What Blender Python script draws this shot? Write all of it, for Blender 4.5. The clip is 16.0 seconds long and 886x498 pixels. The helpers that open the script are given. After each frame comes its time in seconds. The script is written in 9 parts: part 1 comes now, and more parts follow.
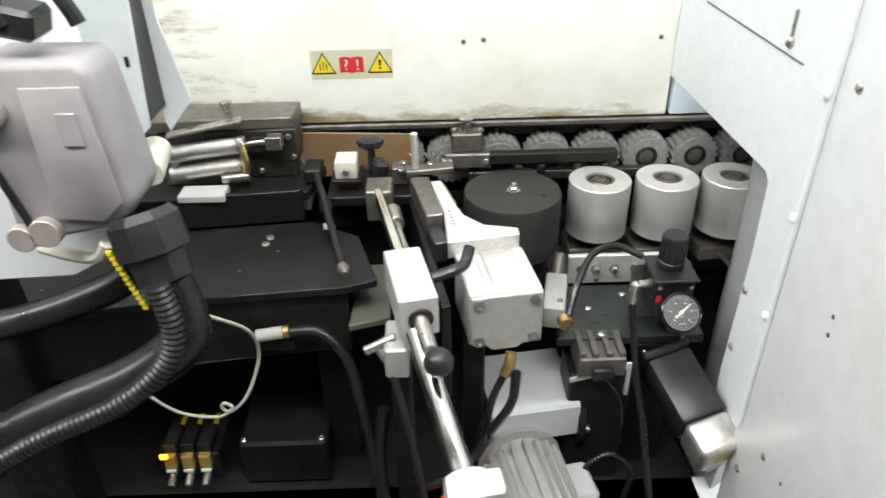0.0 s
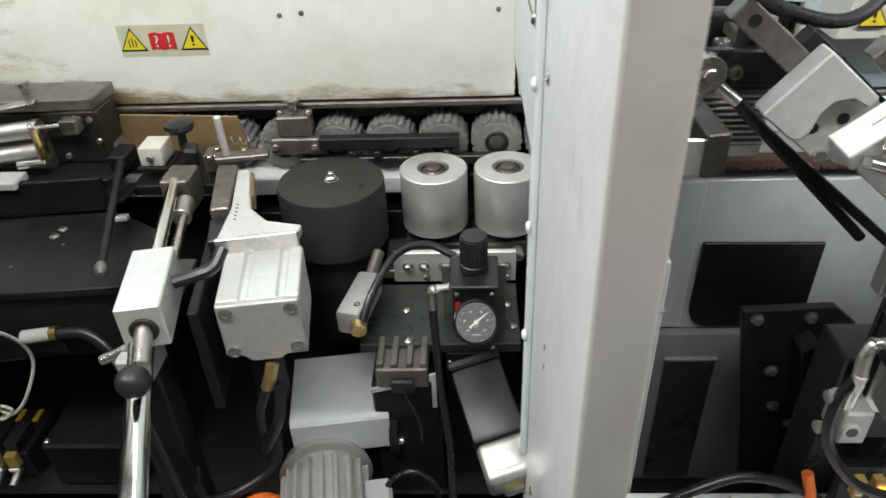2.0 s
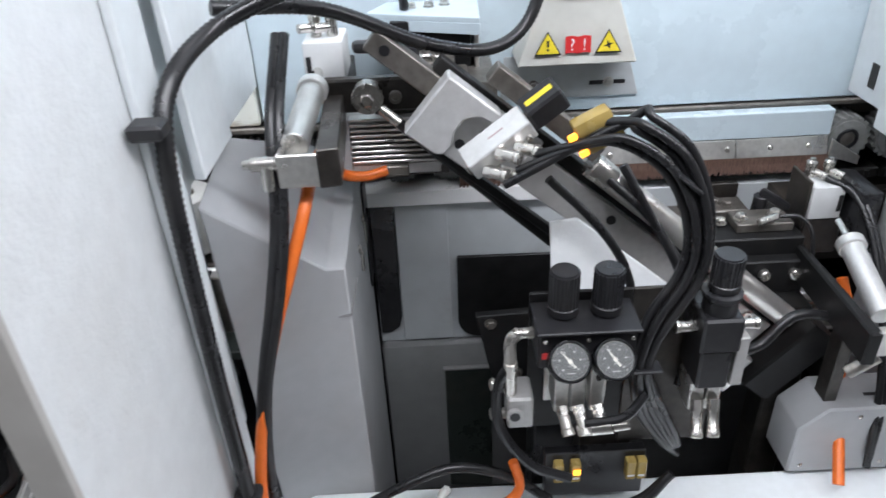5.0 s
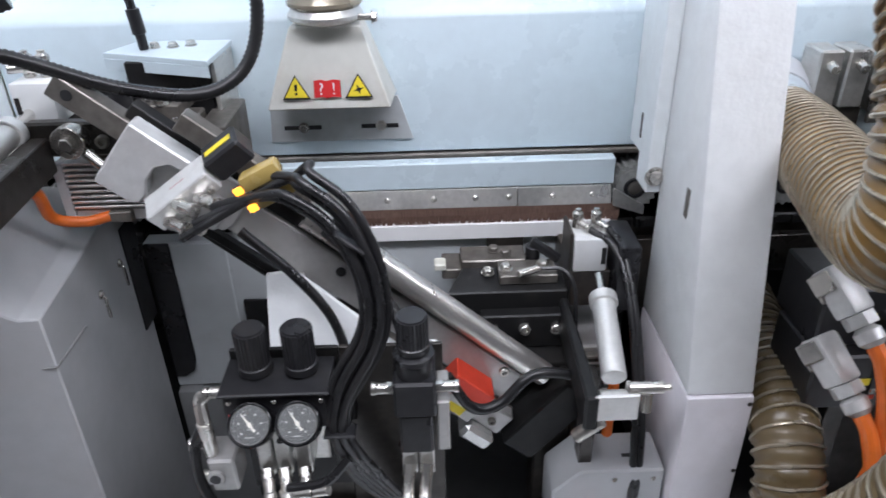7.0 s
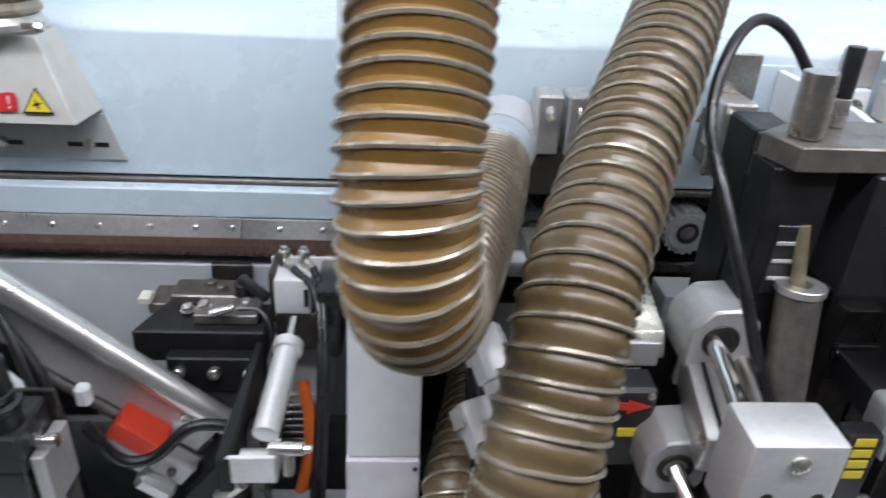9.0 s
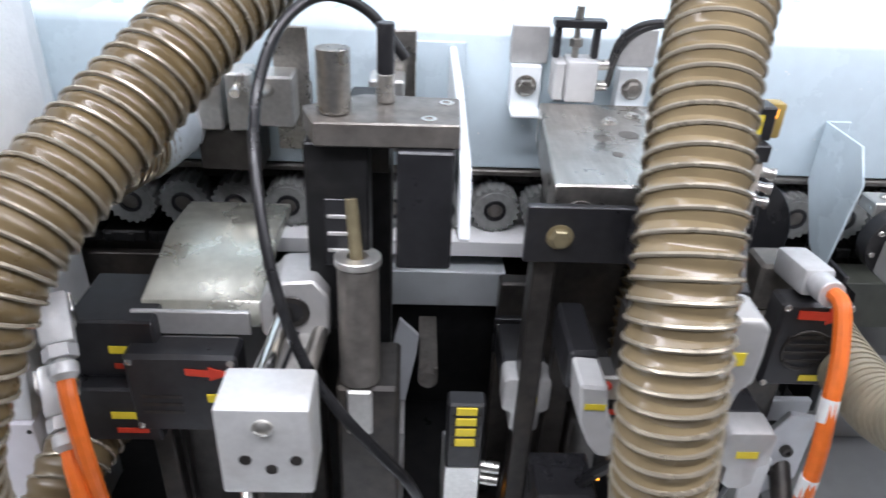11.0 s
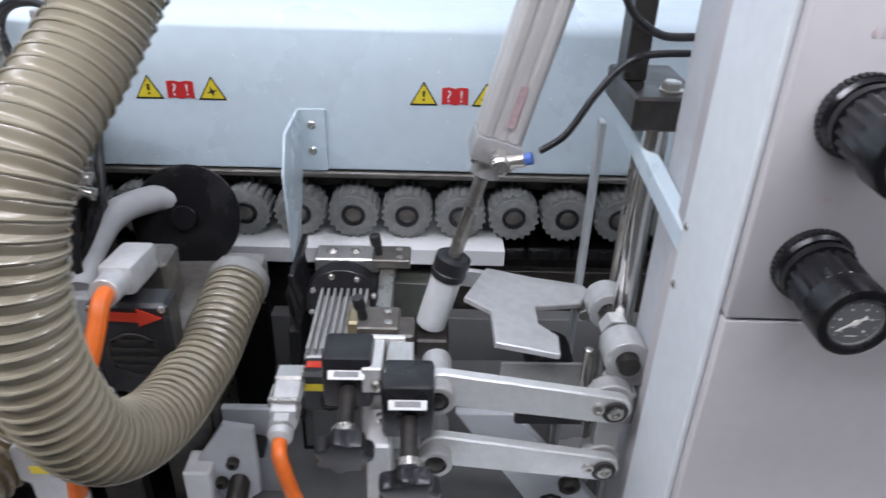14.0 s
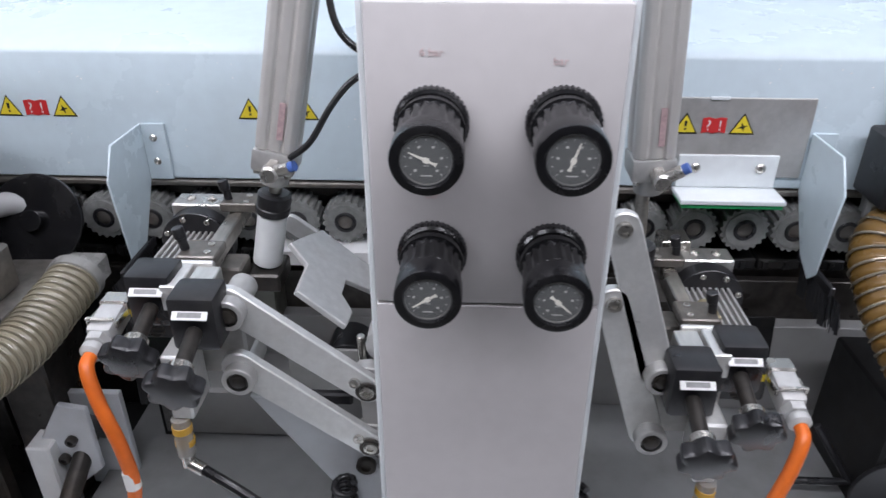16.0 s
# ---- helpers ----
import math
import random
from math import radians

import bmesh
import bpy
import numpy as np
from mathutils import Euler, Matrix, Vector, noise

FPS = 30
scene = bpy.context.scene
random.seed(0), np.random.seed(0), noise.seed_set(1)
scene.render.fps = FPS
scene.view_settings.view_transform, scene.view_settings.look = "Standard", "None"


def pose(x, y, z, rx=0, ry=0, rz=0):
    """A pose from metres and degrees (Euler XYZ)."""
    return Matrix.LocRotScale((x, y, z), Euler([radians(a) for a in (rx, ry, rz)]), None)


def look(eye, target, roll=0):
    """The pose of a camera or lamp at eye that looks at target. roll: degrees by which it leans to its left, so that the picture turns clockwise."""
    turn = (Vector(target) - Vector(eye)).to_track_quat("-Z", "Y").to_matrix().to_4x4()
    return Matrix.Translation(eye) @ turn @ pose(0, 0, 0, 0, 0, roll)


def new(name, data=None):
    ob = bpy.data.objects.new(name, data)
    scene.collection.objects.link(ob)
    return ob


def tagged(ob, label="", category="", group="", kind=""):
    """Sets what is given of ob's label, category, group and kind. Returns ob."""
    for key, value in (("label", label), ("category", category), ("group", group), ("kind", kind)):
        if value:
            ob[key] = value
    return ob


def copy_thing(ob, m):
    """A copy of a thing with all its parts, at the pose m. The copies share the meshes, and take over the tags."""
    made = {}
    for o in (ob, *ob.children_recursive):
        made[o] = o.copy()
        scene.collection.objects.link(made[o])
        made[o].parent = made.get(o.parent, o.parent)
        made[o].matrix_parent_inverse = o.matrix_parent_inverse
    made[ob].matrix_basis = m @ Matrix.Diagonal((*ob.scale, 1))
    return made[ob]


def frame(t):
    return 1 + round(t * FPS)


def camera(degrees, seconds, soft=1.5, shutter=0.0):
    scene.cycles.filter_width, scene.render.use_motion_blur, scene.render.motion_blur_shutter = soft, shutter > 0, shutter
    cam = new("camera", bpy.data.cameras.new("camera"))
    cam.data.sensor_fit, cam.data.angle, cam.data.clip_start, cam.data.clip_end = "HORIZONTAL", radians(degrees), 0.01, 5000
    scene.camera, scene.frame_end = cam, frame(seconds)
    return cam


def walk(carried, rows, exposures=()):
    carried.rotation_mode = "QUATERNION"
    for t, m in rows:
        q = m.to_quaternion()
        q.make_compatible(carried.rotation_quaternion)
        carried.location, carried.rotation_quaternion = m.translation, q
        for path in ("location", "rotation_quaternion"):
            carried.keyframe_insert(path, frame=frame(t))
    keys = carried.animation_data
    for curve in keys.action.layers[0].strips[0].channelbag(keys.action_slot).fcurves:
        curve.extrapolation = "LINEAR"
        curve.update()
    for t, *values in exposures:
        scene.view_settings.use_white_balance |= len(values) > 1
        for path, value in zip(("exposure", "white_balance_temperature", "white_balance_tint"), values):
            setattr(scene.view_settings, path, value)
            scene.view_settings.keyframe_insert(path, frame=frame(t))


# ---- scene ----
cam = camera(64.2, 16.0, shutter=0.4)

PATH = [
    (0, (-0.01, -0.002, 1.304), (0.014, 1.694, 0.244), -1.2),
    (0.5, (0.058, 0.014, 1.292), (0.059, 1.692, 0.204), -1.8),
    (1, (0.119, 0.058, 1.283), (0.104, 1.698, 0.139), -2.5),
    (1.5, (0.164, 0.072, 1.285), (0.101, 1.712, 0.141), -2.8),
    (2, (0.206, 0.063, 1.287), (0.119, 1.711, 0.157), -2.5),
    (2.5, (0.236, 0.054, 1.289), (0.131, 1.705, 0.166), -2.3),
    (3, (0.264, 0.037, 1.29), (0.159, 1.697, 0.179), -1.8),
    (3.5, (0.304, 0.018, 1.292), (0.21, 1.687, 0.194), -2.1),
    (4, (0.349, -0.003, 1.293), (0.285, 1.678, 0.211), -2.4),
    (4.2, (0.367, -0.01, 1.292), (0.312, 1.677, 0.22), -2.7),
    (6.3, (0.576, 0.034, 1.284), (0.66, 1.755, 0.269), -1.8),
    (6.5, (0.603, 0.034, 1.29), (0.672, 1.755, 0.274), -1.8),
    (7, (0.671, 0.032, 1.29), (0.7, 1.771, 0.303), -1.4),
    (7.5, (0.734, 0.017, 1.291), (0.737, 1.765, 0.319), -0.2),
    (8, (0.788, 0.004, 1.29), (0.798, 1.761, 0.334), 1.0),
    (8.5, (0.847, 0.036, 1.286), (0.919, 1.799, 0.343), 2.2),
    (9, (0.917, 0.073, 1.29), (1.046, 1.831, 0.346), 3.2),
    (9.2, (0.95, 0.083, 1.297), (1.098, 1.824, 0.323), 2.9),
    (11.4, (1.323, 0.042, 1.308), (1.39, 1.773, 0.309), 2.4),
    (11.5, (1.344, 0.052, 1.306), (1.412, 1.785, 0.31), 2.2),
    (12, (1.448, 0.069, 1.316), (1.578, 1.776, 0.281), 2.9),
    (12.5, (1.56, 0.052, 1.31), (1.607, 1.778, 0.3), 0.8),
    (13, (1.641, 0.026, 1.307), (1.648, 1.762, 0.313), 0.6),
    (13.5, (1.721, 0.042, 1.301), (1.737, 1.775, 0.302), 1.6),
    (14, (1.792, 0.075, 1.297), (1.838, 1.812, 0.308), 1.9),
    (14.5, (1.87, 0.081, 1.294), (1.875, 1.815, 0.297), 0.7),
    (15, (1.935, 0.064, 1.299), (1.896, 1.796, 0.299), -0.2),
    (15.5, (1.981, 0.043, 1.307), (1.911, 1.784, 0.326), -0.2),
    (16, (2.019, 0.018, 1.317), (1.947, 1.775, 0.364), 0.1),
]
walk(cam, [(t, look(*p)) for t, *p in PATH], exposures=[
    (0, 0.66, 6500, 10), (0.6, 0.52, 6500, 10), (1.3, 0.2, 6500, 10), (2.0, 0.18, 6450, 10), (3.2, 0.22, 6400, 10), (4.0, 0.32, 6150, 11), (6.4, 0.16, 5900, 17), (8.0, 0.0, 5850, 17), (9.0, 0.0, 5900, 16),
    (11.4, 0.42, 5900, 17), (12.5, 0.22, 5850, 17), (13.5, 0.2, 5800, 18), (14.0, -0.08, 5850, 18), (14.5, -0.15, 5950, 18), (15.0, -0.17, 5950, 18), (16.0, -0.14, 5950, 18)])

# ---- light: tube lamps over the machine in a factory hall, plus an added fill lamp ----
world = bpy.data.worlds.new("hall_air")
scene.world = world
world.use_nodes = True
world.node_tree.nodes["Background"].inputs[0].default_value = (0.95, 0.97, 1.0, 1)
world.node_tree.nodes["Background"].inputs[1].default_value = 0.35


def area_light(name, x, y, z, sx, sy, watts, aim=None, colour=(1.0, 0.985, 0.96)):
    lamp = bpy.data.lights.new(name, "AREA")
    lamp.shape, lamp.size, lamp.size_y, lamp.energy, lamp.color = "RECTANGLE", sx, sy, watts, colour
    ob = new(name, lamp)
    ob.matrix_world = look((x, y, z), aim or (x, y + 0.001, 0))
    return ob


area_light("tube_light_front", 0.7, 0.06, 1.95, 5.6, 0.12, 49, (0.7, 0.55, 1.0))
# unseen fill lamp, added high in front to lift the shadows
area_light("hall_tubes", 0.4, -1.8, 4.3, 7.0, 0.3, 50, (0.9, 0.5, 0.9))
area_light("tube_light_back", 0.9, 0.80, 2.3, 5.0, 0.16, 15, (0.9, 0.7, 1.0))
# ---- mesh tools ----
ORIGIN = {}


def thing(name, at, label, category, group="", kind=""):
    """An empty at the base of a thing; parts are written in hall coordinates."""
    ob = new(name)
    ob.empty_display_size = 0.02
    ob.location = at
    ORIGIN[ob] = Vector(at)
    return tagged(ob, label, category, group, kind)


def part(name, bm, mat, parent=None, label="", smooth=None):
    me = bpy.data.meshes.new(name)
    off = ORIGIN[parent] if parent else Vector((0, 0, 0))
    bmesh.ops.translate(bm, verts=bm.verts, vec=-off)
    bm.to_mesh(me)
    bm.free()
    me.materials.append(mat)
    for p in me.polygons:
        p.use_smooth = True
    me.set_sharp_from_angle(angle=radians(smooth or 32))
    ob = new(name, me)
    if parent:
        ob.parent = parent
    ORIGIN[ob] = off
    return tagged(ob, label)


def single(name, bm, mat, label, category, group="", kind="", smooth=None):
    """A thing that is one mesh, with its origin at the middle of its base."""
    lo = [min(v.co[i] for v in bm.verts) for i in range(3)]
    hi = [max(v.co[i] for v in bm.verts) for i in range(3)]
    base = Vector(((lo[0] + hi[0]) / 2, (lo[1] + hi[1]) / 2, lo[2]))
    bmesh.ops.translate(bm, verts=bm.verts, vec=-base)
    ob = part(name, bm, mat, None, "", smooth)
    ob.location = base
    ORIGIN[ob] = base
    return tagged(ob, label, category, group, kind)


def soften(bm, width, segments=1):
    if width > 0:
        edges = [e for e in bm.edges if len(e.link_faces) == 2 and e.calc_face_angle(0) > 0.5]
        bmesh.ops.bevel(bm, geom=edges, offset=width, segments=segments, affect="EDGES", profile=0.5, clamp_overlap=True)
    return bm


def box(x0, x1, y0, y1, z0, z1, bevel=0.001, segments=1):
    bm = bmesh.new()
    bmesh.ops.create_cube(bm, size=1, matrix=Matrix.LocRotScale(((x0 + x1) / 2, (y0 + y1) / 2, (z0 + z1) / 2), None, (abs(x1 - x0), abs(y1 - y0), abs(z1 - z0))))
    return soften(bm, bevel, segments)


def turned_box(centre, size, turn=(0, 0, 0), bevel=0.001, segments=1):
    bm = box(-size[0] / 2, size[0] / 2, -size[1] / 2, size[1] / 2, -size[2] / 2, size[2] / 2, bevel, segments)
    bmesh.ops.transform(bm, matrix=pose(*centre, *turn), verts=bm.verts)
    return bm


def basis(p, q):
    p, q = Vector(p), Vector(q)
    return Matrix.Translation(p) @ (q - p).to_track_quat("Z", "Y").to_matrix().to_4x4(), (q - p).length


def lathe(p, q, profile, seg=24):
    """Turns (along, radius) pairs about the line from p to q; along runs in metres from p."""
    m, _ = basis(p, q)
    bm = bmesh.new()
    rings = []
    for s, r in profile:
        if r < 1e-6:
            rings.append([bm.verts.new(m @ Vector((0, 0, s)))])
        else:
            rings.append([bm.verts.new(m @ Vector((r * math.cos(a), r * math.sin(a), s))) for a in (2 * math.pi * i / seg for i in range(seg))])
    for a, b in zip(rings, rings[1:]):
        for i in range(seg):
            j = (i + 1) % seg
            if len(a) == 1 and len(b) > 1:
                bm.faces.new((a[0], b[i], b[j]))
            elif len(b) == 1 and len(a) > 1:
                bm.faces.new((a[i], b[0], a[j]))
            elif len(a) > 1:
                bm.faces.new((a[i], b[i], b[j], a[j]))
    bmesh.ops.recalc_face_normals(bm, faces=bm.faces)
    return bm


def rod(p, q, r, seg=16, chamfer=0.0006, r2=None):
    n = (Vector(q) - Vector(p)).length
    e = r if r2 is None else r2
    c = min(chamfer, n / 3, r / 2)
    return lathe(p, q, [(0, 0), (0, r - c), (c, r), (n - c, e), (n, e - c), (n, 0)], seg)


def ring(p, q, r, hole, seg=24, c=0.0006):
    n = (Vector(q) - Vector(p)).length
    return lathe(p, q, [(0, hole), (0, r - c), (c, r), (n - c, r), (n, r - c), (n, hole), (0, hole)], seg)


def prism(points, axis, a, b, bevel=0.0008, segments=1):
    """Extrudes a flat outline along x, y or z; the outline gives the two other coordinates in order."""
    def at(u, v, w):
        return {"x": (w, u, v), "y": (u, w, v), "z": (u, v, w)}[axis]
    bm = bmesh.new()
    low = [bm.verts.new(at(u, v, a)) for u, v in points]
    top = [bm.verts.new(at(u, v, b)) for u, v in points]
    bm.faces.new(low)
    bm.faces.new(top)
    for i in range(len(points)):
        j = (i + 1) % len(points)
        bm.faces.new((low[i], low[j], top[j], top[i]))
    bmesh.ops.recalc_face_normals(bm, faces=bm.faces)
    return soften(bm, bevel, segments)


def spline(points, steps=8):
    pts = [Vector(p) for p in points]
    ext = [pts[0] * 2 - pts[1], *pts, pts[-1] * 2 - pts[-2]]
    out = []
    for i in range(1, len(ext) - 2):
        a, b, c, d = ext[i - 1:i + 3]
        for k in range(steps):
            t = k / steps
            out.append(0.5 * (2 * b + (c - a) * t + (2 * a - 5 * b + 4 * c - d) * t * t + (3 * b - a - 3 * c + d) * t ** 3))
    return out + [pts[-1]]


def frames_along(pts):
    """A turning frame that rolls along a line of points without twisting."""
    tang = [(pts[min(i + 1, len(pts) - 1)] - pts[max(i - 1, 0)]).normalized() for i in range(len(pts))]
    n = tang[0].orthogonal().normalized()
    out = []
    for t in tang:
        n = (n - t * n.dot(t)).normalized()
        out.append((t, n, t.cross(n)))
    return out


def tube(points, r, seg=10, steps=8, caps=True, smooth_line=True, radii=None):
    pts = spline(points, steps) if smooth_line else [Vector(p) for p in points]
    bm = bmesh.new()
    rings = []
    for k, (p, (t, n, b)) in enumerate(zip(pts, frames_along(pts))):
        rr = radii(k) if radii else r
        rings.append([bm.verts.new(p + (n * math.cos(a) + b * math.sin(a)) * rr) for a in (2 * math.pi * i / seg for i in range(seg))])
    for a, b in zip(rings, rings[1:]):
        for i in range(seg):
            j = (i + 1) % seg
            bm.faces.new((a[i], a[j], b[j], b[i]))
    if caps:
        bm.faces.new(rings[0][::-1])
        bm.faces.new(rings[-1])
    bmesh.ops.recalc_face_normals(bm, faces=bm.faces)
    return bm


def resample(points, gap, steps=24):
    pts = spline(points, steps)
    out, need = [pts[0].copy()], gap
    for a, b in zip(pts, pts[1:]):
        n = (b - a).length
        done = 0.0
        while n - done >= need:
            done += need
            out.append(a.lerp(b, done / n))
            need = gap
        need -= n - done
    return out


def join(*bms):
    out = bms[0]
    for b in bms[1:]:
        me = bpy.data.meshes.new("tmp")
        b.to_mesh(me)
        b.free()
        out.from_mesh(me)
        bpy.data.meshes.remove(me)
    return out


def moved(bm, m):
    bmesh.ops.transform(bm, matrix=m, verts=bm.verts)
    return bm


def socket_screw(p, direction, r=0.004, h=None):
    """A cap screw head whose top, with its hexagon socket, looks along direction."""
    d = Vector(direction).normalized()
    h = h or r * 1.1
    p = Vector(p)
    return lathe(p, p + d * h, [(0, r), (h * 0.85, r), (h, r * 0.85), (h, r * 0.5), (h * 0.5, r * 0.48), (h * 0.5, 0)], 12)


def hex_head(p, direction, r=0.005, h=0.004):
    d = Vector(direction).normalized()
    p = Vector(p)
    return join(lathe(p, p + d, [(0, r * 1.25), (0.001, r * 1.25), (0.001, 0)], 16), lathe(p, p + d, [(0.001, r), (h * 0.8, r), (h, r * 0.8), (h, 0)], 6))


def dome_screw(p, direction, r=0.005):
    d = Vector(direction).normalized()
    p = Vector(p)
    return lathe(p, p + d, [(0, r), (r * 0.25, r), (r * 0.5, r * 0.75), (r * 0.62, r * 0.4), (r * 0.4, r * 0.36), (r * 0.4, 0)], 14)

# ---- materials ----
def material(name, colour, rough=0.5, metal=0.0, vary=0.15, grain=60.0, bump=0.0, bump_scale=400.0, dirt=None, dirt_amount=0.0, dirt_scale=9.0,
             stretch=(1, 1, 1), coat=0.0, rough_vary=0.15, transmission=0.0, alpha=1.0, random_tint=0.0, spec=0.5):
    m = bpy.data.materials.new(name)
    m.use_nodes = True
    nt = m.node_tree
    n, l = nt.nodes, nt.links
    bsdf = n["Principled BSDF"]
    tc = n.new("ShaderNodeTexCoord")
    geo = n.new("ShaderNodeNewGeometry")
    mp = n.new("ShaderNodeMapping")
    mp.inputs["Scale"].default_value = stretch
    l.new(geo.outputs["Position"], mp.inputs[0])
    fine = n.new("ShaderNodeTexNoise")
    fine.inputs["Scale"].default_value, fine.inputs["Detail"].default_value = grain, 5
    l.new(mp.outputs[0], fine.inputs[0])
    big = n.new("ShaderNodeTexNoise")
    big.inputs["Scale"].default_value, big.inputs["Detail"].default_value = dirt_scale, 8
    big.inputs["Roughness"].default_value = 0.65
    l.new(geo.outputs["Position"], big.inputs[0])
    mix = n.new("ShaderNodeMix")
    mix.data_type, mix.blend_type = "RGBA", "MULTIPLY"
    mix.inputs[0].default_value = 1.0
    mix.inputs[6].default_value = (*colour, 1)
    ramp = n.new("ShaderNodeMapRange")
    ramp.inputs[1].default_value, ramp.inputs[2].default_value = 0.3, 0.7
    ramp.inputs[3].default_value, ramp.inputs[4].default_value = 1 - vary, 1 + vary * 0.4
    l.new(fine.outputs[0], ramp.inputs[0])
    l.new(ramp.outputs[0], mix.inputs[7])
    out = mix.outputs[2]
    if dirt:
        mask = n.new("ShaderNodeMapRange")
        mask.inputs[1].default_value, mask.inputs[2].default_value = 0.52, 0.78
        mask.inputs[3].default_value, mask.inputs[4].default_value = 0, dirt_amount
        l.new(big.outputs[0], mask.inputs[0])
        d = n.new("ShaderNodeMix")
        d.data_type = "RGBA"
        l.new(mask.outputs[0], d.inputs[0])
        l.new(out, d.inputs[6])
        d.inputs[7].default_value = (*dirt, 1)
        out = d.outputs[2]
    if random_tint:
        info = n.new("ShaderNodeObjectInfo")
        hsv = n.new("ShaderNodeHueSaturation")
        r = n.new("ShaderNodeMapRange")
        r.inputs[3].default_value, r.inputs[4].default_value = 1 - random_tint, 1 + random_tint
        l.new(info.outputs["Random"], r.inputs[0])
        l.new(r.outputs[0], hsv.inputs["Value"])
        l.new(out, hsv.inputs["Color"])
        out = hsv.outputs[0]
    l.new(out, bsdf.inputs["Base Color"])
    rr = n.new("ShaderNodeMapRange")
    rr.inputs[1].default_value, rr.inputs[2].default_value = 0.3, 0.7
    rr.inputs[3].default_value, rr.inputs[4].default_value = max(0.03, rough - rough_vary), min(1, rough + rough_vary)
    l.new(big.outputs[0], rr.inputs[0])
    l.new(rr.outputs[0], bsdf.inputs["Roughness"])
    bsdf.inputs["Metallic"].default_value = metal
    bsdf.inputs["Coat Weight"].default_value = coat
    bsdf.inputs["Specular IOR Level"].default_value = spec
    bsdf.inputs["Transmission Weight"].default_value = transmission
    bsdf.inputs["Alpha"].default_value = alpha
    if bump:
        tex = n.new("ShaderNodeTexNoise")
        tex.inputs["Scale"].default_value, tex.inputs["Detail"].default_value = bump_scale, 3
        l.new(mp.outputs[0], tex.inputs[0])
        b = n.new("ShaderNodeBump")
        b.inputs["Strength"].default_value, b.inputs["Distance"].default_value = bump, 0.001
        l.new(tex.outputs[0], b.inputs["Height"])
        l.new(b.outputs[0], bsdf.inputs["Normal"])
    return m


def glow(name, colour, strength):
    m = bpy.data.materials.new(name)
    m.use_nodes = True
    b = m.node_tree.nodes["Principled BSDF"]
    b.inputs["Base Color"].default_value = (*colour, 1)
    b.inputs["Emission Color"].default_value = (*colour, 1)
    b.inputs["Emission Strength"].default_value = strength
    return m


def glass(name, colour=(0.9, 0.95, 0.95)):
    m = bpy.data.materials.new(name)
    m.use_nodes = True
    b = m.node_tree.nodes["Principled BSDF"]
    b.inputs["Base Color"].default_value = (*colour, 1)
    b.inputs["Roughness"].default_value, b.inputs["Alpha"].default_value = 0.03, 0.12
    b.inputs["IOR"].default_value = 1.5
    return m


WHITE = material("white_powder_coat", (0.77, 0.81, 0.82), 0.42, 0, 0.04, 90, 0.05, 900, (0.45, 0.42, 0.36), 0.22, 5)
COVER = material("pale_blue_cover_paint", (0.60, 0.70, 0.75), 0.30, 0, 0.04, 60, 0.03, 700, (0.42, 0.42, 0.38), 0.16, 4)
POST_PAINT = material("white_hammered_paint", (0.81, 0.83, 0.83), 0.4, 0, 0.05, 60, 0.5, 260, (0.5, 0.45, 0.38), 0.22, 6)
CABINET_PAINT = material("warm_grey_cabinet_paint", (0.55, 0.53, 0.525), 0.45, 0, 0.03, 80, 0.06, 900, (0.4, 0.37, 0.33), 0.15, 6)
BED_DIRTY = material("dirty_grey_bed_paint", (0.19, 0.19, 0.185), 0.5, 0, 0.1, 40, 0.06, 500, (0.07, 0.065, 0.055), 0.6, 9)
# white paint under dust, its base greyed to carry the shade on the hood
HOOD_PAINT = material("dusty_shaded_white_paint", (0.39, 0.40, 0.405), 0.45, 0, 0.05, 60, 0.05, 800, (0.34, 0.31, 0.27), 0.3, 5)
BODY_GREY = material("grey_body_paint", (0.24, 0.245, 0.245), 0.45, 0, 0.08, 40, 0.05, 500, (0.12, 0.11, 0.10), 0.5, 7)
INNER_WHITE = material("dusty_white_inner_paint", (0.52, 0.55, 0.56), 0.4, 0, 0.08, 30, 0.05, 500, (0.2, 0.18, 0.15), 0.5, 8)
ALU = material("milled_aluminium", (0.66, 0.65, 0.62), 0.36, 0.85, 0.12, 220, 0.04, 900, (0.35, 0.31, 0.25), 0.35, 20, (1, 0.15, 1))
ALU_WHITE = material("clear_anodised_aluminium", (0.78, 0.78, 0.76), 0.42, 0.6, 0.06, 200, 0.03, 900, (0.4, 0.36, 0.3), 0.25, 20)
STEEL = material("ground_steel", (0.52, 0.50, 0.46), 0.3, 0.95, 0.18, 260, 0.05, 800, (0.22, 0.18, 0.13), 0.45, 24, (1, 0.12, 1))
SATIN = material("satin_tube_steel", (0.74, 0.72, 0.68), 0.33, 0.85, 0.08, 120, 0.02, 600, (0.45, 0.40, 0.33), 0.25, 18, rough_vary=0.08)
CHROME = material("polished_rod_steel", (0.78, 0.77, 0.74), 0.14, 1.0, 0.06, 120, 0, 400, (0.4, 0.36, 0.3), 0.2, 18)
DARK_STEEL = material("black_oxide_steel", (0.055, 0.05, 0.045), 0.38, 0.55, 0.35, 90, 0.08, 500, (0.16, 0.13, 0.10), 0.5, 14)
GREY_STEEL = material("dusty_grey_steel", (0.20, 0.185, 0.165), 0.42, 0.6, 0.3, 90, 0.1, 500, (0.09, 0.07, 0.05), 0.6, 16)
BLACK = material("black_plastic", (0.018, 0.018, 0.02), 0.36, 0, 0.3, 120, 0.06, 900, (0.07, 0.065, 0.055), 0.35, 16)
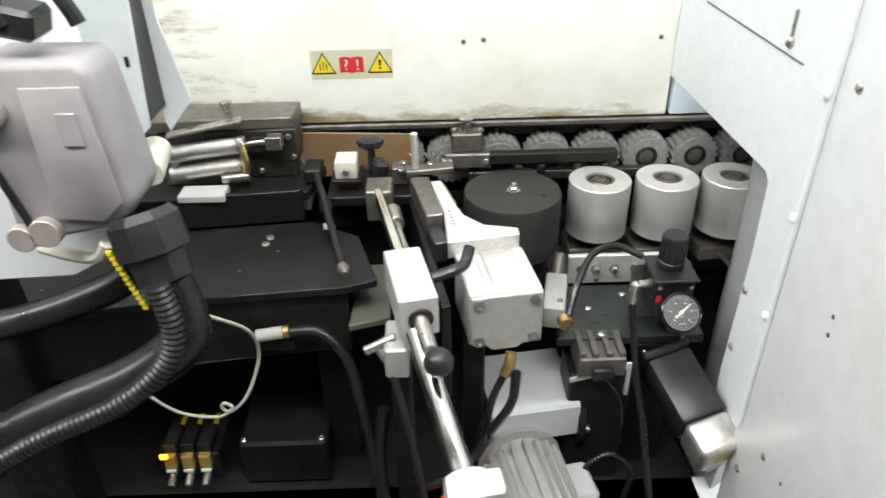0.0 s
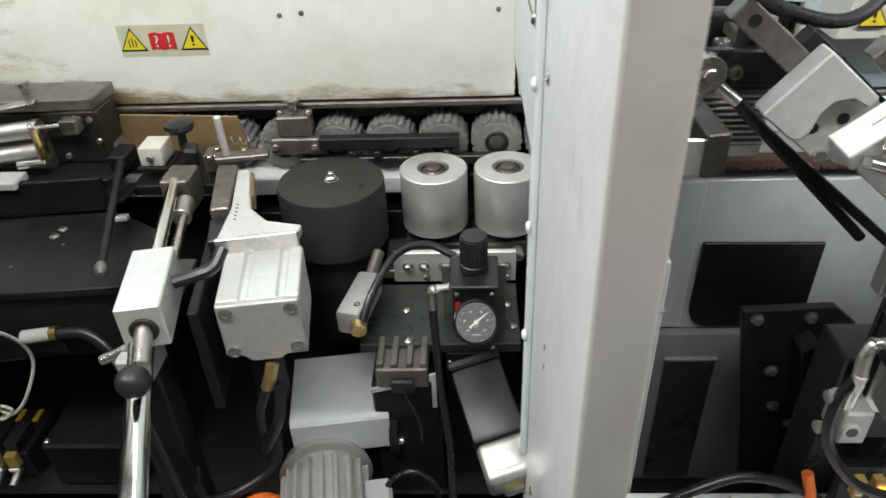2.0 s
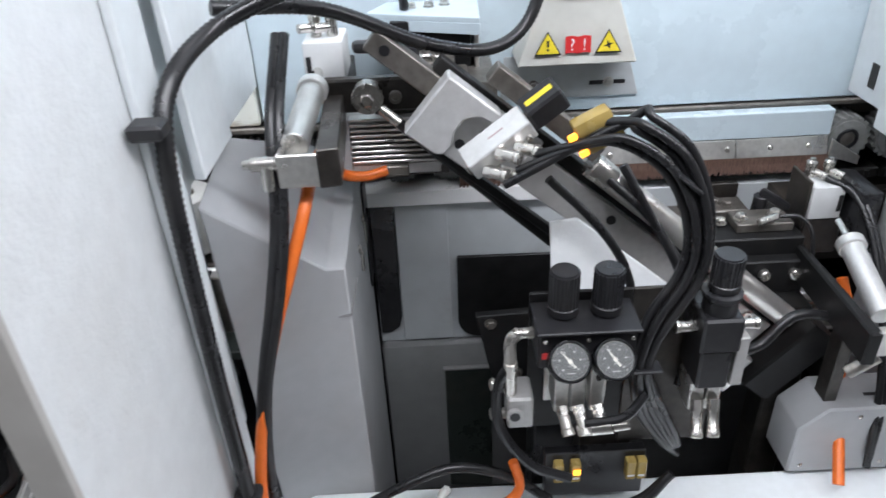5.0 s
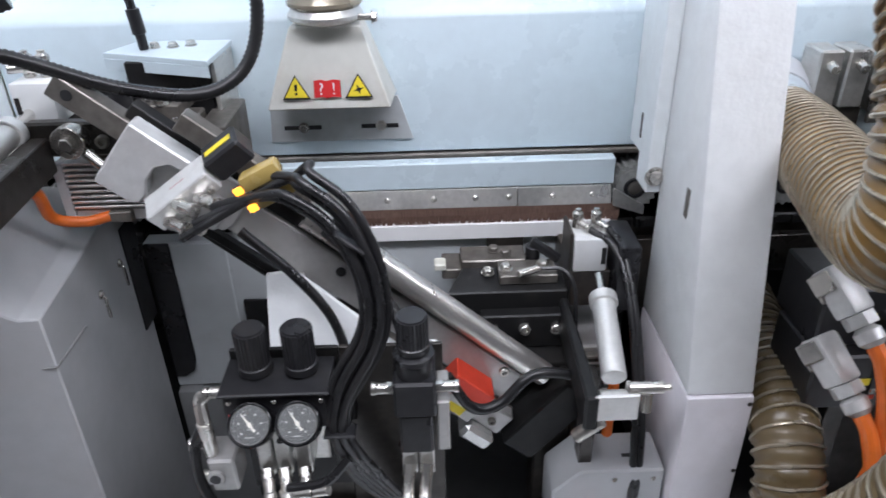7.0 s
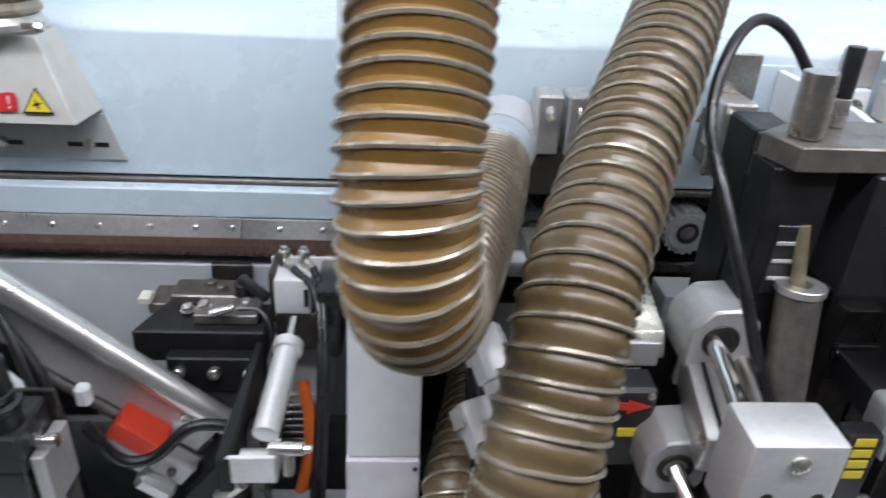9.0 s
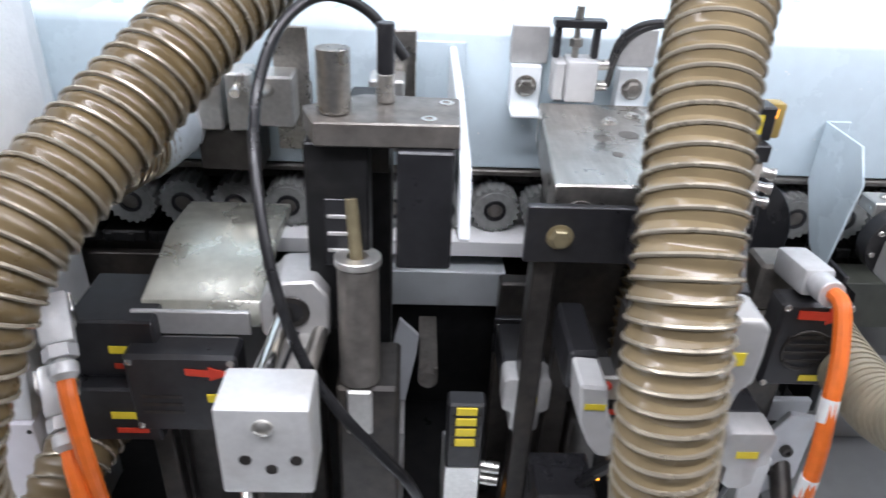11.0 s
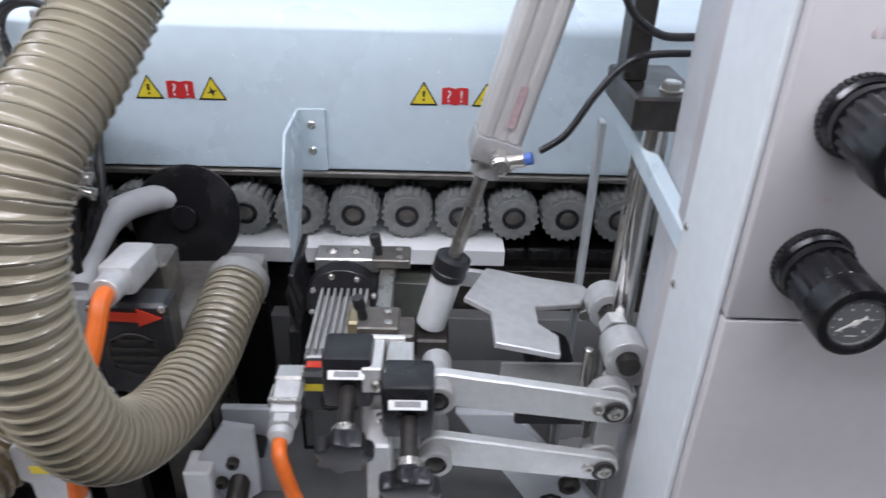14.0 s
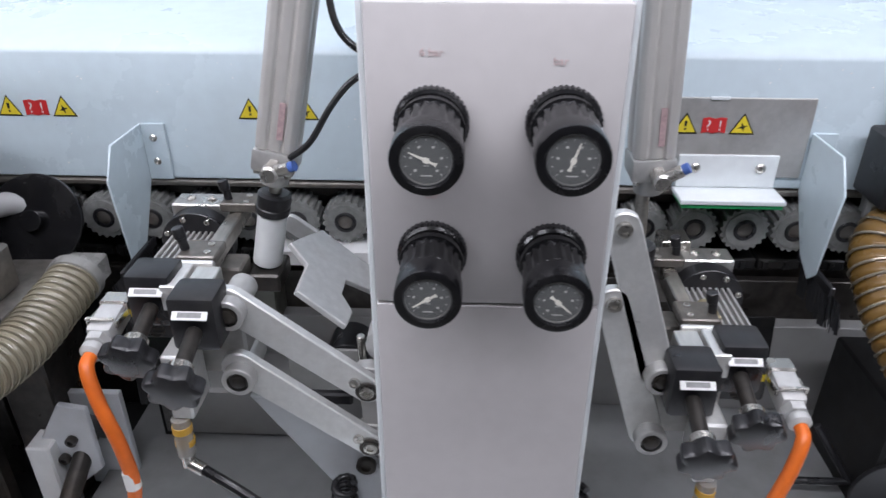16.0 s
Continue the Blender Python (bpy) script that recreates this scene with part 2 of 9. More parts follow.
BLACK_PAINT = material("black_machine_paint", (0.014, 0.014, 0.0142), 0.42, 0, 0.4, 60, 0.08, 400, (0.045, 0.04, 0.033), 0.5, 12, spec=0.25)
DRUM_BLACK = material("matt_black_drum", (0.035, 0.034, 0.033), 0.5, 0.2, 0.15, 90, 0.05, 500, (0.06, 0.055, 0.05), 0.3, 14)
RUBBER = material("grey_rubber", (0.24, 0.245, 0.235), 0.75, 0, 0.2, 150, 0.2, 700, (0.12, 0.11, 0.095), 0.5, 22)
CABLE = material("black_cable_sheath", (0.014, 0.014, 0.015), 0.32, 0, 0.3, 90, 0.04, 600, (0.06, 0.055, 0.05), 0.3, 20)
ORANGE = material("orange_cable_sheath", (0.80, 0.17, 0.02), 0.42, 0, 0.12, 90, 0.05, 600, (0.3, 0.1, 0.03), 0.25, 20)
GREY_CABLE = material("light_grey_cable_sheath", (0.55, 0.55, 0.52), 0.45, 0, 0.1, 90, 0.04, 600)
HOSE = material("amber_hose_film", (0.21, 0.118, 0.028), 0.32, 0, 0.25, 25, 0.1, 200, (0.30, 0.20, 0.085), 0.5, 12, rough_vary=0.1)
HOSE_PALE = material("pale_dusty_hose_film", (0.205, 0.158, 0.088), 0.2, 0, 0.25, 25, 0.1, 200, (0.28, 0.20, 0.10), 0.5, 12, rough_vary=0.1)
HOSE_DARK = material("dark_hose_film", (0.12, 0.11, 0.09), 0.35, 0, 0.25, 25, 0.1, 200, (0.2, 0.17, 0.12), 0.5, 12)
COIL = material("copper_plated_coil", (0.33, 0.29, 0.22), 0.28, 0.45, 0.15, 90, 0, 400)
PANEL = material("white_melamine", (0.86, 0.86, 0.85), 0.35, 0, 0.02, 60, 0.02, 900)
BROWN_PLATE = material("brown_fibre_plate", (0.26, 0.17, 0.085), 0.45, 0, 0.12, 60, 0.05, 500, (0.14, 0.09, 0.04), 0.5, 12)
BRASS = material("brass", (0.62, 0.44, 0.18), 0.3, 0.9, 0.12, 120)
NICKEL = material("nickel_plated_brass", (0.62, 0.60, 0.56), 0.25, 0.9, 0.1, 120, 0, 400, (0.3, 0.26, 0.2), 0.3, 30)
LABEL_YELLOW = material("yellow_label", (0.80, 0.64, 0.03), 0.5, 0, 0.06, 120)
LABEL_RED = material("red_label", (0.62, 0.03, 0.03), 0.45, 0, 0.06, 120)
LABEL_WHITE = material("white_label", (0.78, 0.78, 0.76), 0.45, 0, 0.05, 120)
LABEL_BLACK = material("black_print", (0.012, 0.012, 0.012), 0.5, 0, 0.0, 120)
RED_PAINT = material("red_orange_plastic", (0.62, 0.05, 0.02), 0.42, 0, 0.08, 120)
GREEN = material("green_plastic", (0.02, 0.28, 0.09), 0.4, 0, 0.1, 90)
AMBER = material("translucent_amber_plastic", (0.40, 0.29, 0.09), 0.2, 0, 0.15, 60)
BRISTLE = material("brown_bristle", (0.17, 0.10, 0.075), 0.8, 0, 0.5, 500, 0.4, 1200, (0.3, 0.2, 0.15), 0.5, 60, (4, 1, 0.15))
WHITE_PLASTIC = material("milky_white_plastic", (0.72, 0.73, 0.72), 0.45, 0, 0.05, 90)
GREY_PLASTIC = material("light_grey_plastic", (0.50, 0.50, 0.49), 0.5, 0, 0.06, 90, 0.05, 700, (0.3, 0.28, 0.24), 0.3, 18)
HOOD_GREY = material("grey_cast_housing", (0.43, 0.43, 0.43), 0.5, 0, 0.06, 90, 0.1, 700, (0.25, 0.23, 0.2), 0.3, 18)
LAMP_AMBER = glow("amber_indicator", (1.0, 0.36, 0.02), 3)
GLASS = glass("gauge_glass")
FLOOR_MAT = material("grey_hall_floor", (0.22, 0.22, 0.21), 0.6, 0, 0.2, 8, 0.1, 60)
HALL_MAT = material("hall_wall_paint", (0.38, 0.39, 0.39), 0.7, 0, 0.1, 3, 0.05, 40)

FILM = material("yellowed_clear_film", (0.62, 0.62, 0.45), 0.4, 0, 0.1, 60)


def old_cover():
    """White cover paint with rust and glue stains that creep up from its lower edge and fan out at its end."""
    m = material("stained_cover_paint", (0.80, 0.82, 0.74), 0.45, 0, 0.05, 40, 0.05, 500, (0.56, 0.47, 0.26), 0.5, 7)
    nt = m.node_tree
    n, l = nt.nodes, nt.links
    bsdf = n["Principled BSDF"]
    base = bsdf.inputs["Base Color"].links[0].from_socket
    geo = n.new("ShaderNodeNewGeometry")
    sep = n.new("ShaderNodeSeparateXYZ")
    l.new(geo.outputs["Position"], sep.inputs[0])
    noise_node = n.new("ShaderNodeTexNoise")
    noise_node.inputs["Scale"].default_value, noise_node.inputs["Detail"].default_value, noise_node.inputs["Roughness"].default_value = 22, 10, 0.7
    mp = n.new("ShaderNodeMapping")
    mp.inputs["Scale"].default_value = (0.6, 1, 2.2)
    l.new(geo.outputs["Position"], mp.inputs[0])
    l.new(mp.outputs[0], noise_node.inputs[0])
    low = n.new("ShaderNodeMapRange")
    low.inputs[1].default_value, low.inputs[2].default_value, low.inputs[3].default_value, low.inputs[4].default_value = 1.010, 1.045, 0.36, -0.1
    l.new(sep.outputs["Z"], low.inputs[0])
    left = n.new("ShaderNodeMapRange")
    left.inputs[1].default_value, left.inputs[2].default_value, left.inputs[3].default_value, left.inputs[4].default_value = -0.26, -0.06, 0.20, -0.08
    l.new(sep.outputs["X"], left.inputs[0])
    add = n.new("ShaderNodeMath")
    l.new(low.outputs[0], add.inputs[0])
    l.new(left.outputs[0], add.inputs[1])
    add2 = n.new("ShaderNodeMath")
    l.new(add.outputs[0], add2.inputs[0])
    l.new(noise_node.outputs[0], add2.inputs[1])
    mask = n.new("ShaderNodeMapRange")
    mask.inputs[1].default_value, mask.inputs[2].default_value, mask.inputs[4].default_value = 0.585, 0.82, 0.92
    l.new(add2.outputs[0], mask.inputs[0])
    mix = n.new("ShaderNodeMix")
    mix.data_type = "RGBA"
    l.new(mask.outputs[0], mix.inputs[0])
    l.new(base, mix.inputs[6])
    mix.inputs[7].default_value = (0.24, 0.16, 0.06, 1)
    l.new(mix.outputs[2], bsdf.inputs["Base Color"])
    return m


OLD_COVER = old_cover()

EDGE_GREY = material("worn_grey_edge", (0.50, 0.485, 0.45), 0.5, 0, 0.08, 40, 0.12, 260, (0.35, 0.31, 0.26), 0.4, 9)
GREEN_BLACK = material("dark_green_paint", (0.030, 0.038, 0.034), 0.33, 0, 0.3, 60, 0.08, 400, (0.09, 0.08, 0.065), 0.4, 14)
GREY_GREEN = material("grey_green_paint", (0.13, 0.135, 0.11), 0.45, 0, 0.15, 60, 0.08, 400, (0.06, 0.05, 0.04), 0.4, 14)
GREY_METAL = material("grey_cast_aluminium", (0.50, 0.495, 0.48), 0.45, 0.45, 0.1, 160, 0.12, 700, (0.26, 0.23, 0.19), 0.4, 20)
CREAM = material("cream_plastic", (0.70, 0.69, 0.60), 0.45, 0, 0.06, 90, 0.04, 600, (0.4, 0.35, 0.25), 0.3, 25)
COVER_GREY = material("pale_grey_sheet_paint", (0.58, 0.60, 0.62), 0.42, 0, 0.05, 60, 0.04, 600, (0.32, 0.30, 0.26), 0.3, 9)

DUSTY_CREAM = material("dusty_cream_paint", (0.60, 0.60, 0.55), 0.45, 0, 0.06, 60, 0.05, 600, (0.38, 0.32, 0.24), 0.4, 16)
POST_PAINT2 = material("old_lilac_white_paint", (0.70, 0.68, 0.71), 0.42, 0, 0.05, 60, 0.3, 260, (0.5, 0.46, 0.42), 0.25, 8)

HOSE_BROWN = material("brown_hose_film", (0.125, 0.09, 0.042), 0.28, 0, 0.25, 25, 0.1, 200, (0.22, 0.175, 0.11), 0.5, 12, rough_vary=0.1)
HOSE_CREAM = material("cream_hose_film", (0.29, 0.262, 0.19), 0.2, 0, 0.2, 25, 0.1, 200, (0.30, 0.23, 0.13), 0.5, 12, rough_vary=0.1)
CLOTH = material("pale_blue_cloth", (0.50, 0.56, 0.60), 0.85, 0, 0.12, 60, 0.6, 120, (0.3, 0.3, 0.3), 0.3, 20)
CHUTE_STEEL = material("scuffed_bright_sheet", (0.60, 0.60, 0.52), 0.3, 0.8, 0.2, 60, 0.2, 90, (0.35, 0.32, 0.25), 0.5, 14)
BRASS_DULL = material("gold_passivated_steel", (0.42, 0.36, 0.22), 0.4, 0.7, 0.15, 120)
BEIGE = material("beige_plastic", (0.45, 0.41, 0.35), 0.45, 0, 0.08, 90)
CLEAR_GREY = material("dusty_clear_plastic", (0.42, 0.42, 0.40), 0.25, 0, 0.1, 60, 0.05, 300, (0.3, 0.28, 0.24), 0.4, 14, alpha=0.55)
INNER_GREY = material("dusty_grey_inner_paint", (0.26, 0.26, 0.255), 0.45, 0, 0.08, 30, 0.05, 500, (0.14, 0.13, 0.11), 0.5, 8)
HOUSING = material("pinkish_grey_cast", (0.33, 0.315, 0.32), 0.5, 0, 0.2, 30, 0.15, 300, (0.34, 0.30, 0.29), 0.4, 10)
HOUSING_CLIP = material("dusty_clip_metal", (0.42, 0.37, 0.35), 0.45, 0.4, 0.2, 40, 0.1, 300)
CAST_ALU = material("cast_aluminium", (0.60, 0.60, 0.59), 0.42, 0.35, 0.1, 120, 0.08, 700, (0.34, 0.31, 0.27), 0.3, 16)
GAUGE_BLACK = material("glossy_black_plastic", (0.008, 0.008, 0.009), 0.22, 0, 0.3, 120, 0.04, 900, (0.03, 0.028, 0.025), 0.3, 18)
DIAL_BLACK = material("dial_black", (0.014, 0.013, 0.010), 0.5, 0, 0.2, 200)
SCALE_WHITE = material("faded_white_print", (0.42, 0.41, 0.38), 0.5, 0, 0.1, 300)
NEEDLE_CREAM = material("cream_needle_paint", (0.72, 0.69, 0.60), 0.5, 0, 0.06, 300)
PEN_RED = material("pale_red_pen", (0.60, 0.46, 0.45), 0.6, 0, 0.3, 300)
FADED_RED = material("faded_red_pen", (0.50, 0.36, 0.36), 0.6, 0, 0.3, 300)
ALU_SMOOTH = material("satin_anodised_profile", (0.62, 0.60, 0.57), 0.4, 0.35, 0.04, 60, 0.02, 500, (0.4, 0.37, 0.33), 0.2, 12)
BLUE = material("blue_plastic", (0.08, 0.16, 0.5), 0.4, 0, 0.05, 90)
LABEL_GREY = material("grey_digits", (0.25, 0.25, 0.25), 0.5, 0, 0.2, 300)
AMBER_DEEP = material("deep_amber_plastic", (0.62, 0.36, 0.04), 0.25, 0, 0.1, 90)

# ---- hall and machine body ----
def structure(name, bm, mat, label=""):
    ob = part(name, bm, mat)
    return tagged(ob, label, "", "", "structure")


structure("floor", box(-4, 6, -4, 4, -0.1, 0, 0), FLOOR_MAT)
structure("wall_north", box(-4, 6, 3.9, 4, 0, 4.5, 0), HALL_MAT)
structure("wall_south", box(-4, 6, -4, -3.9, 0, 4.5, 0), HALL_MAT)
structure("wall_west", box(-4, -3.9, -3.9, 3.9, 0, 4.5, 0), HALL_MAT)
structure("wall_east", box(5.9, 6, -3.9, 3.9, 0, 4.5, 0), HALL_MAT)
structure("ceiling", box(-4, 6, -4, 4, 4.5, 4.6, 0), HALL_MAT)

# pressure beam over the feed line: face plate, rounded crease, sloping top
structure("pressure_beam", prism([(0.732, 1.012), (0.732, 1.148), (0.734, 1.153), (0.739, 1.157), (0.755, 1.160), (1.05, 1.19), (1.05, 1.012)], "x", 0.253, 3.2, 0.0015), COVER,
          "pale blue painted sheet cover of the pressure beam")
structure("pressure_beam", prism([(0.732, 1.012), (0.732, 1.148), (0.734, 1.153), (0.739, 1.157), (0.755, 1.160), (1.05, 1.19), (1.05, 1.012)], "x", -1.0, 0.249, 0.0015), OLD_COVER,
          "yellowed white sheet cover with rust and glue stains")
structure("beam_lip", box(-1.0, 3.2, 0.729, 0.737, 1.004, 1.0105, 0.0015), GREY_STEEL)
structure("beam_rail", box(-1.0, 3.2, 0.752, 0.775, 0.985, 1.003), DARK_STEEL)
structure("chain_bed", box(-1.0, 3.2, 0.748, 1.0, 0.80, 0.908), DARK_STEEL)
structure("chain_guide", box(-1.0, 3.2, 0.735, 0.747, 0.80, 0.895), DARK_STEEL)
structure("machine_back", box(-1.0, 3.2, 1.051, 1.10, 0.0, 1.9), COVER)
structure("machine_base", box(-1.0, 3.2, 0.30, 1.05, 0.0, 0.45, 0.003), WHITE)
structure("machine_base_front", box(-1.0, 3.2, 0.30, 0.50, 0.4505, 0.598, 0.003), WHITE)
structure("machine_base_west", box(-1.0, 0.262, 0.5005, 1.05, 0.4505, 0.598, 0.003), BLACK_PAINT)
structure("machine_base_east", box(0.90, 3.2, 0.5005, 1.05, 0.4505, 0.598, 0.003), BLACK_PAINT)
structure("machine_base_back", box(0.2625, 0.8995, 0.73, 1.05, 0.4505, 0.80, 0.003), BLACK_PAINT)
structure("bed_plate_1", box(-1.0, 0.255, 0.30, 0.74, 0.66, 0.70), BLACK_PAINT)
structure("bed_back_1", box(-1.0, 0.255, 0.70, 0.733, 0.70, 0.90), BLACK_PAINT)
# pit floor: black in place of the deep shade between the walls
structure("bed_plate_2", box(0.2625, 0.8995, 0.501, 0.7295, 0.4505, 0.46), BLACK_PAINT)
structure("bed_front_1", box(-1.0, -0.03, 0.28, 0.50, 0.60, 0.70, 0.004), BLACK_PAINT)
structure("bed_front_2", box(-0.029, 3.2, 0.28, 0.50, 0.60, 0.70, 0.004), WHITE)
structure("bed_plate_3", box(0.90, 1.62, 0.501, 0.80, 0.66, 0.70), BLACK_PAINT)
structure("bed_plate_4", box(1.62, 3.2, 0.501, 0.734, 0.66, 0.72), BODY_GREY)

# toothed rubber rollers under the beam, and the chain links below
def feed_roller_mesh():
    n = 20
    prof = []
    for i in range(n * 4):
        a = 2 * math.pi * i / (n * 4)
        r = 0.0262 if i % 4 in (0, 1) else 0.0238
        prof.append((r * math.cos(a), r * math.sin(a)))
    bm = prism(prof, "y", 0, 0.03, 0)
    return bm


first = thing("feed_roller", (0, 0.722, 0.967), "grey toothed rubber feed roller under the beam", "roller", "feed rollers under the beam")
bm = feed_roller_mesh()
moved(bm, Matrix.Translation((0, 0.722, 0.967)))
part("tyre", bm, RUBBER, first)
part("face", ring((0, 0.722, 0.967), (0, 0.7205, 0.967), 0.0215, 0.0125, 28), RUBBER, first)
part("hub", ring((0, 0.7219, 0.967), (0, 0.7195, 0.967), 0.0122, 0.0085, 24), BLACK, first, "black bearing ring")
part("axle", lathe((0, 0.7219, 0.967), (0, 0.70, 0.967), [(0, 0.008), (0.001, 0.008), (0.002, 0.0055), (0.0025, 0.0028), (0.0022, 0)], 18), GREY_STEEL, first, "steel axle end with a small hole")
ROLLERS = []
for k in range(-8, 44):
    x = 1.716 + 0.055 * (k - 29)
    if not (0.46 < x < 0.862):
        ROLLERS.append(copy_thing(first, pose(x, 0.722, 0.967, 0, 37 * k, 0)))
first.location.x = 1.716 + 0.055 * 15
ROLLERS.append(first)

bm = bmesh.new()
for k in range(64):
    x = -0.4 + k * 0.05
    b = box(x + 0.001, x + 0.049, 0.7365, 0.80, 0.909, 0.9225, 0.002)
    bm = join(bm, b, box(x + 0.006, x + 0.012, 0.734, 0.738, 0.91, 0.92, 0.0005), box(x + 0.03, x + 0.036, 0.734, 0.738, 0.91, 0.92, 0.0005))
tagged(part("feed_chain", bm, BLACK_PAINT), "black plastic chain pads that carry the boards", "chain", "", "stuff")

# moving board
board = thing("workpiece_board", (0.033 - 0.36 + 0, 0.85, 0.923), "plain white melamine board on the feed chain", "board")
part("core", box(-0.507, -0.147, 0.6985, 1.0, 0.9231, 0.9405, 0.0004), PANEL, board)
ORIGIN[board] = Vector((0, 0, 0))
board.location = (0, 0, 0)
for o in board.children:
    o.location = Vector((0.033 - 0.36, 0.85, 0.923))


# warning stickers: two yellow triangles and a red book between them
def sticker(x, y, z, tilt=0, second="star", scale=1.0, backing=None):
    st = thing("warning_sticker", (x, y, z), "warning sticker, yellow triangles and a red manual sign", "sticker", "warning stickers")
    m = pose(x, y, z, tilt, 0, 0) @ Matrix.Scale(scale, 4)
    out = []
    if backing:
        b = moved(prism([(-0.043, -0.0155), (0.043, -0.0155), (0.043, 0.0155), (-0.043, 0.0155)], "y", -0.0003, 0, 0), m)
        part("backing", b, backing, st, "clear yellowed film")

    def tri(cx, r, y0, y1):
        return moved(prism([(cx - r, -r * 0.72), (cx + r, -r * 0.72), (cx, r * 1.0)], "y", y0, y1, 0.0002), m)
    for cx in (-0.0297, 0.0297):
        t = part("triangle", tri(cx, 0.0135, -0.0007, -0.0003), LABEL_BLACK, st, "black triangle border")
        part("field", tri(cx, 0.0112, -0.0010, -0.0006), LABEL_YELLOW, t, "yellow triangle")
        if cx < 0 or second == "mark":
            bars = [moved(box(cx + u - 0.0005, cx + u + 0.0005, -0.0013, -0.0009, -0.0055, 0.0018 + 0.002 * (u == 0), 0), m) for u in (-0.0032, 0.0, 0.0032)]
            marks = join(*bars) if second == "mark" and cx < 0 else join(moved(prism([(cx - 0.0011, -0.0015), (cx + 0.0011, -0.0015), (cx + 0.0014, 0.0045), (cx - 0.0014, 0.0045)], "y", -0.0013, -0.0009, 0), m),
                         moved(prism([(cx - 0.0011, -0.0053), (cx + 0.0011, -0.0053), (cx + 0.0011, -0.0032), (cx - 0.0011, -0.0032)], "y", -0.0013, -0.0009, 0), m))
        else:
            pts = []
            for i in range(8):
                r = 0.0052 if i % 2 == 0 else 0.0016
                pts.append((cx + r * math.cos(i * math.pi / 4 + 0.3), -0.0015 + r * math.sin(i * math.pi / 4 + 0.3)))
            marks = moved(prism(pts, "y", -0.0013, -0.0009, 0), m)
        part("mark", marks, LABEL_BLACK, t, "black sign")
    red = part("book_sign", moved(prism([(-0.0125, -0.0085), (-0.006, -0.0075), (0, -0.009), (0.006, -0.0075), (0.0125, -0.0085), (0.0125, 0.0075), (0.006, 0.0085), (0, 0.007), (-0.006, 0.0085), (-0.0125, 0.0075)], "y", -0.0009, -0.0003, 0), m), LABEL_RED, st, "red manual sign")
    for ch, cx in (("?", -0.0058), ("!", 0.0062)):
        cu = bpy.data.curves.new("sign", "FONT")
        cu.body, cu.size, cu.align_x, cu.extrude = ch, 0.016 * scale, "CENTER", 0.0001
        tmp = new("tmp", cu)
        me = bpy.data.meshes.new_from_object(tmp.evaluated_get(bpy.context.evaluated_depsgraph_get()))
        bpy.data.objects.remove(tmp)
        b = bmesh.new()
        b.from_mesh(me)
        moved(b, pose(x, y, z, tilt, 0, 0) @ pose(cx * scale, -0.0011, -0.0056 * scale, 90, 0, 0))
        part("sign", b, LABEL_WHITE, red, "white sign")
    return st


sticker(-0.0915, 0.732, 1.077, 0, "mark", 1.0, FILM)
sticker(1.5565, 0.732, 1.091, 0, "star")
sticker(1.816, 0.732, 1.091, 0, "star")
sticker(1.25, 0.7325, 1.094, 0, "star")

# small white specks of sawdust and paint stuck to the beam
rng_s = random.Random(11)
bm = bmesh.new()
for k in range(150):
    x, z, r = rng_s.uniform(1.2, 2.5), rng_s.uniform(1.02, 1.145), rng_s.uniform(0.0004, 0.0011)
    a = rng_s.uniform(0, 3)
    vs = [bm.verts.new((x + r * rng_s.uniform(0.7, 1.8) * math.cos(a + q), 0.7314, z + r * rng_s.uniform(0.5, 1.2) * math.sin(a + q))) for q in (0, 1.3, 2.6, 3.9, 5.2)]
    bm.faces.new(vs)
tagged(part("sawdust_specks", bm, PANEL), "fine white sawdust specks on the beam", "dust", "", "stuff")
# ---- gluing station ----
def local(x, y, z, rz=0, rx=0, ry=0):
    return pose(x, y, z, rx, ry, rz)


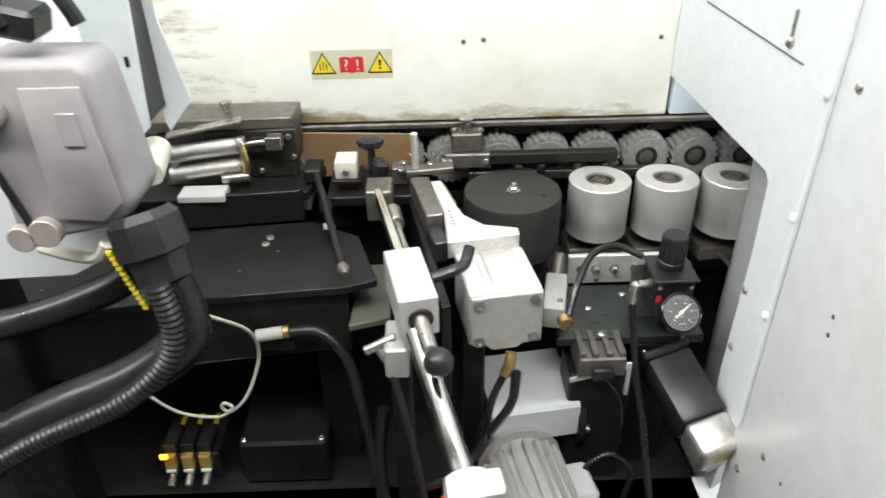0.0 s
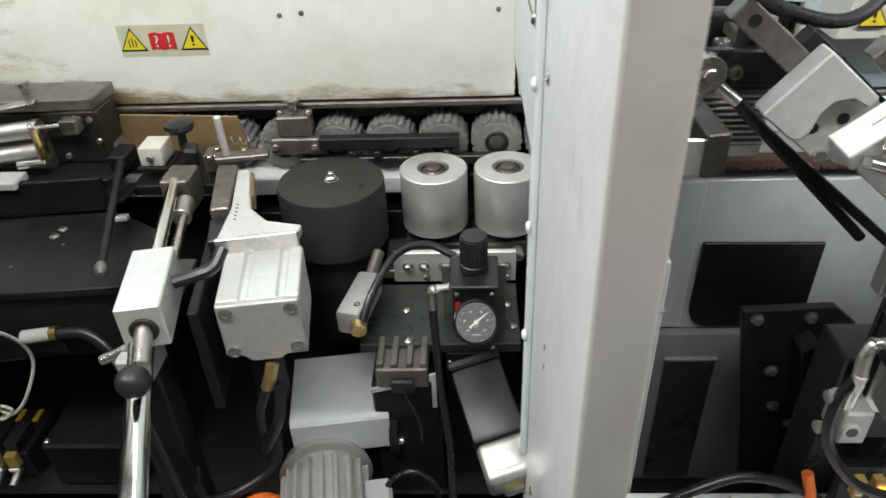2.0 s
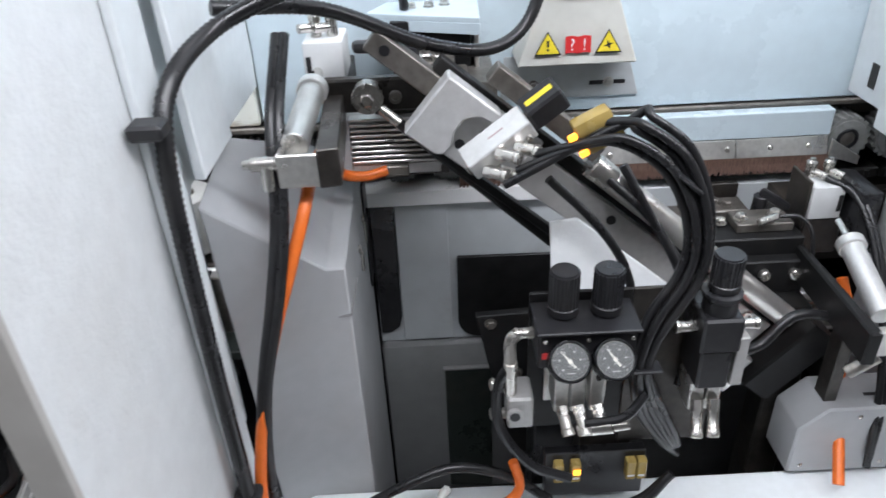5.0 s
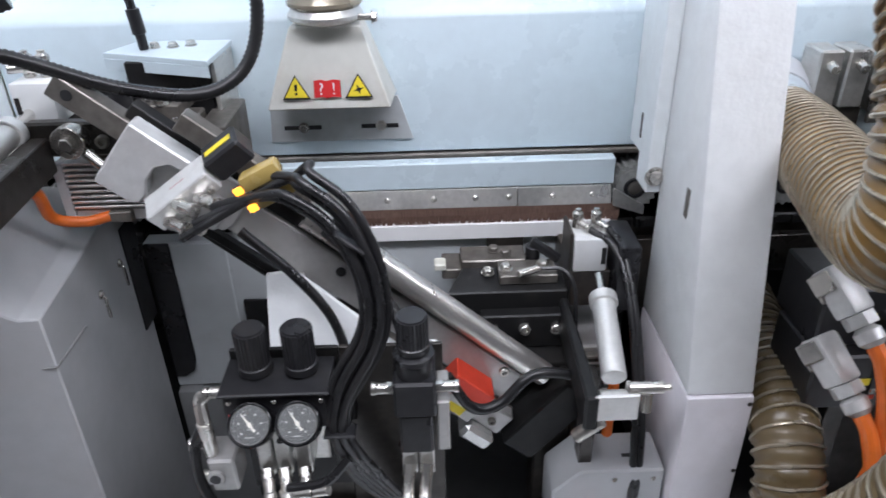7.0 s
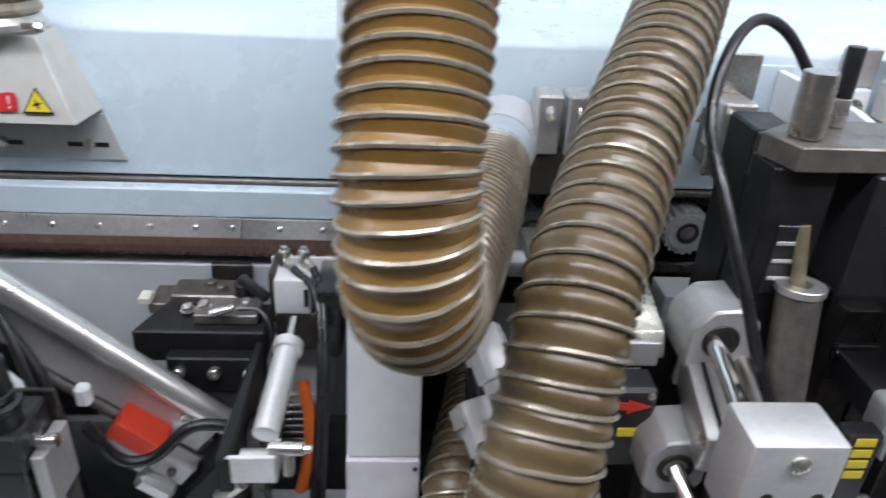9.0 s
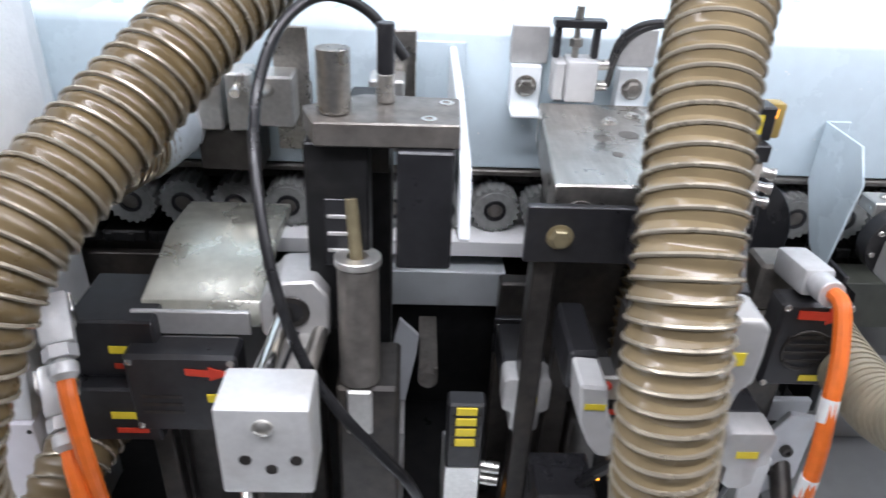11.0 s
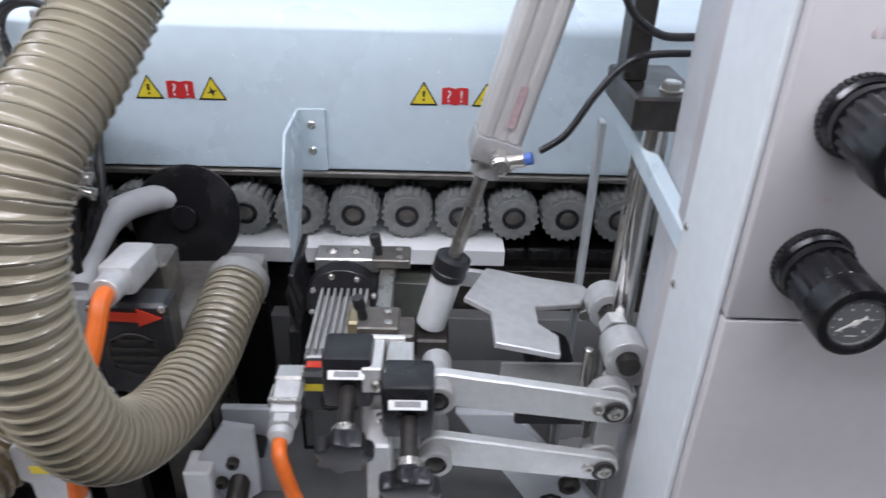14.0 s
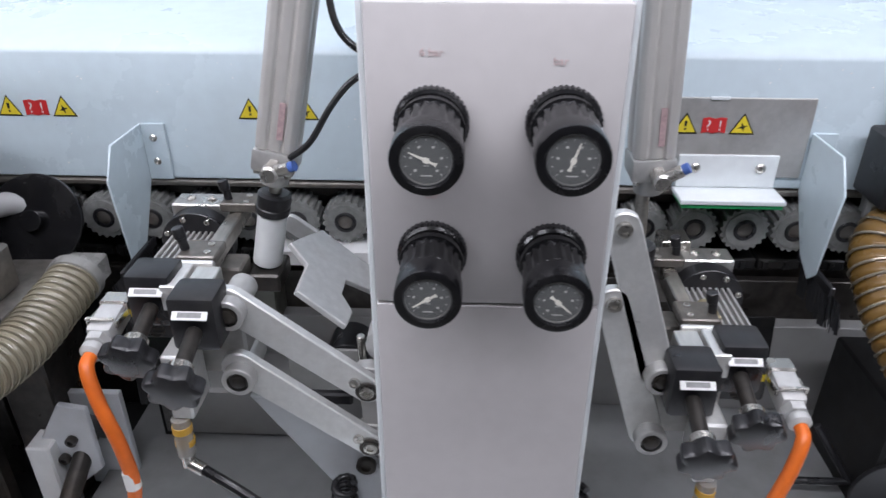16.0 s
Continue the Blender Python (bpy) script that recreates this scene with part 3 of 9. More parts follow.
def gauge(parent_thing, c, r, facing, needle, name="pressure_gauge", dial=0.86):
    """A round gauge with its case, dial, marks, needle and glass; c is the middle of its front, facing points out of it; dial is the dial's share of the radius."""
    d = Vector(facing).normalized()
    c = Vector(c)
    back = c - d * (r * 1.0)
    k = r * dial
    g = part(name, lathe(back, c, [(0, 0), (0, r * 0.85), (r * 0.15, r), (r * 0.90, r), (r * 0.97, r * 0.975), (r, r * 0.92), (r, k + r * 0.06), (r * 0.97, k + r * 0.02), (r * 0.86, k), (r * 0.86, 0)], 40), GAUGE_BLACK, parent_thing, "black pressure gauge")
    part("inner_ring", ring(c - d * r * 0.13, c - d * r * 0.06, k * 0.995, k * 0.95, 36), GREY_STEEL, g)
    m = Matrix.Translation(c - d * r * 0.125) @ d.to_track_quat("Z", "Y").to_matrix().to_4x4()
    part("dial_plate", moved(lathe((0, 0, -0.0002), (0, 0, 1), [(0, k * 0.94), (0.0002, k * 0.94), (0.0002, 0)], 30), m), DIAL_BLACK, g)
    bm = bmesh.new()
    for i in range(11):
        a = radians(225 - 27 * i)
        bm = join(bm, moved(box(k * 0.76, k * 0.84, -k * 0.014, k * 0.014, 0.0001, 0.0003, 0), m @ Matrix.Rotation(a, 4, "Z")))
    for i in range(6):
        a = radians(225 - 54 * i)
        u, v = 0.58 * math.cos(a), 0.58 * math.sin(a)
        bm = join(bm, moved(box(k * (u - 0.055), k * (u + 0.055), k * (v - 0.045), k * (v + 0.045), 0.0001, 0.0003, 0), m))
    for u, v, w in ((0, -0.22, 0.11), (0, -0.62, 0.22)):
        bm = join(bm, moved(box(k * (u - w), k * (u + w), k * (v - 0.022), k * (v + 0.022), 0.0001, 0.0003, 0), m))
    part("scale", bm, SCALE_WHITE, g, "faded white scale marks")
    pb = moved(prism([(-k * 0.42, -k * 0.09), (-k * 0.30, -k * 0.045), (-k * 0.12, -k * 0.045), (-k * 0.08, -k * 0.11), (k * 0.08, -k * 0.11), (k * 0.14, -k * 0.05), (k * 0.74, -k * 0.018),
                      (k * 0.74, k * 0.018), (k * 0.14, k * 0.05), (k * 0.08, k * 0.11), (-k * 0.08, k * 0.11), (-k * 0.12, k * 0.045), (-k * 0.30, k * 0.045), (-k * 0.42, k * 0.09)], "z", 0.0006, 0.0010, 0), m @ Matrix.Rotation(radians(needle), 4, "Z"))
    part("needle", pb, NEEDLE_CREAM, g, "cream needle")
    gl = part("glass", lathe(c - d * 0.002, c, [(0, k + r * 0.03), (0.0010, k), (0.0014, 0)], 30), GLASS, g, "clear gauge glass")
    gl.visible_shadow = False
    return g


def fluted_knob(p, q, r, n=24):
    """A ribbed black adjusting knob along p to q."""
    m, h = basis(p, q)
    pts = []
    for i in range(n * 2):
        a = math.pi * i / n
        rr = r if i % 2 else r * 0.94
        pts.append((rr * math.cos(a), rr * math.sin(a)))
    b = moved(prism(pts, "z", h * 0.22, h * 0.96, 0), m)
    return join(b, lathe(p, q, [(0, r * 0.8), (h * 0.05, r * 1.05), (h * 0.2, r * 1.05), (h * 0.23, r * 0.95)], 28), lathe(p, q, [(h * 0.9, r * 0.97), (h, r * 0.86), (h, 0)], 28))


def fitting(p, q, r, mat, parent, name="fitting", label=""):
    """A push-in fitting: hexagon, body and collar along p to q."""
    n = (Vector(q) - Vector(p)).length
    b = join(lathe(p, q, [(0, r * 0.9), (n * 0.3, r * 0.9), (n * 0.3, 0)], 6), lathe(p, q, [(n * 0.3, r * 0.8), (n * 0.75, r * 0.8), (n * 0.8, r * 0.95), (n * 0.97, r * 0.95), (n, r * 0.7), (n, 0)], 14))
    return part(name, b, mat, parent, label)


def cable(name, points, r, mat, label, category="cable", group="", ribs=False, steps=8):
    if ribs:
        pts = resample(points, 0.0022)
        b = tube(pts, r, 10, smooth_line=False, radii=lambda k: r if k % 2 else r * 0.86)
    else:
        b = tube(points, r, 8, steps)
    return single(name, b, mat, label, category, group, "", 50)


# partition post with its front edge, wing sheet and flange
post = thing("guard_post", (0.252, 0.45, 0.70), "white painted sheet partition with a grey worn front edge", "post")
part("panel", box(0.244, 0.260, 0.236, 0.425, 0.68, 1.75, 0.002, 2), POST_PAINT, post)
part("front_edge", box(0.2425, 0.2620, 0.230, 0.2355, 0.68, 1.75, 0.0015, 2), EDGE_GREY, post, "worn grey front edge")
part("wing", prism([(0.4255, 0.83), (0.4255, 1.75), (0.7295, 1.75), (0.7295, 1.057), (0.486, 1.061), (0.479, 1.056), (0.476, 0.994), (0.480, 0.87), (0.478, 0.83)], "x", 0.247, 0.2535, 0.001), WHITE, post, "white wing sheet with a slanting cut")
part("flange", box(0.2395, 0.2439, 0.416, 0.430, 0.855, 1.75, 0.001), WHITE, post, "folded flange")
for z in (1.147, 1.058, 0.973):
    part("rivet", dome_screw((0.2395, 0.419, z), (-1, 0, 0), 0.004), WHITE, post)
for y, z in ((0.396, 1.159), (0.376, 0.867), (0.405, 0.82), (0.36, 0.80)):
    part("screw", dome_screw((0.2445, y, z), (-1, 0, 0), 0.0038), NICKEL, post, "steel screw")
for y, z in ((0.352, 1.023), (0.351, 1.009), (0.347, 0.870)):
    part("hole", rod((0.2442, y, z), (0.2437, y, z), 0.0017, 12, 0), DARK_STEEL, post)
for z in (0.96, 0.90):
    part("screw", dome_screw((0.247, 0.470, z), (-1, 0, 0), 0.0036), NICKEL, post, "steel screw")
rng_p = random.Random(3)
bm = bmesh.new()
for k in range(16):
    y, z = rng_p.uniform(0.272, 0.315), rng_p.uniform(1.06, 1.165)
    h, w, t = rng_p.uniform(0.003, 0.028), rng_p.uniform(0.0001, 0.00025), rng_p.uniform(-0.15, 0.25)
    bm.faces.new([bm.verts.new((0.2437, y + t * v * h + u * w, z + v * h)) for u, v in ((-1, 0), (0.6, 0), (1, 0.6), (0, 1), (-0.6, 0.6))])
tagged(part("scratch_marks", bm, GREY_STEEL, post, "faint scratch marks"), kind="stuff")
part("seam", prism([(0.660, 1.1495), (0.470, 1.1505), (0.470, 1.1493), (0.660, 1.1483)], "x", 0.2462, 0.2472, 0), GREY_STEEL, post, "dark sheet joint")
part("latch_pin", join(rod((0.2455, 0.4925, 1.162), (0.2455, 0.4925, 1.182), 0.0013, 8), lathe((0.2455, 0.4925, 1.163), (0.2455, 0.4925, 1.1), [(0, 0.0015), (0.002, 0.0034), (0.006, 0.0034), (0.008, 0.0015), (0.008, 0)], 12)), NICKEL, post, "hanging steel latch pin")
part("channel", box(0.2605, 0.2665, 0.40, 0.44, 0.72, 1.75, 0.001), WHITE, post, "folded channel")

for x, z in ((0.026, 1.098), (0.047, 1.0995), (0.232, 1.098), (-0.31, 1.12)):
    single("screw_head", dome_screw((x, 0.732, z), (0, -1, 0), 0.0024), GREY_STEEL, "small dark screw in the beam cover", "screw", "cover screws")

# pressing rollers and glue roller
prime = thing("pressure_roller", (0.162, 0.661, 0.885), "turned aluminium pressure roller standing on its carriage", "roller", "aluminium pressure rollers")
part("drum", lathe((0.162, 0.661, 0.902), (0.162, 0.661, 0.964), [(0, 0.02), (0, 0.031), (0.0015, 0.0325), (0.016, 0.0325), (0.0165, 0.0328), (0.061, 0.0328), (0.062, 0.032), (0.062, 0.0155), (0.059, 0.0155)], 48), ALU_WHITE, prime)
part("recess", ring((0.162, 0.661, 0.955), (0.162, 0.661, 0.9625), 0.0155, 0.012, 30), GREY_STEEL, prime, "grey retaining ring")
part("bearing", lathe((0.162, 0.661, 0.95), (0.162, 0.661, 1), [(0.006, 0.012), (0.010, 0.011), (0.0125, 0.0085), (0.0125, 0.0075), (0.0145, 0.007), (0.015, 0.004), (0.0148, 0)], 24), GREY_STEEL, prime, "steel axle end")
part("axle", rod((0.162, 0.661, 0.86), (0.162, 0.661, 0.901), 0.011, 18), DARK_STEEL, prime)
car = part("carriage", box(0.131, 0.193, 0.645, 0.70, 0.868, 0.886, 0.002), GREY_STEEL, prime, "greasy steel carriage")
part("spring", tube([(0.170 + 0.0045 * math.cos(k * 0.8), 0.628 + 0.0008 * k * 0.5, 0.878 + 0.0045 * math.sin(k * 0.8)) for k in range(44)], 0.0009, 6, 1), STEEL, car, "coil spring")
part("bolt", rod((0.154, 0.60, 0.876), (0.154, 0.645, 0.876), 0.003, 10), STEEL, car)
for x in (0.240, 0.3115):
    copy_thing(prime, pose(x, 0.669, 0.888, 0, 0, 25 * x))
prime.location += Vector((0.006, 0.008, 0.003))

glue = thing("glue_roller", (0.072, 0.645, 0.86), "large black glue roller drum with a bright nut on top", "roller")
part("drum", lathe((0.072, 0.645, 0.905), (0.072, 0.645, 0.968), [(0, 0), (0, 0.049), (0.002, 0.0505), (0.0605, 0.0505), (0.063, 0.0495), (0.063, 0)], 56), DRUM_BLACK, glue)
part("column", rod((0.072, 0.645, 0.80), (0.072, 0.645, 0.9045), 0.040, 36), BLACK_PAINT, glue)
part("nut", join(hex_head((0.073, 0.645, 0.968), (0, 0, 1), 0.0055, 0.005), rod((0.073, 0.645, 0.972), (0.073, 0.645, 0.977), 0.003, 12)), NICKEL, glue, "bright nut")
part("screw", socket_screw((0.103, 0.634, 0.9675), (0, 0, 1), 0.003, 0.001), DARK_STEEL, glue)

# glue pot, ring bolt, clamp and long bar behind
clamp = thing("hold_down_clamp", (0.028, 0.715, 0.975), "greasy steel clamp with an eye bolt on the rail", "clamp")
part("body", box(0.012, 0.045, 0.705, 0.728, 0.985, 1.006, 0.0015), GREY_STEEL, clamp)
part("jaw", box(0.004, 0.054, 0.700, 0.712, 0.968, 0.985, 0.0015), GREY_STEEL, clamp)
part("stem", rod((0.028, 0.716, 1.006), (0.028, 0.716, 1.02), 0.005, 14), STEEL, clamp)
part("eye", lathe((0.028, 0.716, 1.018), (0.028, 0.716, 1.03), [(0, 0.004), (0.001, 0.008), (0.003, 0.009), (0.005, 0.008), (0.006, 0.004), (0.006, 0)], 20), STEEL, clamp, "round eye")
for x in (0.009, 0.049):
    part("screw", socket_screw((x, 0.700, 0.977), (0, -1, 0), 0.0032), NICKEL, clamp)
    part("bolt", hex_head((x + (0.006 if x < 0.02 else -0.006), 0.716, 1.006), (0, 0, 1), 0.0035, 0.003), STEEL, clamp)
part("spring", tube([(-0.036 + 0.0012 * k, 0.70 + 0.0035 * math.cos(k * 0.9), 0.985 + 0.0035 * math.sin(k * 0.9)) for k in range(34)], 0.0009, 6, 1), STEEL, clamp, "coil spring")

bar = thing("guide_bar", (0.12, 0.715, 0.96), "long black guide bar with screws along the feed rollers", "bar")
part("rail", box(0.052, 0.193, 0.700, 0.712, 0.972, 0.984, 0.001), BLACK_PAINT, bar)
part("lower_rail", box(0.03, 0.245, 0.704, 0.714, 0.951, 0.961, 0.001), DARK_STEEL, bar)
for x in (0.085, 0.11, 0.15, 0.18):
    part("screw", hex_head((x, 0.703, 0.966), (0, -1, 0), 0.004, 0.004), DARK_STEEL, bar)
part("nozzle", rod((0.222, 0.705, 0.947), (0.222, 0.705, 0.956), 0.0035, 12), AMBER, bar, "amber nozzle")

# roller carriage rail: bright plate, dark shelf
rail = thing("roller_rail", (0.19, 0.62, 0.86), "machined aluminium plate in front of the pressure rollers", "rail")
part("plate", box(0.129, 0.246, 0.6095, 0.6155, 0.874, 0.908, 0.0008), ALU_WHITE, rail)
part("shelf", box(0.105, 0.246, 0.522, 0.609, 0.862, 0.872, 0.001), GREEN_BLACK, rail, "dark green painted shelf")
part("rear_rail", box(0.115, 0.246, 0.64, 0.70, 0.855, 0.866, 0.001), GREY_STEEL, rail)
for x in (0.143, 0.158, 0.177, 0.199, 0.222, 0.236):
    part("bolt", hex_head((x, 0.6095, 0.892), (0, -1, 0), 0.0042, 0.006), STEEL, rail)
for x, y in ((0.143, 0.568), (0.183, 0.59), (0.236, 0.575), (0.24, 0.545)):
    part("screw", dome_screw((x, y, 0.872), (0, 0, 1), 0.004), NICKEL, rail)

sens = thing("sensor_block", (0.104, 0.55, 0.87), "grey metal sensor block with a black cable", "sensor")
part("body", turned_box((0.105, 0.548, 0.899), (0.022, 0.062, 0.024), (0, 0, -12), 0.004, 2), GREY_METAL, sens)
part("tip", rod((0.112, 0.578, 0.905), (0.118, 0.60, 0.917), 0.0055, 16), GREY_STEEL, sens)
part("gland", rod((0.108, 0.517, 0.900), (0.109, 0.508, 0.899), 0.007, 16), BRASS, sens, "brass gland")
part("lead", tube([(0.112, 0.515, 0.905), (0.122, 0.535, 0.925), (0.140, 0.56, 0.942), (0.165, 0.572, 0.943), (0.19, 0.565, 0.935)], 0.0035, 10), CABLE, sens, "black cable")
part("screw", socket_screw((0.106, 0.53, 0.9105), (0, 0, 1), 0.003, 0.0008), DARK_STEEL, sens)

reg = thing("pressure_regulator", (0.206, 0.53, 0.87), "black air pressure regulator with a round gauge", "regulator")
part("body", box(0.188, 0.224, 0.514, 0.552, 0.90, 0.940, 0.002), BLACK, reg)
part("top_plate", box(0.186, 0.226, 0.510, 0.554, 0.9402, 0.9435, 0.001), BLACK, reg)
part("knob", fluted_knob((0.206, 0.536, 0.9437), (0.206, 0.534, 0.977), 0.0115), BLACK, reg, "ribbed black knob")
part("bracket", box(0.178, 0.234, 0.553, 0.557, 0.87, 0.934, 0.001), GREY_STEEL, reg)
gauge(reg, (0.207, 0.492, 0.922), 0.0185, (0, -0.75, 0.66), 40)
for x in (0.192, 0.220):
    part("screw", socket_screw((x, 0.514, 0.934), (0, -1, 0), 0.002), NICKEL, reg)
part("label", box(0.190, 0.1945, 0.5133, 0.5139, 0.918, 0.925, 0), LABEL_RED, reg)
fitting((0.188, 0.525, 0.932), (0.174, 0.522, 0.932), 0.0045, NICKEL, reg)
part("elbow", tube([(0.174, 0.522, 0.932), (0.171, 0.521, 0.930), (0.171, 0.520, 0.914)], 0.0042, 10), NICKEL, reg)
cable("air_line", [(0.171, 0.520, 0.914), (0.175, 0.50, 0.86), (0.183, 0.47, 0.80), (0.186, 0.43, 0.74), (0.188, 0.41, 0.705)], 0.0035, CABLE, "black air line hanging from the regulator", "hose")

clamp3 = thing("compact_cylinder", (0.145, 0.51, 0.83), "small finned aluminium air cylinder on a steel bracket", "cylinder")
part("body", box(0.121, 0.166, 0.495, 0.534, 0.846, 0.868, 0.0015), GREY_STEEL, clamp3)
for x in (0.125, 0.137, 0.150, 0.162):
    part("fin", box(x - 0.003, x + 0.003, 0.497, 0.532, 0.868, 0.8735, 0.0008), GREY_STEEL, clamp3)
part("screw", dome_screw((0.1475, 0.525, 0.8735), (0, 0, 1), 0.004), NICKEL, clamp3)
part("bracket", prism([(0.168, 0.82), (0.172, 0.82), (0.172, 0.86), (0.115, 0.842), (0.115, 0.838), (0.168, 0.852)], "y", 0.497, 0.50, 0), ALU_WHITE, clamp3)
part("knob", box(0.134, 0.154, 0.487, 0.495, 0.846, 0.86, 0.003, 2), BLACK, clamp3)
part("lead", tube([(0.145, 0.49, 0.85), (0.15, 0.475, 0.85), (0.158, 0.47, 0.835), (0.160, 0.465, 0.81)], 0.0013, 6), CABLE, clamp3)
part("foot", box(0.115, 0.175, 0.50, 0.545, 0.70, 0.8455, 0.002), BLACK_PAINT, clamp3)


def servo_motor(at, axis_to, size, length, cap, roll, label, group="servo motors"):
    """A square servo motor: black body, cast end cap, plug and yellow label, lying from at towards axis_to."""
    m, _ = basis(at, axis_to)
    m = m @ Matrix.Rotation(radians(roll), 4, "Z")
    s = size / 2
    th = thing("servo_motor", at, label, "motor", group)
    part("flange", moved(box(-s * 1.06, s * 1.06, -s * 1.06, s * 1.06, 0, 0.008, 0.002), m), BLACK, th)
    part("body", moved(box(-s, s, -s, s, 0.0082, length, 0.004, 2), m), BLACK, th, "black body")
    c = part("end_cap", moved(join(box(-s * 0.97, s * 0.97, -s * 0.97, s * 0.97, length + 0.0002, length + cap, 0.006, 3), box(-s * 0.6, s * 0.6, -s * 1.01, s * 1.01, length + 0.004, length + cap * 0.8, 0.003, 2)), m), ALU, th, "cast aluminium end cap")
    part("label", moved(box(-s * 0.35, s * 0.35, -s * 0.12, s * 0.2, length + cap, length + cap + 0.0004, 0), m), LABEL_YELLOW, c, "yellow label")
    part("plug", moved(box(-s * 0.45, s * 0.45, -s * 1.7, -s * 0.99, length + cap * 0.35, length + cap * 0.95, 0.003, 2), m), GREY_PLASTIC, th, "grey plug")
    for u in (-1, 1):
        for v in (-1, 1):
            part("screw", moved(socket_screw((u * s * 0.9, v * s * 0.9, 0), (0, 0, -1), 0.0022), m), NICKEL, th)
    return th


servo_motor((0.205, 0.515, 0.853), (0.240, 0.405, 0.812), 0.043, 0.074, 0.034, 12, "black servo motor with a cast end cap, on the bed")
servo_stand = single("motor_stand", box(0.180, 0.222, 0.522, 0.545, 0.70, 0.862, 0.002), BLACK_PAINT, "black painted motor stand on the bed", "stand")
single("motor_gearbox", box(0.182, 0.222, 0.546, 0.575, 0.80, 0.861, 0.003), DARK_STEEL, "dark gear housing behind the motor", "gearbox")

# square air cylinder with its T-shaped plate, turned a few degrees
M1 = pose(0.048, 0.458, 0.945, 0, 0, 8.5)
sq = thing("square_air_cylinder", (0.048, 0.49, 0.91), "square aluminium air cylinder with grooved sides", "cylinder")
b = prism([(-0.0305, -0.026), (0.0305, -0.026), (0.0305, 0.026), (0.020, 0.026), (0.020, 0.0235), (0.014, 0.0235), (0.014, 0.026), (-0.008, 0.026), (-0.008, 0.0235), (-0.014, 0.0235), (-0.014, 0.026), (-0.0305, 0.026)], "y", 0.0062, 0.070, 0.001)
part("barrel", moved(b, M1), ALU_WHITE, sq)
part("end_plate", moved(prism([(-0.0305, -0.022), (-0.018, -0.024), (-0.012, -0.030), (0.010, -0.030), (0.014, -0.026), (0.0305, -0.026), (0.0305, 0.026), (-0.0305, 0.026)], "y", 0, 0.006, 0.0012), M1), GREY_METAL, sq, "grey end plate")
for u in (-0.0235, 0.0235):
    for v in (-0.018, 0.019):
        part("screw", moved(socket_screw((u, 0.0, v), (0, -1, 0), 0.0052, 0.0022), M1), STEEL, sq)
part("air_fitting", tube([(0.052, 0.452, 0.917), (0.050, 0.447, 0.908), (0.046, 0.446, 0.898)], 0.005, 10), BRASS, sq, "brass fitting")
part("hose", tube([(0.046, 0.446, 0.898), (0.036, 0.445, 0.87), (0.030, 0.45, 0.82)], 0.0035, 8), CABLE, sq)
part("hose", tube([(0.056, 0.446, 0.900), (0.052, 0.44, 0.87), (0.034, 0.445, 0.83)], 0.0042, 8), CABLE, sq)
part("base", box(0.012, 0.034, 0.50, 0.53, 0.70, 0.9185, 0.002), BLACK_PAINT, sq)

tp = thing("slide_plate", (0.02, 0.56, 0.97), "milled aluminium T-shaped slide plate with a row of holes", "plate")
part("plate", prism([(0.0015, 0.523), (0.0655, 0.5345), (0.0660, 0.545), (0.036, 0.552), (0.018, 0.572), (0.012, 0.590), (-0.001, 0.644), (-0.013, 0.642), (0.000, 0.574), (0.001, 0.54)], "z", 0.974, 0.983, 0.0012), ALU_WHITE, tp)
part("lip", prism([(0.0015, 0.519), (0.0655, 0.5305), (0.0655, 0.5342), (0.0015, 0.5227)], "z", 0.968, 0.985, 0.0008), ALU, tp)
for k in range(5):
    part("hole", rod((0.0085 - k * 0.001, 0.554 + k * 0.006, 0.9825), (0.0085 - k * 0.001, 0.554 + k * 0.006, 0.9833), 0.0011, 8, 0), BLACK, tp)
part("wear_strip", prism([(0.002, 0.596), (0.013, 0.598), (0.002, 0.642), (-0.0005, 0.6415)], "z", 0.966, 0.980, 0.0006), BROWN_PLATE, tp, "brown wear strip")

stop = thing("stop_block", (-0.02, 0.61, 0.95), "dusty dark steel stop block beside the slide plate", "block")
part("block", prism([(-0.0335, 0.649), (-0.0135, 0.649), (-0.001, 0.57), (-0.0165, 0.567)], "z", 0.962, 0.985, 0.0012), GREY_STEEL, stop)
part("front_block", prism([(-0.0175, 0.566), (-0.003, 0.568), (0.003, 0.535), (-0.010, 0.532)], "z", 0.955, 0.976, 0.0012), BLACK, stop)
part("leg", prism([(-0.036, 0.652), (-0.030, 0.652), (0.002, 0.46), (-0.006, 0.458)], "z", 0.86, 0.961, 0.001), BLACK_PAINT, stop)
part("cross_bar", turned_box((-0.013, 0.662, 0.987), (0.05, 0.016, 0.006), (0, 0, 9), 0.001), GREY_STEEL, stop)
part("pin", rod((-0.027, 0.660, 0.985), (-0.0275, 0.658, 1.029), 0.0036, 14), ALU_WHITE, stop, "bright upright pin")
for x, y in ((-0.04, 0.672), (-0.012, 0.668), (-0.042, 0.655), (0.003, 0.675)):
    part("screw", socket_screw((x, y, 0.988), (0, 0, 1), 0.0035), STEEL, stop)
part("small_block", box(-0.052, -0.036, 0.662, 0.682, 0.97, 0.988, 0.001), GREY_STEEL, stop)

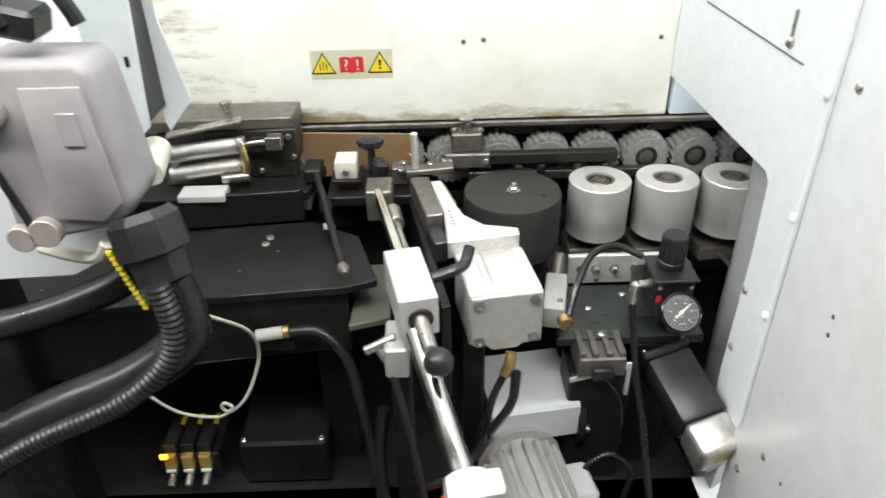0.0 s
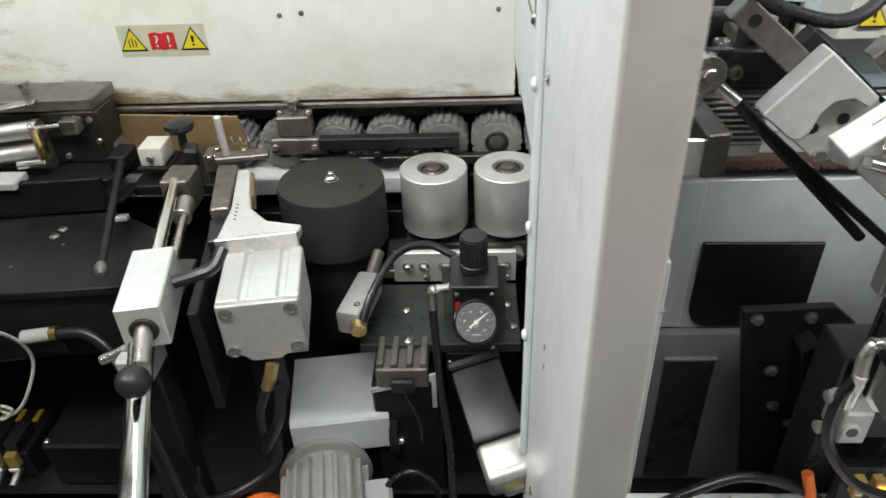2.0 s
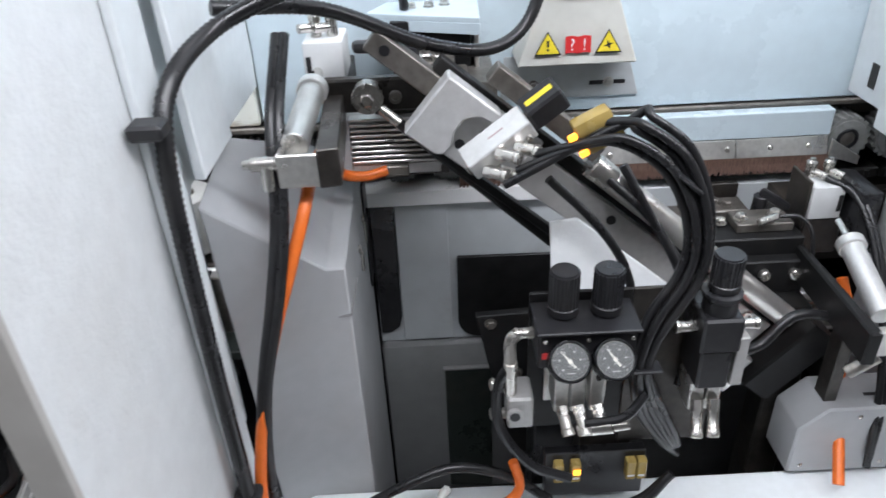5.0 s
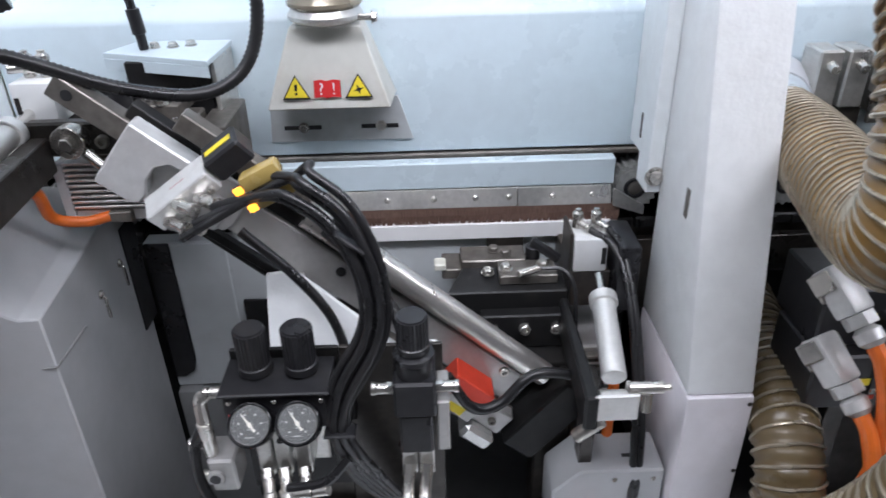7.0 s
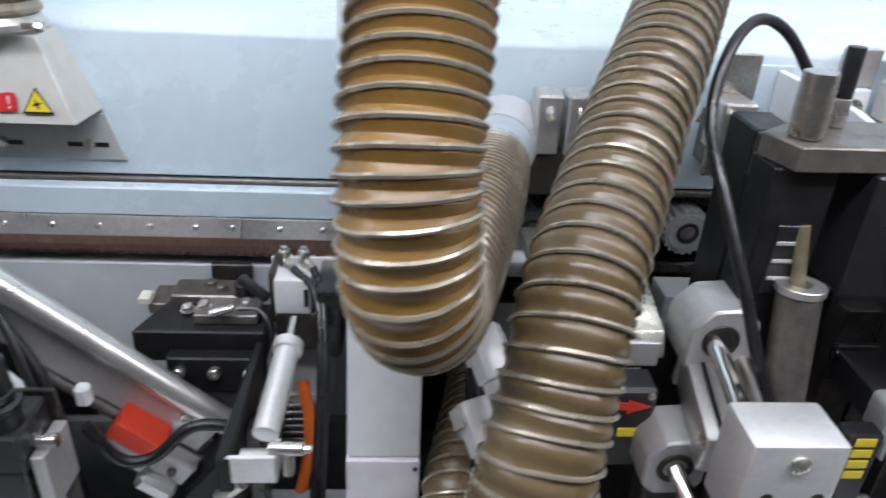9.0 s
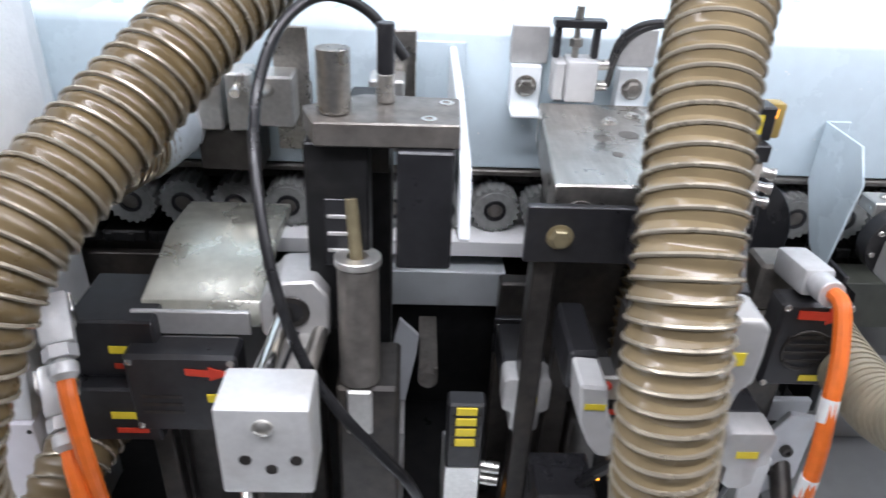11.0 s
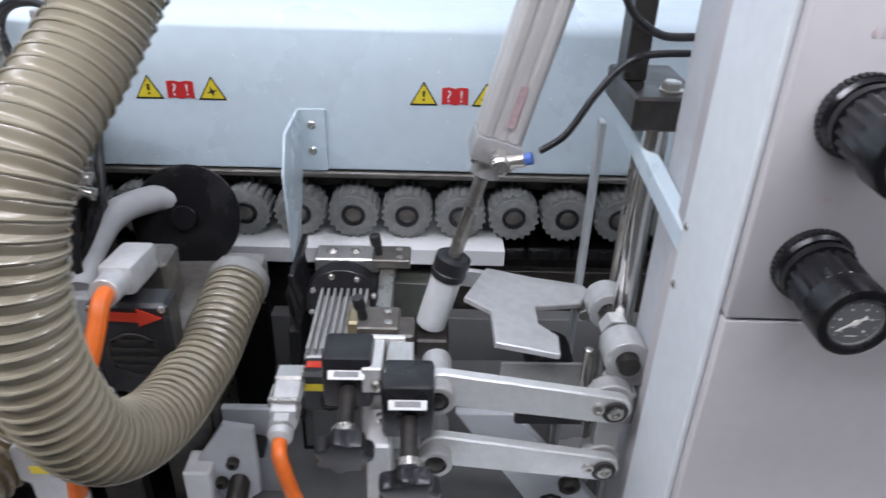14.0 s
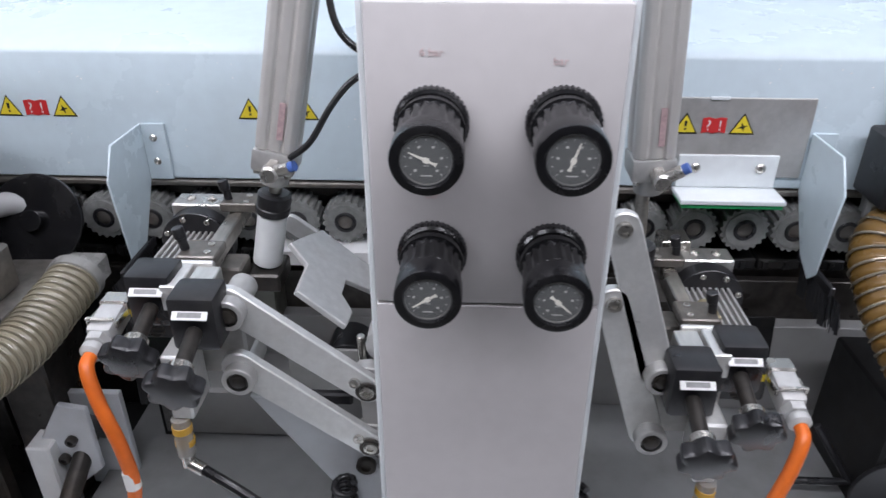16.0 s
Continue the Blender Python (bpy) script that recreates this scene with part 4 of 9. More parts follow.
# clamping guide block on its rods
gb = thing("guide_block", (-0.03, 0.464, 0.95), "bright aluminium guide block on two round rods", "block")
MG = pose(-0.0305, 0.464, 0.974, 0, 0, 11.5)
part("block", moved(box(-0.0155, 0.0155, -0.037, 0.037, -0.018, 0.018, 0.0012), MG), ALU_WHITE, gb)
part("bush", moved(ring((0.001, -0.0372, -0.001), (0.001, -0.0395, -0.001), 0.010, 0.0065, 24), MG), DARK_STEEL, gb)
part("rear_rod", rod((-0.064, 0.617, 0.984), (-0.0385, 0.50, 0.982), 0.0055, 18), CHROME, gb)
part("lower_rod", rod((-0.048, 0.59, 0.972), (-0.030, 0.50, 0.970), 0.0042, 16), STEEL, gb)
part("collar", rod((-0.050, 0.60, 0.973), (-0.046, 0.575, 0.972), 0.0085, 18), STEEL, gb)
part("stub", rod((-0.0225, 0.428, 0.973), (-0.015, 0.398, 0.966), 0.0062, 18), STEEL, gb)
part("lever", tube([(-0.013, 0.468, 0.983), (0.004, 0.473, 0.986), (0.014, 0.480, 0.988), (0.019, 0.492, 0.996)], 0.005, 10), BLACK, gb, "black clamping lever")
part("rear_block", box(-0.076, -0.05, 0.612, 0.645, 0.955, 0.988, 0.0015), GREY_STEEL, gb)

ram = thing("guide_rod", (0.0, 0.36, 0.94), "long polished round rod with a clamp head", "rod")
part("tube", rod((-0.026, 0.424, 0.962), (0.0075, 0.30, 0.930), 0.0085, 24), CHROME, ram)
part("head", moved(join(rod((0, 0, -0.010), (0, 0, 0.012), 0.0155, 24), box(-0.017, 0.02, -0.02, 0.0, -0.010, 0.008, 0.003, 2)), pose(0.0085, 0.297, 0.932, -70, 0, 10)), ALU_WHITE, ram, "bright clamp head")
part("ball_knob", lathe((-0.0095, 0.380, 0.962), (-0.0095, 0.372, 0.99), [(0.0, 0.005)] + [(0.012 - 0.011 * math.cos(a), 0.011 * math.sin(a)) for a in (0.5, 0.9, 1.3, 1.7, 2.1, 2.5, 2.8)] + [(0.023, 0)], 20), BLACK, ram, "black ball knob")
part("rod_rest", box(-0.050, -0.032, 0.44, 0.465, 0.70, 0.915, 0.002), BLACK_PAINT, ram)
part("side_block", box(-0.052, -0.033, 0.425, 0.465, 0.915, 0.945, 0.002), GREY_METAL, ram)
part("tee", join(rod((-0.068, 0.437, 0.935), (-0.043, 0.44, 0.946), 0.0042, 12), rod((-0.058, 0.438, 0.938), (-0.048, 0.43, 0.924), 0.0038, 12)), NICKEL, ram, "nickel-plated tee fitting")
part("hose", tube([(-0.048, 0.43, 0.924), (-0.04, 0.42, 0.89), (-0.03, 0.41, 0.83), (-0.02, 0.40, 0.76)], 0.0032, 8), CABLE, ram)

# low fence on the table: plate, rods, blocks
table = thing("infeed_table", (-0.25, 0.55, 0.92), "worn black infeed table with a raised back strip", "table")
part("top", prism([(-0.60, 0.44), (-0.225, 0.50), (-0.09, 0.512), (-0.062, 0.522), (-0.085, 0.60), (-0.135, 0.632), (-0.60, 0.585)], "z", 0.938, 0.946, 0.001), BLACK_PAINT, table)
part("back_strip", prism([(-0.60, 0.587), (-0.142, 0.6335), (-0.142, 0.640), (-0.60, 0.594)], "z", 0.9462, 0.981, 0.001), BLACK_PAINT, table)
part("ledge", prism([(-0.60, 0.5945), (-0.137, 0.6405), (-0.125, 0.70), (-0.60, 0.655)], "z", 0.966, 0.976, 0.001), BLACK_PAINT, table)
part("apron", prism([(-0.60, 0.446), (-0.225, 0.506), (-0.09, 0.518), (-0.09, 0.524), (-0.60, 0.452)], "z", 0.87, 0.9378, 0.001), BLACK_PAINT, table)
part("side_plate", prism([(-0.089, 0.50), (-0.052, 0.51), (-0.055, 0.60), (-0.084, 0.60)], "z", 0.905, 0.912, 0.001), GREY_GREEN, table, "grey green side plate")
part("leg", box(-0.55, -0.5, 0.46, 0.60, 0.69, 0.8695, 0.002), BLACK_PAINT, table)
part("leg", box(-0.13, -0.095, 0.54, 0.60, 0.69, 0.9378, 0.002), BLACK_PAINT, table)
for x, y in ((-0.172, 0.600), (-0.174, 0.588)):
    part("screw", dome_screw((x, y, 0.946), (0, 0, 1), 0.0045), GREY_STEEL, table)
for x, y in ((-0.16, 0.575), (-0.19, 0.542), (-0.30, 0.57), (-0.36, 0.52)):
    part("chip", lathe((x, y, 0.946), (x, y, 1), [(0, 0.0016), (0.0008, 0.0012), (0.001, 0)], 7), GREY_STEEL, table)

hr = thing("hinge_rod", (-0.11, 0.58, 0.95), "thin black swing rod with a bright ball end", "rod")
part("shaft", rod((-0.131, 0.664, 0.988), (-0.089, 0.507, 0.968), 0.0036, 14), BLACK_PAINT, hr)
part("ball_end", lathe((-0.0905, 0.513, 0.969), (-0.086, 0.497, 0.966), [(0, 0.0036), (0.004, 0.0055), (0.010, 0.0055), (0.013, 0.003), (0.013, 0)], 16), GREY_STEEL, hr)
part("pivot", box(-0.142, -0.124, 0.655, 0.685, 0.9765, 0.992, 0.002), BLACK_PAINT, hr)
part("flap", turned_box((-0.119, 0.63, 0.967), (0.012, 0.062, 0.004), (-14, 0, 10), 0.001), BLACK_PAINT, hr)
part("flap_tip", turned_box((-0.113, 0.600, 0.958), (0.011, 0.010, 0.005), (-14, 0, 10), 0.001), ALU_WHITE, hr, "bright tip")

wb = thing("plastic_stop", (-0.097, 0.672, 0.97), "cream plastic stop block with one screw", "block")
part("block", box(-0.110, -0.087, 0.655, 0.684, 0.981, 1.0, 0.002, 2), CREAM, wb)
part("screw", socket_screw((-0.0985, 0.655, 0.990), (0, -1, 0), 0.0034), STEEL, wb)
part("foot", box(-0.114, -0.083, 0.653, 0.69, 0.9765, 0.9808, 0.001), BLACK_PAINT, wb)
sh = single("support_shelf", box(-0.12, -0.03, 0.645, 0.712, 0.955, 0.9655, 0.001), BLACK_PAINT, "black support shelf behind the table", "shelf")

kn = thing("star_knob", (-0.073, 0.676, 0.966), "black star knob on a dark threaded stem", "knob")
part("grip", lathe((-0.073, 0.676, 1.008), (-0.073, 0.676, 1.02), [(0, 0.006), (0.001, 0.013), (0.004, 0.0145), (0.008, 0.0135), (0.010, 0.009), (0.0105, 0)], 10), BLACK, kn)
part("stem", rod((-0.073, 0.676, 0.966), (-0.073, 0.676, 1.0085), 0.0042, 14), DARK_STEEL, kn)
part("clip", turned_box((-0.066, 0.668, 0.985), (0.016, 0.022, 0.022), (0, 12, 20), 0.003), BLACK, kn)

bp = thing("edge_guide_plate", (-0.09, 0.722, 0.95), "brown fibre guide plate with a chipped upper edge", "plate")
part("plate", prism([(-0.155, 0.955), (-0.022, 0.955), (-0.030, 1.003), (-0.150, 1.008)], "y", 0.7175, 0.7205, 0.0006), BROWN_PLATE, bp)

fence = thing("edge_feed_head", (-0.21, 0.69, 0.966), "greasy dark steel edge feed head with sawdust on top", "feed head")
part("block", prism([(-0.290, 0.9765), (-0.152, 0.9765), (-0.148, 1.03), (-0.290, 1.028)], "y", 0.675, 0.716, 0.0015), DARK_STEEL, fence)
part("top_plate", prism([(-0.295, 0.672), (-0.150, 0.676), (-0.148, 0.722), (-0.295, 0.722)], "z", 1.0302, 1.042, 0.0012), GREY_STEEL, fence)
part("window", box(-0.195, -0.158, 0.6735, 0.676, 1.012, 1.022, 0.0005), BLACK, fence)
part("flap", turned_box((-0.236, 0.664, 1.038), (0.075, 0.014, 0.003), (0, -8, 8), 0.0006), STEEL, fence)
part("eye_bolt", lathe((-0.218, 0.69, 1.042), (-0.218, 0.69, 1.06), [(0, 0.003), (0.006, 0.0035), (0.008, 0.006), (0.013, 0.006), (0.015, 0)], 16), STEEL, fence)
part("wedge", prism([(-0.156, 0.968), (-0.135, 0.968), (-0.150, 0.99)], "y", 0.69, 0.712, 0.001), GREY_STEEL, fence)
for k, (x, z) in enumerate(((-0.156, 1.022), (-0.153, 1.0), (-0.188, 0.985))):
    part("screw", socket_screw((x, 0.675, z), (0, -1, 0), 0.003), STEEL, fence)
tw = thing("twin_air_cylinder", (-0.245, 0.66, 0.98), "pair of small bright air cylinders with fittings", "cylinder")
for dz in (0.0, -0.022):
    part("barrel", rod((-0.275, 0.655, 1.014 + dz), (-0.205, 0.660, 1.020 + dz), 0.0085, 20), ALU, tw)
    part("cap", rod((-0.2045, 0.660, 1.020 + dz), (-0.197, 0.6605, 1.0206 + dz), 0.0092, 20), STEEL, tw)
part("piston_rod", rod((-0.197, 0.6605, 1.0206), (-0.176, 0.662, 1.022), 0.003, 12), CHROME, tw)
part("fork", box(-0.176, -0.160, 0.655, 0.669, 1.015, 1.029, 0.001), STEEL, tw)
part("link", tube([(-0.199, 0.652, 1.022), (-0.196, 0.648, 1.008), (-0.198, 0.650, 0.992)], 0.004, 10), BRASS, tw)
part("fitting", rod((-0.222, 0.645, 0.990), (-0.195, 0.648, 0.991), 0.0042, 12), NICKEL, tw)
part("bracket", box(-0.285, -0.20, 0.662, 0.6745, 0.9765, 1.012, 0.001), GREY_STEEL, tw)
part("pad", box(-0.262, -0.216, 0.62, 0.645, 0.9765, 0.984, 0.001), GREY_PLASTIC, tw)

# underside: control boxes, clips, cables
lowbox = thing("terminal_box", (-0.17, 0.53, 0.70), "black terminal box with two bright lid screws", "box")
part("case", box(-0.215, -0.125, 0.505, 0.58, 0.702, 0.76, 0.003), BLACK_PAINT, lowbox)
for x in (-0.21, -0.131):
    part("screw", dome_screw((x, 0.511, 0.76), (0, 0, 1), 0.0035), NICKEL, lowbox)
solen = thing("valve_island", (-0.305, 0.53, 0.70), "valve island with yellow tags and an amber indicator lamp", "valve")
part("body", box(-0.305, -0.242, 0.515, 0.575, 0.702, 0.738, 0.002), BLACK, solen)
for k in range(3):
    x = -0.290 + k * 0.018
    part("coil", box(x - 0.007, x + 0.007, 0.515, 0.545, 0.738, 0.752, 0.001), BLACK, solen)
    part("tag", box(x - 0.0025, x + 0.0025, 0.556, 0.572, 0.738, 0.7395, 0), LABEL_YELLOW, solen, "yellow tag")
    part("plug", box(x - 0.006, x + 0.006, 0.507, 0.5148, 0.725, 0.742, 0.001), AMBER, solen)
    part("strip", box(x - 0.005, x + 0.005, 0.505, 0.5068, 0.722, 0.725, 0), LABEL_WHITE, solen)
    part("fitting", rod((x, 0.52, 0.72), (x, 0.495, 0.712), 0.004, 12), NICKEL, solen)
part("lamp", box(-0.297, -0.289, 0.503, 0.5068, 0.743, 0.749, 0.001), LAMP_AMBER, solen, "lit amber lamp")
web = thing("frame_web", (-0.25, 0.60, 0.70), "black painted frame web with bolts and holes", "frame")
part("plate", box(-0.40, -0.14, 0.60, 0.612, 0.702, 0.87, 0.001), BLACK_PAINT, web)
for x, z in ((-0.285, 0.79), (-0.27, 0.815), (-0.235, 0.812), (-0.22, 0.81), (-0.31, 0.83)):
    part("bolt", hex_head((x, 0.60, z), (0, -1, 0), 0.005, 0.004), GREY_STEEL, web)
m12 = thing("proximity_plug", (-0.155, 0.50, 0.87), "clear cable plug with a copper ring", "plug")
part("plug", rod((-0.172, 0.498, 0.905), (-0.148, 0.50, 0.907), 0.006, 16), GREY_PLASTIC, m12)
part("nut", rod((-0.1478, 0.50, 0.907), (-0.142, 0.5005, 0.9075), 0.0065, 14), BRASS, m12)
part("holder", box(-0.17, -0.14, 0.5005, 0.507, 0.885, 0.898, 0.001), BLACK_PAINT, m12)
cable("corrugated_conduit", [(-0.142, 0.50, 0.907), (-0.115, 0.50, 0.905), (-0.092, 0.49, 0.88), (-0.08, 0.475, 0.83), (-0.07, 0.455, 0.77), (-0.058, 0.42, 0.70)], 0.0055, CABLE, "black corrugated conduit running down beside the table", "conduit", "", True)
cable("corrugated_conduit", [(-0.06, 0.47, 0.84), (-0.066, 0.46, 0.79), (-0.062, 0.44, 0.74), (-0.045, 0.41, 0.70)], 0.006, CABLE, "thick black corrugated conduit under the guide block", "conduit", "", True)
cable("orange_cable", [(-0.012, 0.43, 0.715), (-0.006, 0.44, 0.742), (0.012, 0.45, 0.752), (0.03, 0.452, 0.742), (0.036, 0.455, 0.722)], 0.0075, ORANGE, "thick orange motor cable in a bow over the bed")
cable("black_cable", [(-0.035, 0.45, 0.80), (-0.03, 0.44, 0.77), (-0.005, 0.455, 0.76), (0.025, 0.47, 0.775), (0.032, 0.475, 0.81)], 0.005, CABLE, "black cable looped under the air cylinder")
cable("black_cable", [(0.135, 0.46, 0.71), (0.125, 0.455, 0.76), (0.15, 0.46, 0.78), (0.172, 0.455, 0.76), (0.165, 0.45, 0.715)], 0.003, CABLE, "thin black cable looped beside the motor")

# three-phase motor with cooling fins under a pale cover
mot = thing("finned_motor", (0.07, 0.44, 0.70), "grey finned electric motor lying on the bed", "motor")
MM = pose(0.068, 0.478, 0.752, 90, 0, 10) @ Matrix.Scale(1.12, 4)
b = lathe((0, 0, 0), (0, 0, 1), [(0, 0), (0, 0.030), (0.085, 0.030), (0.09, 0.026), (0.09, 0)], 36)
part("core", moved(b, MM), GREY_METAL, mot)
for k in range(9):
    a = radians(20 + k * 17.5)
    bb = box(0.028, 0.037, -0.0016, 0.0016, 0.006, 0.078, 0.0006)
    part("fin", moved(bb, MM @ Matrix.Rotation(a, 4, "Z")), GREY_METAL, mot)
part("end_bell", moved(lathe((0, 0, -0.014), (0, 0, 1), [(0, 0.02), (0.001, 0.034), (0.013, 0.038), (0.014, 0.036), (0.014, 0)], 36), MM), GREY_METAL, mot)
part("terminal_box", moved(box(0.028, 0.052, -0.016, 0.014, 0.02, 0.058, 0.003), MM), HOOD_GREY, mot)
part("ear", moved(box(0.030, 0.050, -0.03, -0.02, 0.028, 0.045, 0.001), MM), ALU, mot)
lid = thing("belt_cover", (0.08, 0.53, 0.70), "pale grey painted belt cover over the motor", "cover")
MC = pose(0.079, 0.53, 0.79, 0, 0, 8)
part("lid", moved(prism([(-0.040, -0.020), (-0.040, 0.0175), (-0.036, 0.0215), (0.045, 0.0215), (0.045, 0.0205)], "x", -0.044, 0.044, 0.001), MC), COVER_GREY, lid)
part("front", moved(box(-0.044, 0.044, -0.0405, -0.0385, -0.018, 0.018, 0.0006), MC), COVER_GREY, lid)
part("stand", box(0.05, 0.115, 0.52, 0.565, 0.70, 0.790, 0.002), BLACK_PAINT, lid)
side = thing("gear_flange", (0.135, 0.52, 0.70), "black gear flange with bright cap screws", "gearbox")
part("disc", rod((0.127, 0.53, 0.775), (0.135, 0.53, 0.775), 0.04, 32), BLACK_PAINT, side)
part("hub", rod((0.1352, 0.53, 0.775), (0.155, 0.53, 0.775), 0.022, 24), DARK_STEEL, side)
for k in range(6):
    a = k * math.pi / 3
    part("screw", socket_screw((0.135, 0.53 - 0.032 * math.cos(a), 0.775 + 0.032 * math.sin(a)), (1, 0, 0), 0.0042), NICKEL, side)
part("foot", box(0.1262, 0.158, 0.51, 0.57, 0.70, 0.735, 0.001), BLACK_PAINT, side)

# swung-out plug housing on its white arm
hous = thing("plug_housing", (-0.21, 0.40, 0.70), "pinkish grey plug housing with clips on a white bracket, cables below", "connector")
part("bracket", prism([(-0.42, 1.40), (-0.255, 1.40), (-0.250, 1.06), (-0.243, 1.046), (-0.262, 1.018), (-0.282, 1.008), (-0.42, 1.004)], "y", 0.4465, 0.50, 0.002), WHITE, hous, "white bracket sheet")
part("hood", prism([(-0.280, 1.066), (-0.278, 1.178), (-0.272, 1.186), (-0.212, 1.185), (-0.206, 1.178), (-0.198, 1.096), (-0.204, 1.086), (-0.220, 1.076)], "y", 0.398, 0.446, 0.005, 3), HOUSING, hous, "grey cast hood")
part("side_rib", prism([(-0.250, 1.086), (-0.247, 1.172), (-0.211, 1.172), (-0.205, 1.096), (-0.220, 1.083)], "y", 0.3945, 0.3978, 0.003, 2), HOUSING, hous)
part("emboss", box(-0.229, -0.217, 0.3932, 0.3944, 1.136, 1.157, 0.0008), HOUSING, hous)
part("gland", lathe((-0.202, 0.408, 1.084), (-0.188, 0.392, 1.030), [(0, 0.019), (0.006, 0.024), (0.028, 0.025), (0.030, 0.020), (0.048, 0.019), (0.050, 0.013)], 8), BLACK, hous, "black cable gland")
part("main_hose", tube([(-0.190, 0.394, 1.040), (-0.184, 0.391, 1.010), (-0.188, 0.387, 0.99), (-0.222, 0.380, 0.967), (-0.28, 0.372, 0.945), (-0.36, 0.36, 0.91)], 0.0165, 14), CABLE, hous, "thick black hose")
for k, (dx, dy, r) in enumerate(((-0.006, -0.012, 0.0085),)):
    b = resample([(-0.186 + dx * 0.7, 0.390 + dy, 1.046), (-0.180 + dx, 0.386 + dy, 1.012), (-0.190 + dx, 0.380 + dy, 0.985), (-0.226 + dx, 0.372 + dy, 0.958), (-0.285 + dx, 0.365 + dy, 0.933), (-0.36, 0.353 + dy, 0.898)], 0.0022)
    part("conduit", tube(b, r, 12, smooth_line=False, radii=lambda n, r=r: r if n % 2 else r * 0.86), CABLE, hous, "corrugated conduit")
part("lower_hose", tube([(-0.40, 0.42, 0.97), (-0.31, 0.43, 0.985), (-0.24, 0.44, 1.01), (-0.225, 0.45, 1.04)], 0.012, 12), CABLE, hous, "black hose behind")
for k in range(12):
    z = 1.062 - 0.004 * k
    part("tag_bead", box(-0.2235 + 0.0012 * k, -0.2200 + 0.0012 * k, 0.3905, 0.393, z - 0.0014, z + 0.0014, 0), LABEL_YELLOW, hous, "yellow bead")
part("lever", turned_box((-0.273, 0.394, 1.11), (0.005, 0.004, 0.085), (0, -14, 0), 0.001), BLACK, hous)
for x, z in ((-0.268, 1.158), (-0.258, 1.078)):
    part("clip", join(rod((x, 0.3975, z), (x, 0.390, z), 0.010, 20), box(x - 0.016, x + 0.006, 0.3905, 0.397, z - 0.010, z, 0.002), rod((x - 0.016, 0.3975, z - 0.004), (x - 0.016, 0.390, z - 0.004), 0.009, 20)), HOUSING_CLIP, hous, "dusty steel clip")
part("cream_plug", rod((-0.246, 0.535, 1.050), (-0.250, 0.575, 1.056), 0.0125, 16), CREAM, hous, "cream plug")
part("cream_lead", tube([(-0.285, 0.425, 1.048), (-0.262, 0.418, 1.045), (-0.240, 0.410, 1.048), (-0.228, 0.405, 1.062)], 0.0045, 8), CREAM, hous, "cream cable")
part("side_sheet", prism([(-0.30, 1.40), (-0.222, 1.40), (-0.234, 1.187), (-0.241, 1.085), (-0.257, 1.071), (-0.30, 1.085)], "y", 0.55, 0.553, 0.001), WHITE, hous, "white sheet")
part("flap", prism([(-0.226, 1.30), (-0.236, 1.161), (-0.221, 1.089), (-0.246, 1.059), (-0.251, 1.079), (-0.248, 1.17), (-0.244, 1.30)], "y", 0.603, 0.606, 0.0008), WHITE, hous, "white bent flap")
# solid black filler that paints the shade between sheet and flap
part("dark_gap", box(-0.262, -0.244, 0.5535, 0.6025, 1.085, 1.30, 0.001), BLACK, hous)
part("slot", box(-0.2475, -0.2445, 0.5488, 0.5499, 1.136, 1.144, 0), BLACK, hous)
part("thin_cable", tube([(-0.255, 0.42, 1.40), (-0.262, 0.41, 1.25), (-0.245, 0.405, 1.205)], 0.006, 8), CABLE, hous)
part("thin_cable", tube([(-0.235, 0.43, 1.40), (-0.232, 0.43, 1.25), (-0.215, 0.425, 1.2)], 0.005, 8), CABLE, hous)
part("cable_boot", moved(box(-0.016, 0.016, -0.014, 0.014, -0.008, 0.010, 0.003), pose(-0.246, 0.415, 1.206, 0, 14, 0)), BLACK, hous)
part("strut", box(-0.42, -0.36, 0.46, 0.50, 0.69, 1.0038, 0.003), BLACK_PAINT, hous)
cable("white_wire", [(-0.184, 0.39, 1.018), (-0.183, 0.43, 0.980), (-0.172, 0.48, 0.925), (-0.174, 0.50, 0.880), (-0.188, 0.49, 0.843), (-0.205, 0.487, 0.825), (-0.213, 0.486, 0.830), (-0.210, 0.485, 0.837), (-0.204, 0.486, 0.830), (-0.220, 0.486, 0.819), (-0.255, 0.482, 0.832), (-0.283, 0.478, 0.870), (-0.288, 0.470, 0.895)], 0.0016, CREAM, "white plastic wire bent into a loop", "wire", "", False, 10)

# ---- end trimming station ----
# sloping white sawdust hood against the partition
hood = thing("saw_hood", (0.31, 0.58, 0.461), "white painted sawdust hood with a sloping top", "hood")
b = bmesh.new()
plan = [(0.268, 0.447, 1.062), (0.341, 0.499, 0.972), (0.356, 0.503, 0.970), (0.356, 0.69, 0.992), (0.338, 0.69, 1.000), (0.268, 0.54, 1.078)]
low = [b.verts.new((x, max(y, 0.502), 0.4605)) for x, y, z in plan]
top = [b.verts.new(c) for c in plan]
b.faces.new(low[::-1])
for f in ((0, 1, 4, 5), (1, 2, 3, 4)):
    b.faces.new([top[k] for k in f])
for k in range(6):
    b.faces.new((low[k], low[(k + 1) % 6], top[(k + 1) % 6], top[k]))
bmesh.ops.recalc_face_normals(b, faces=b.faces)
soften(b, 0.0012)
part("shell", b, HOOD_PAINT, hood)
part("seam", prism([(0.3452, 0.4996), (0.356, 0.5012), (0.3575, 0.503), (0.3575, 0.56), (0.3562, 0.56), (0.3562, 0.5036)], "z", 0.9215, 0.923, 0), INNER_GREY, hood, "sheet joint")
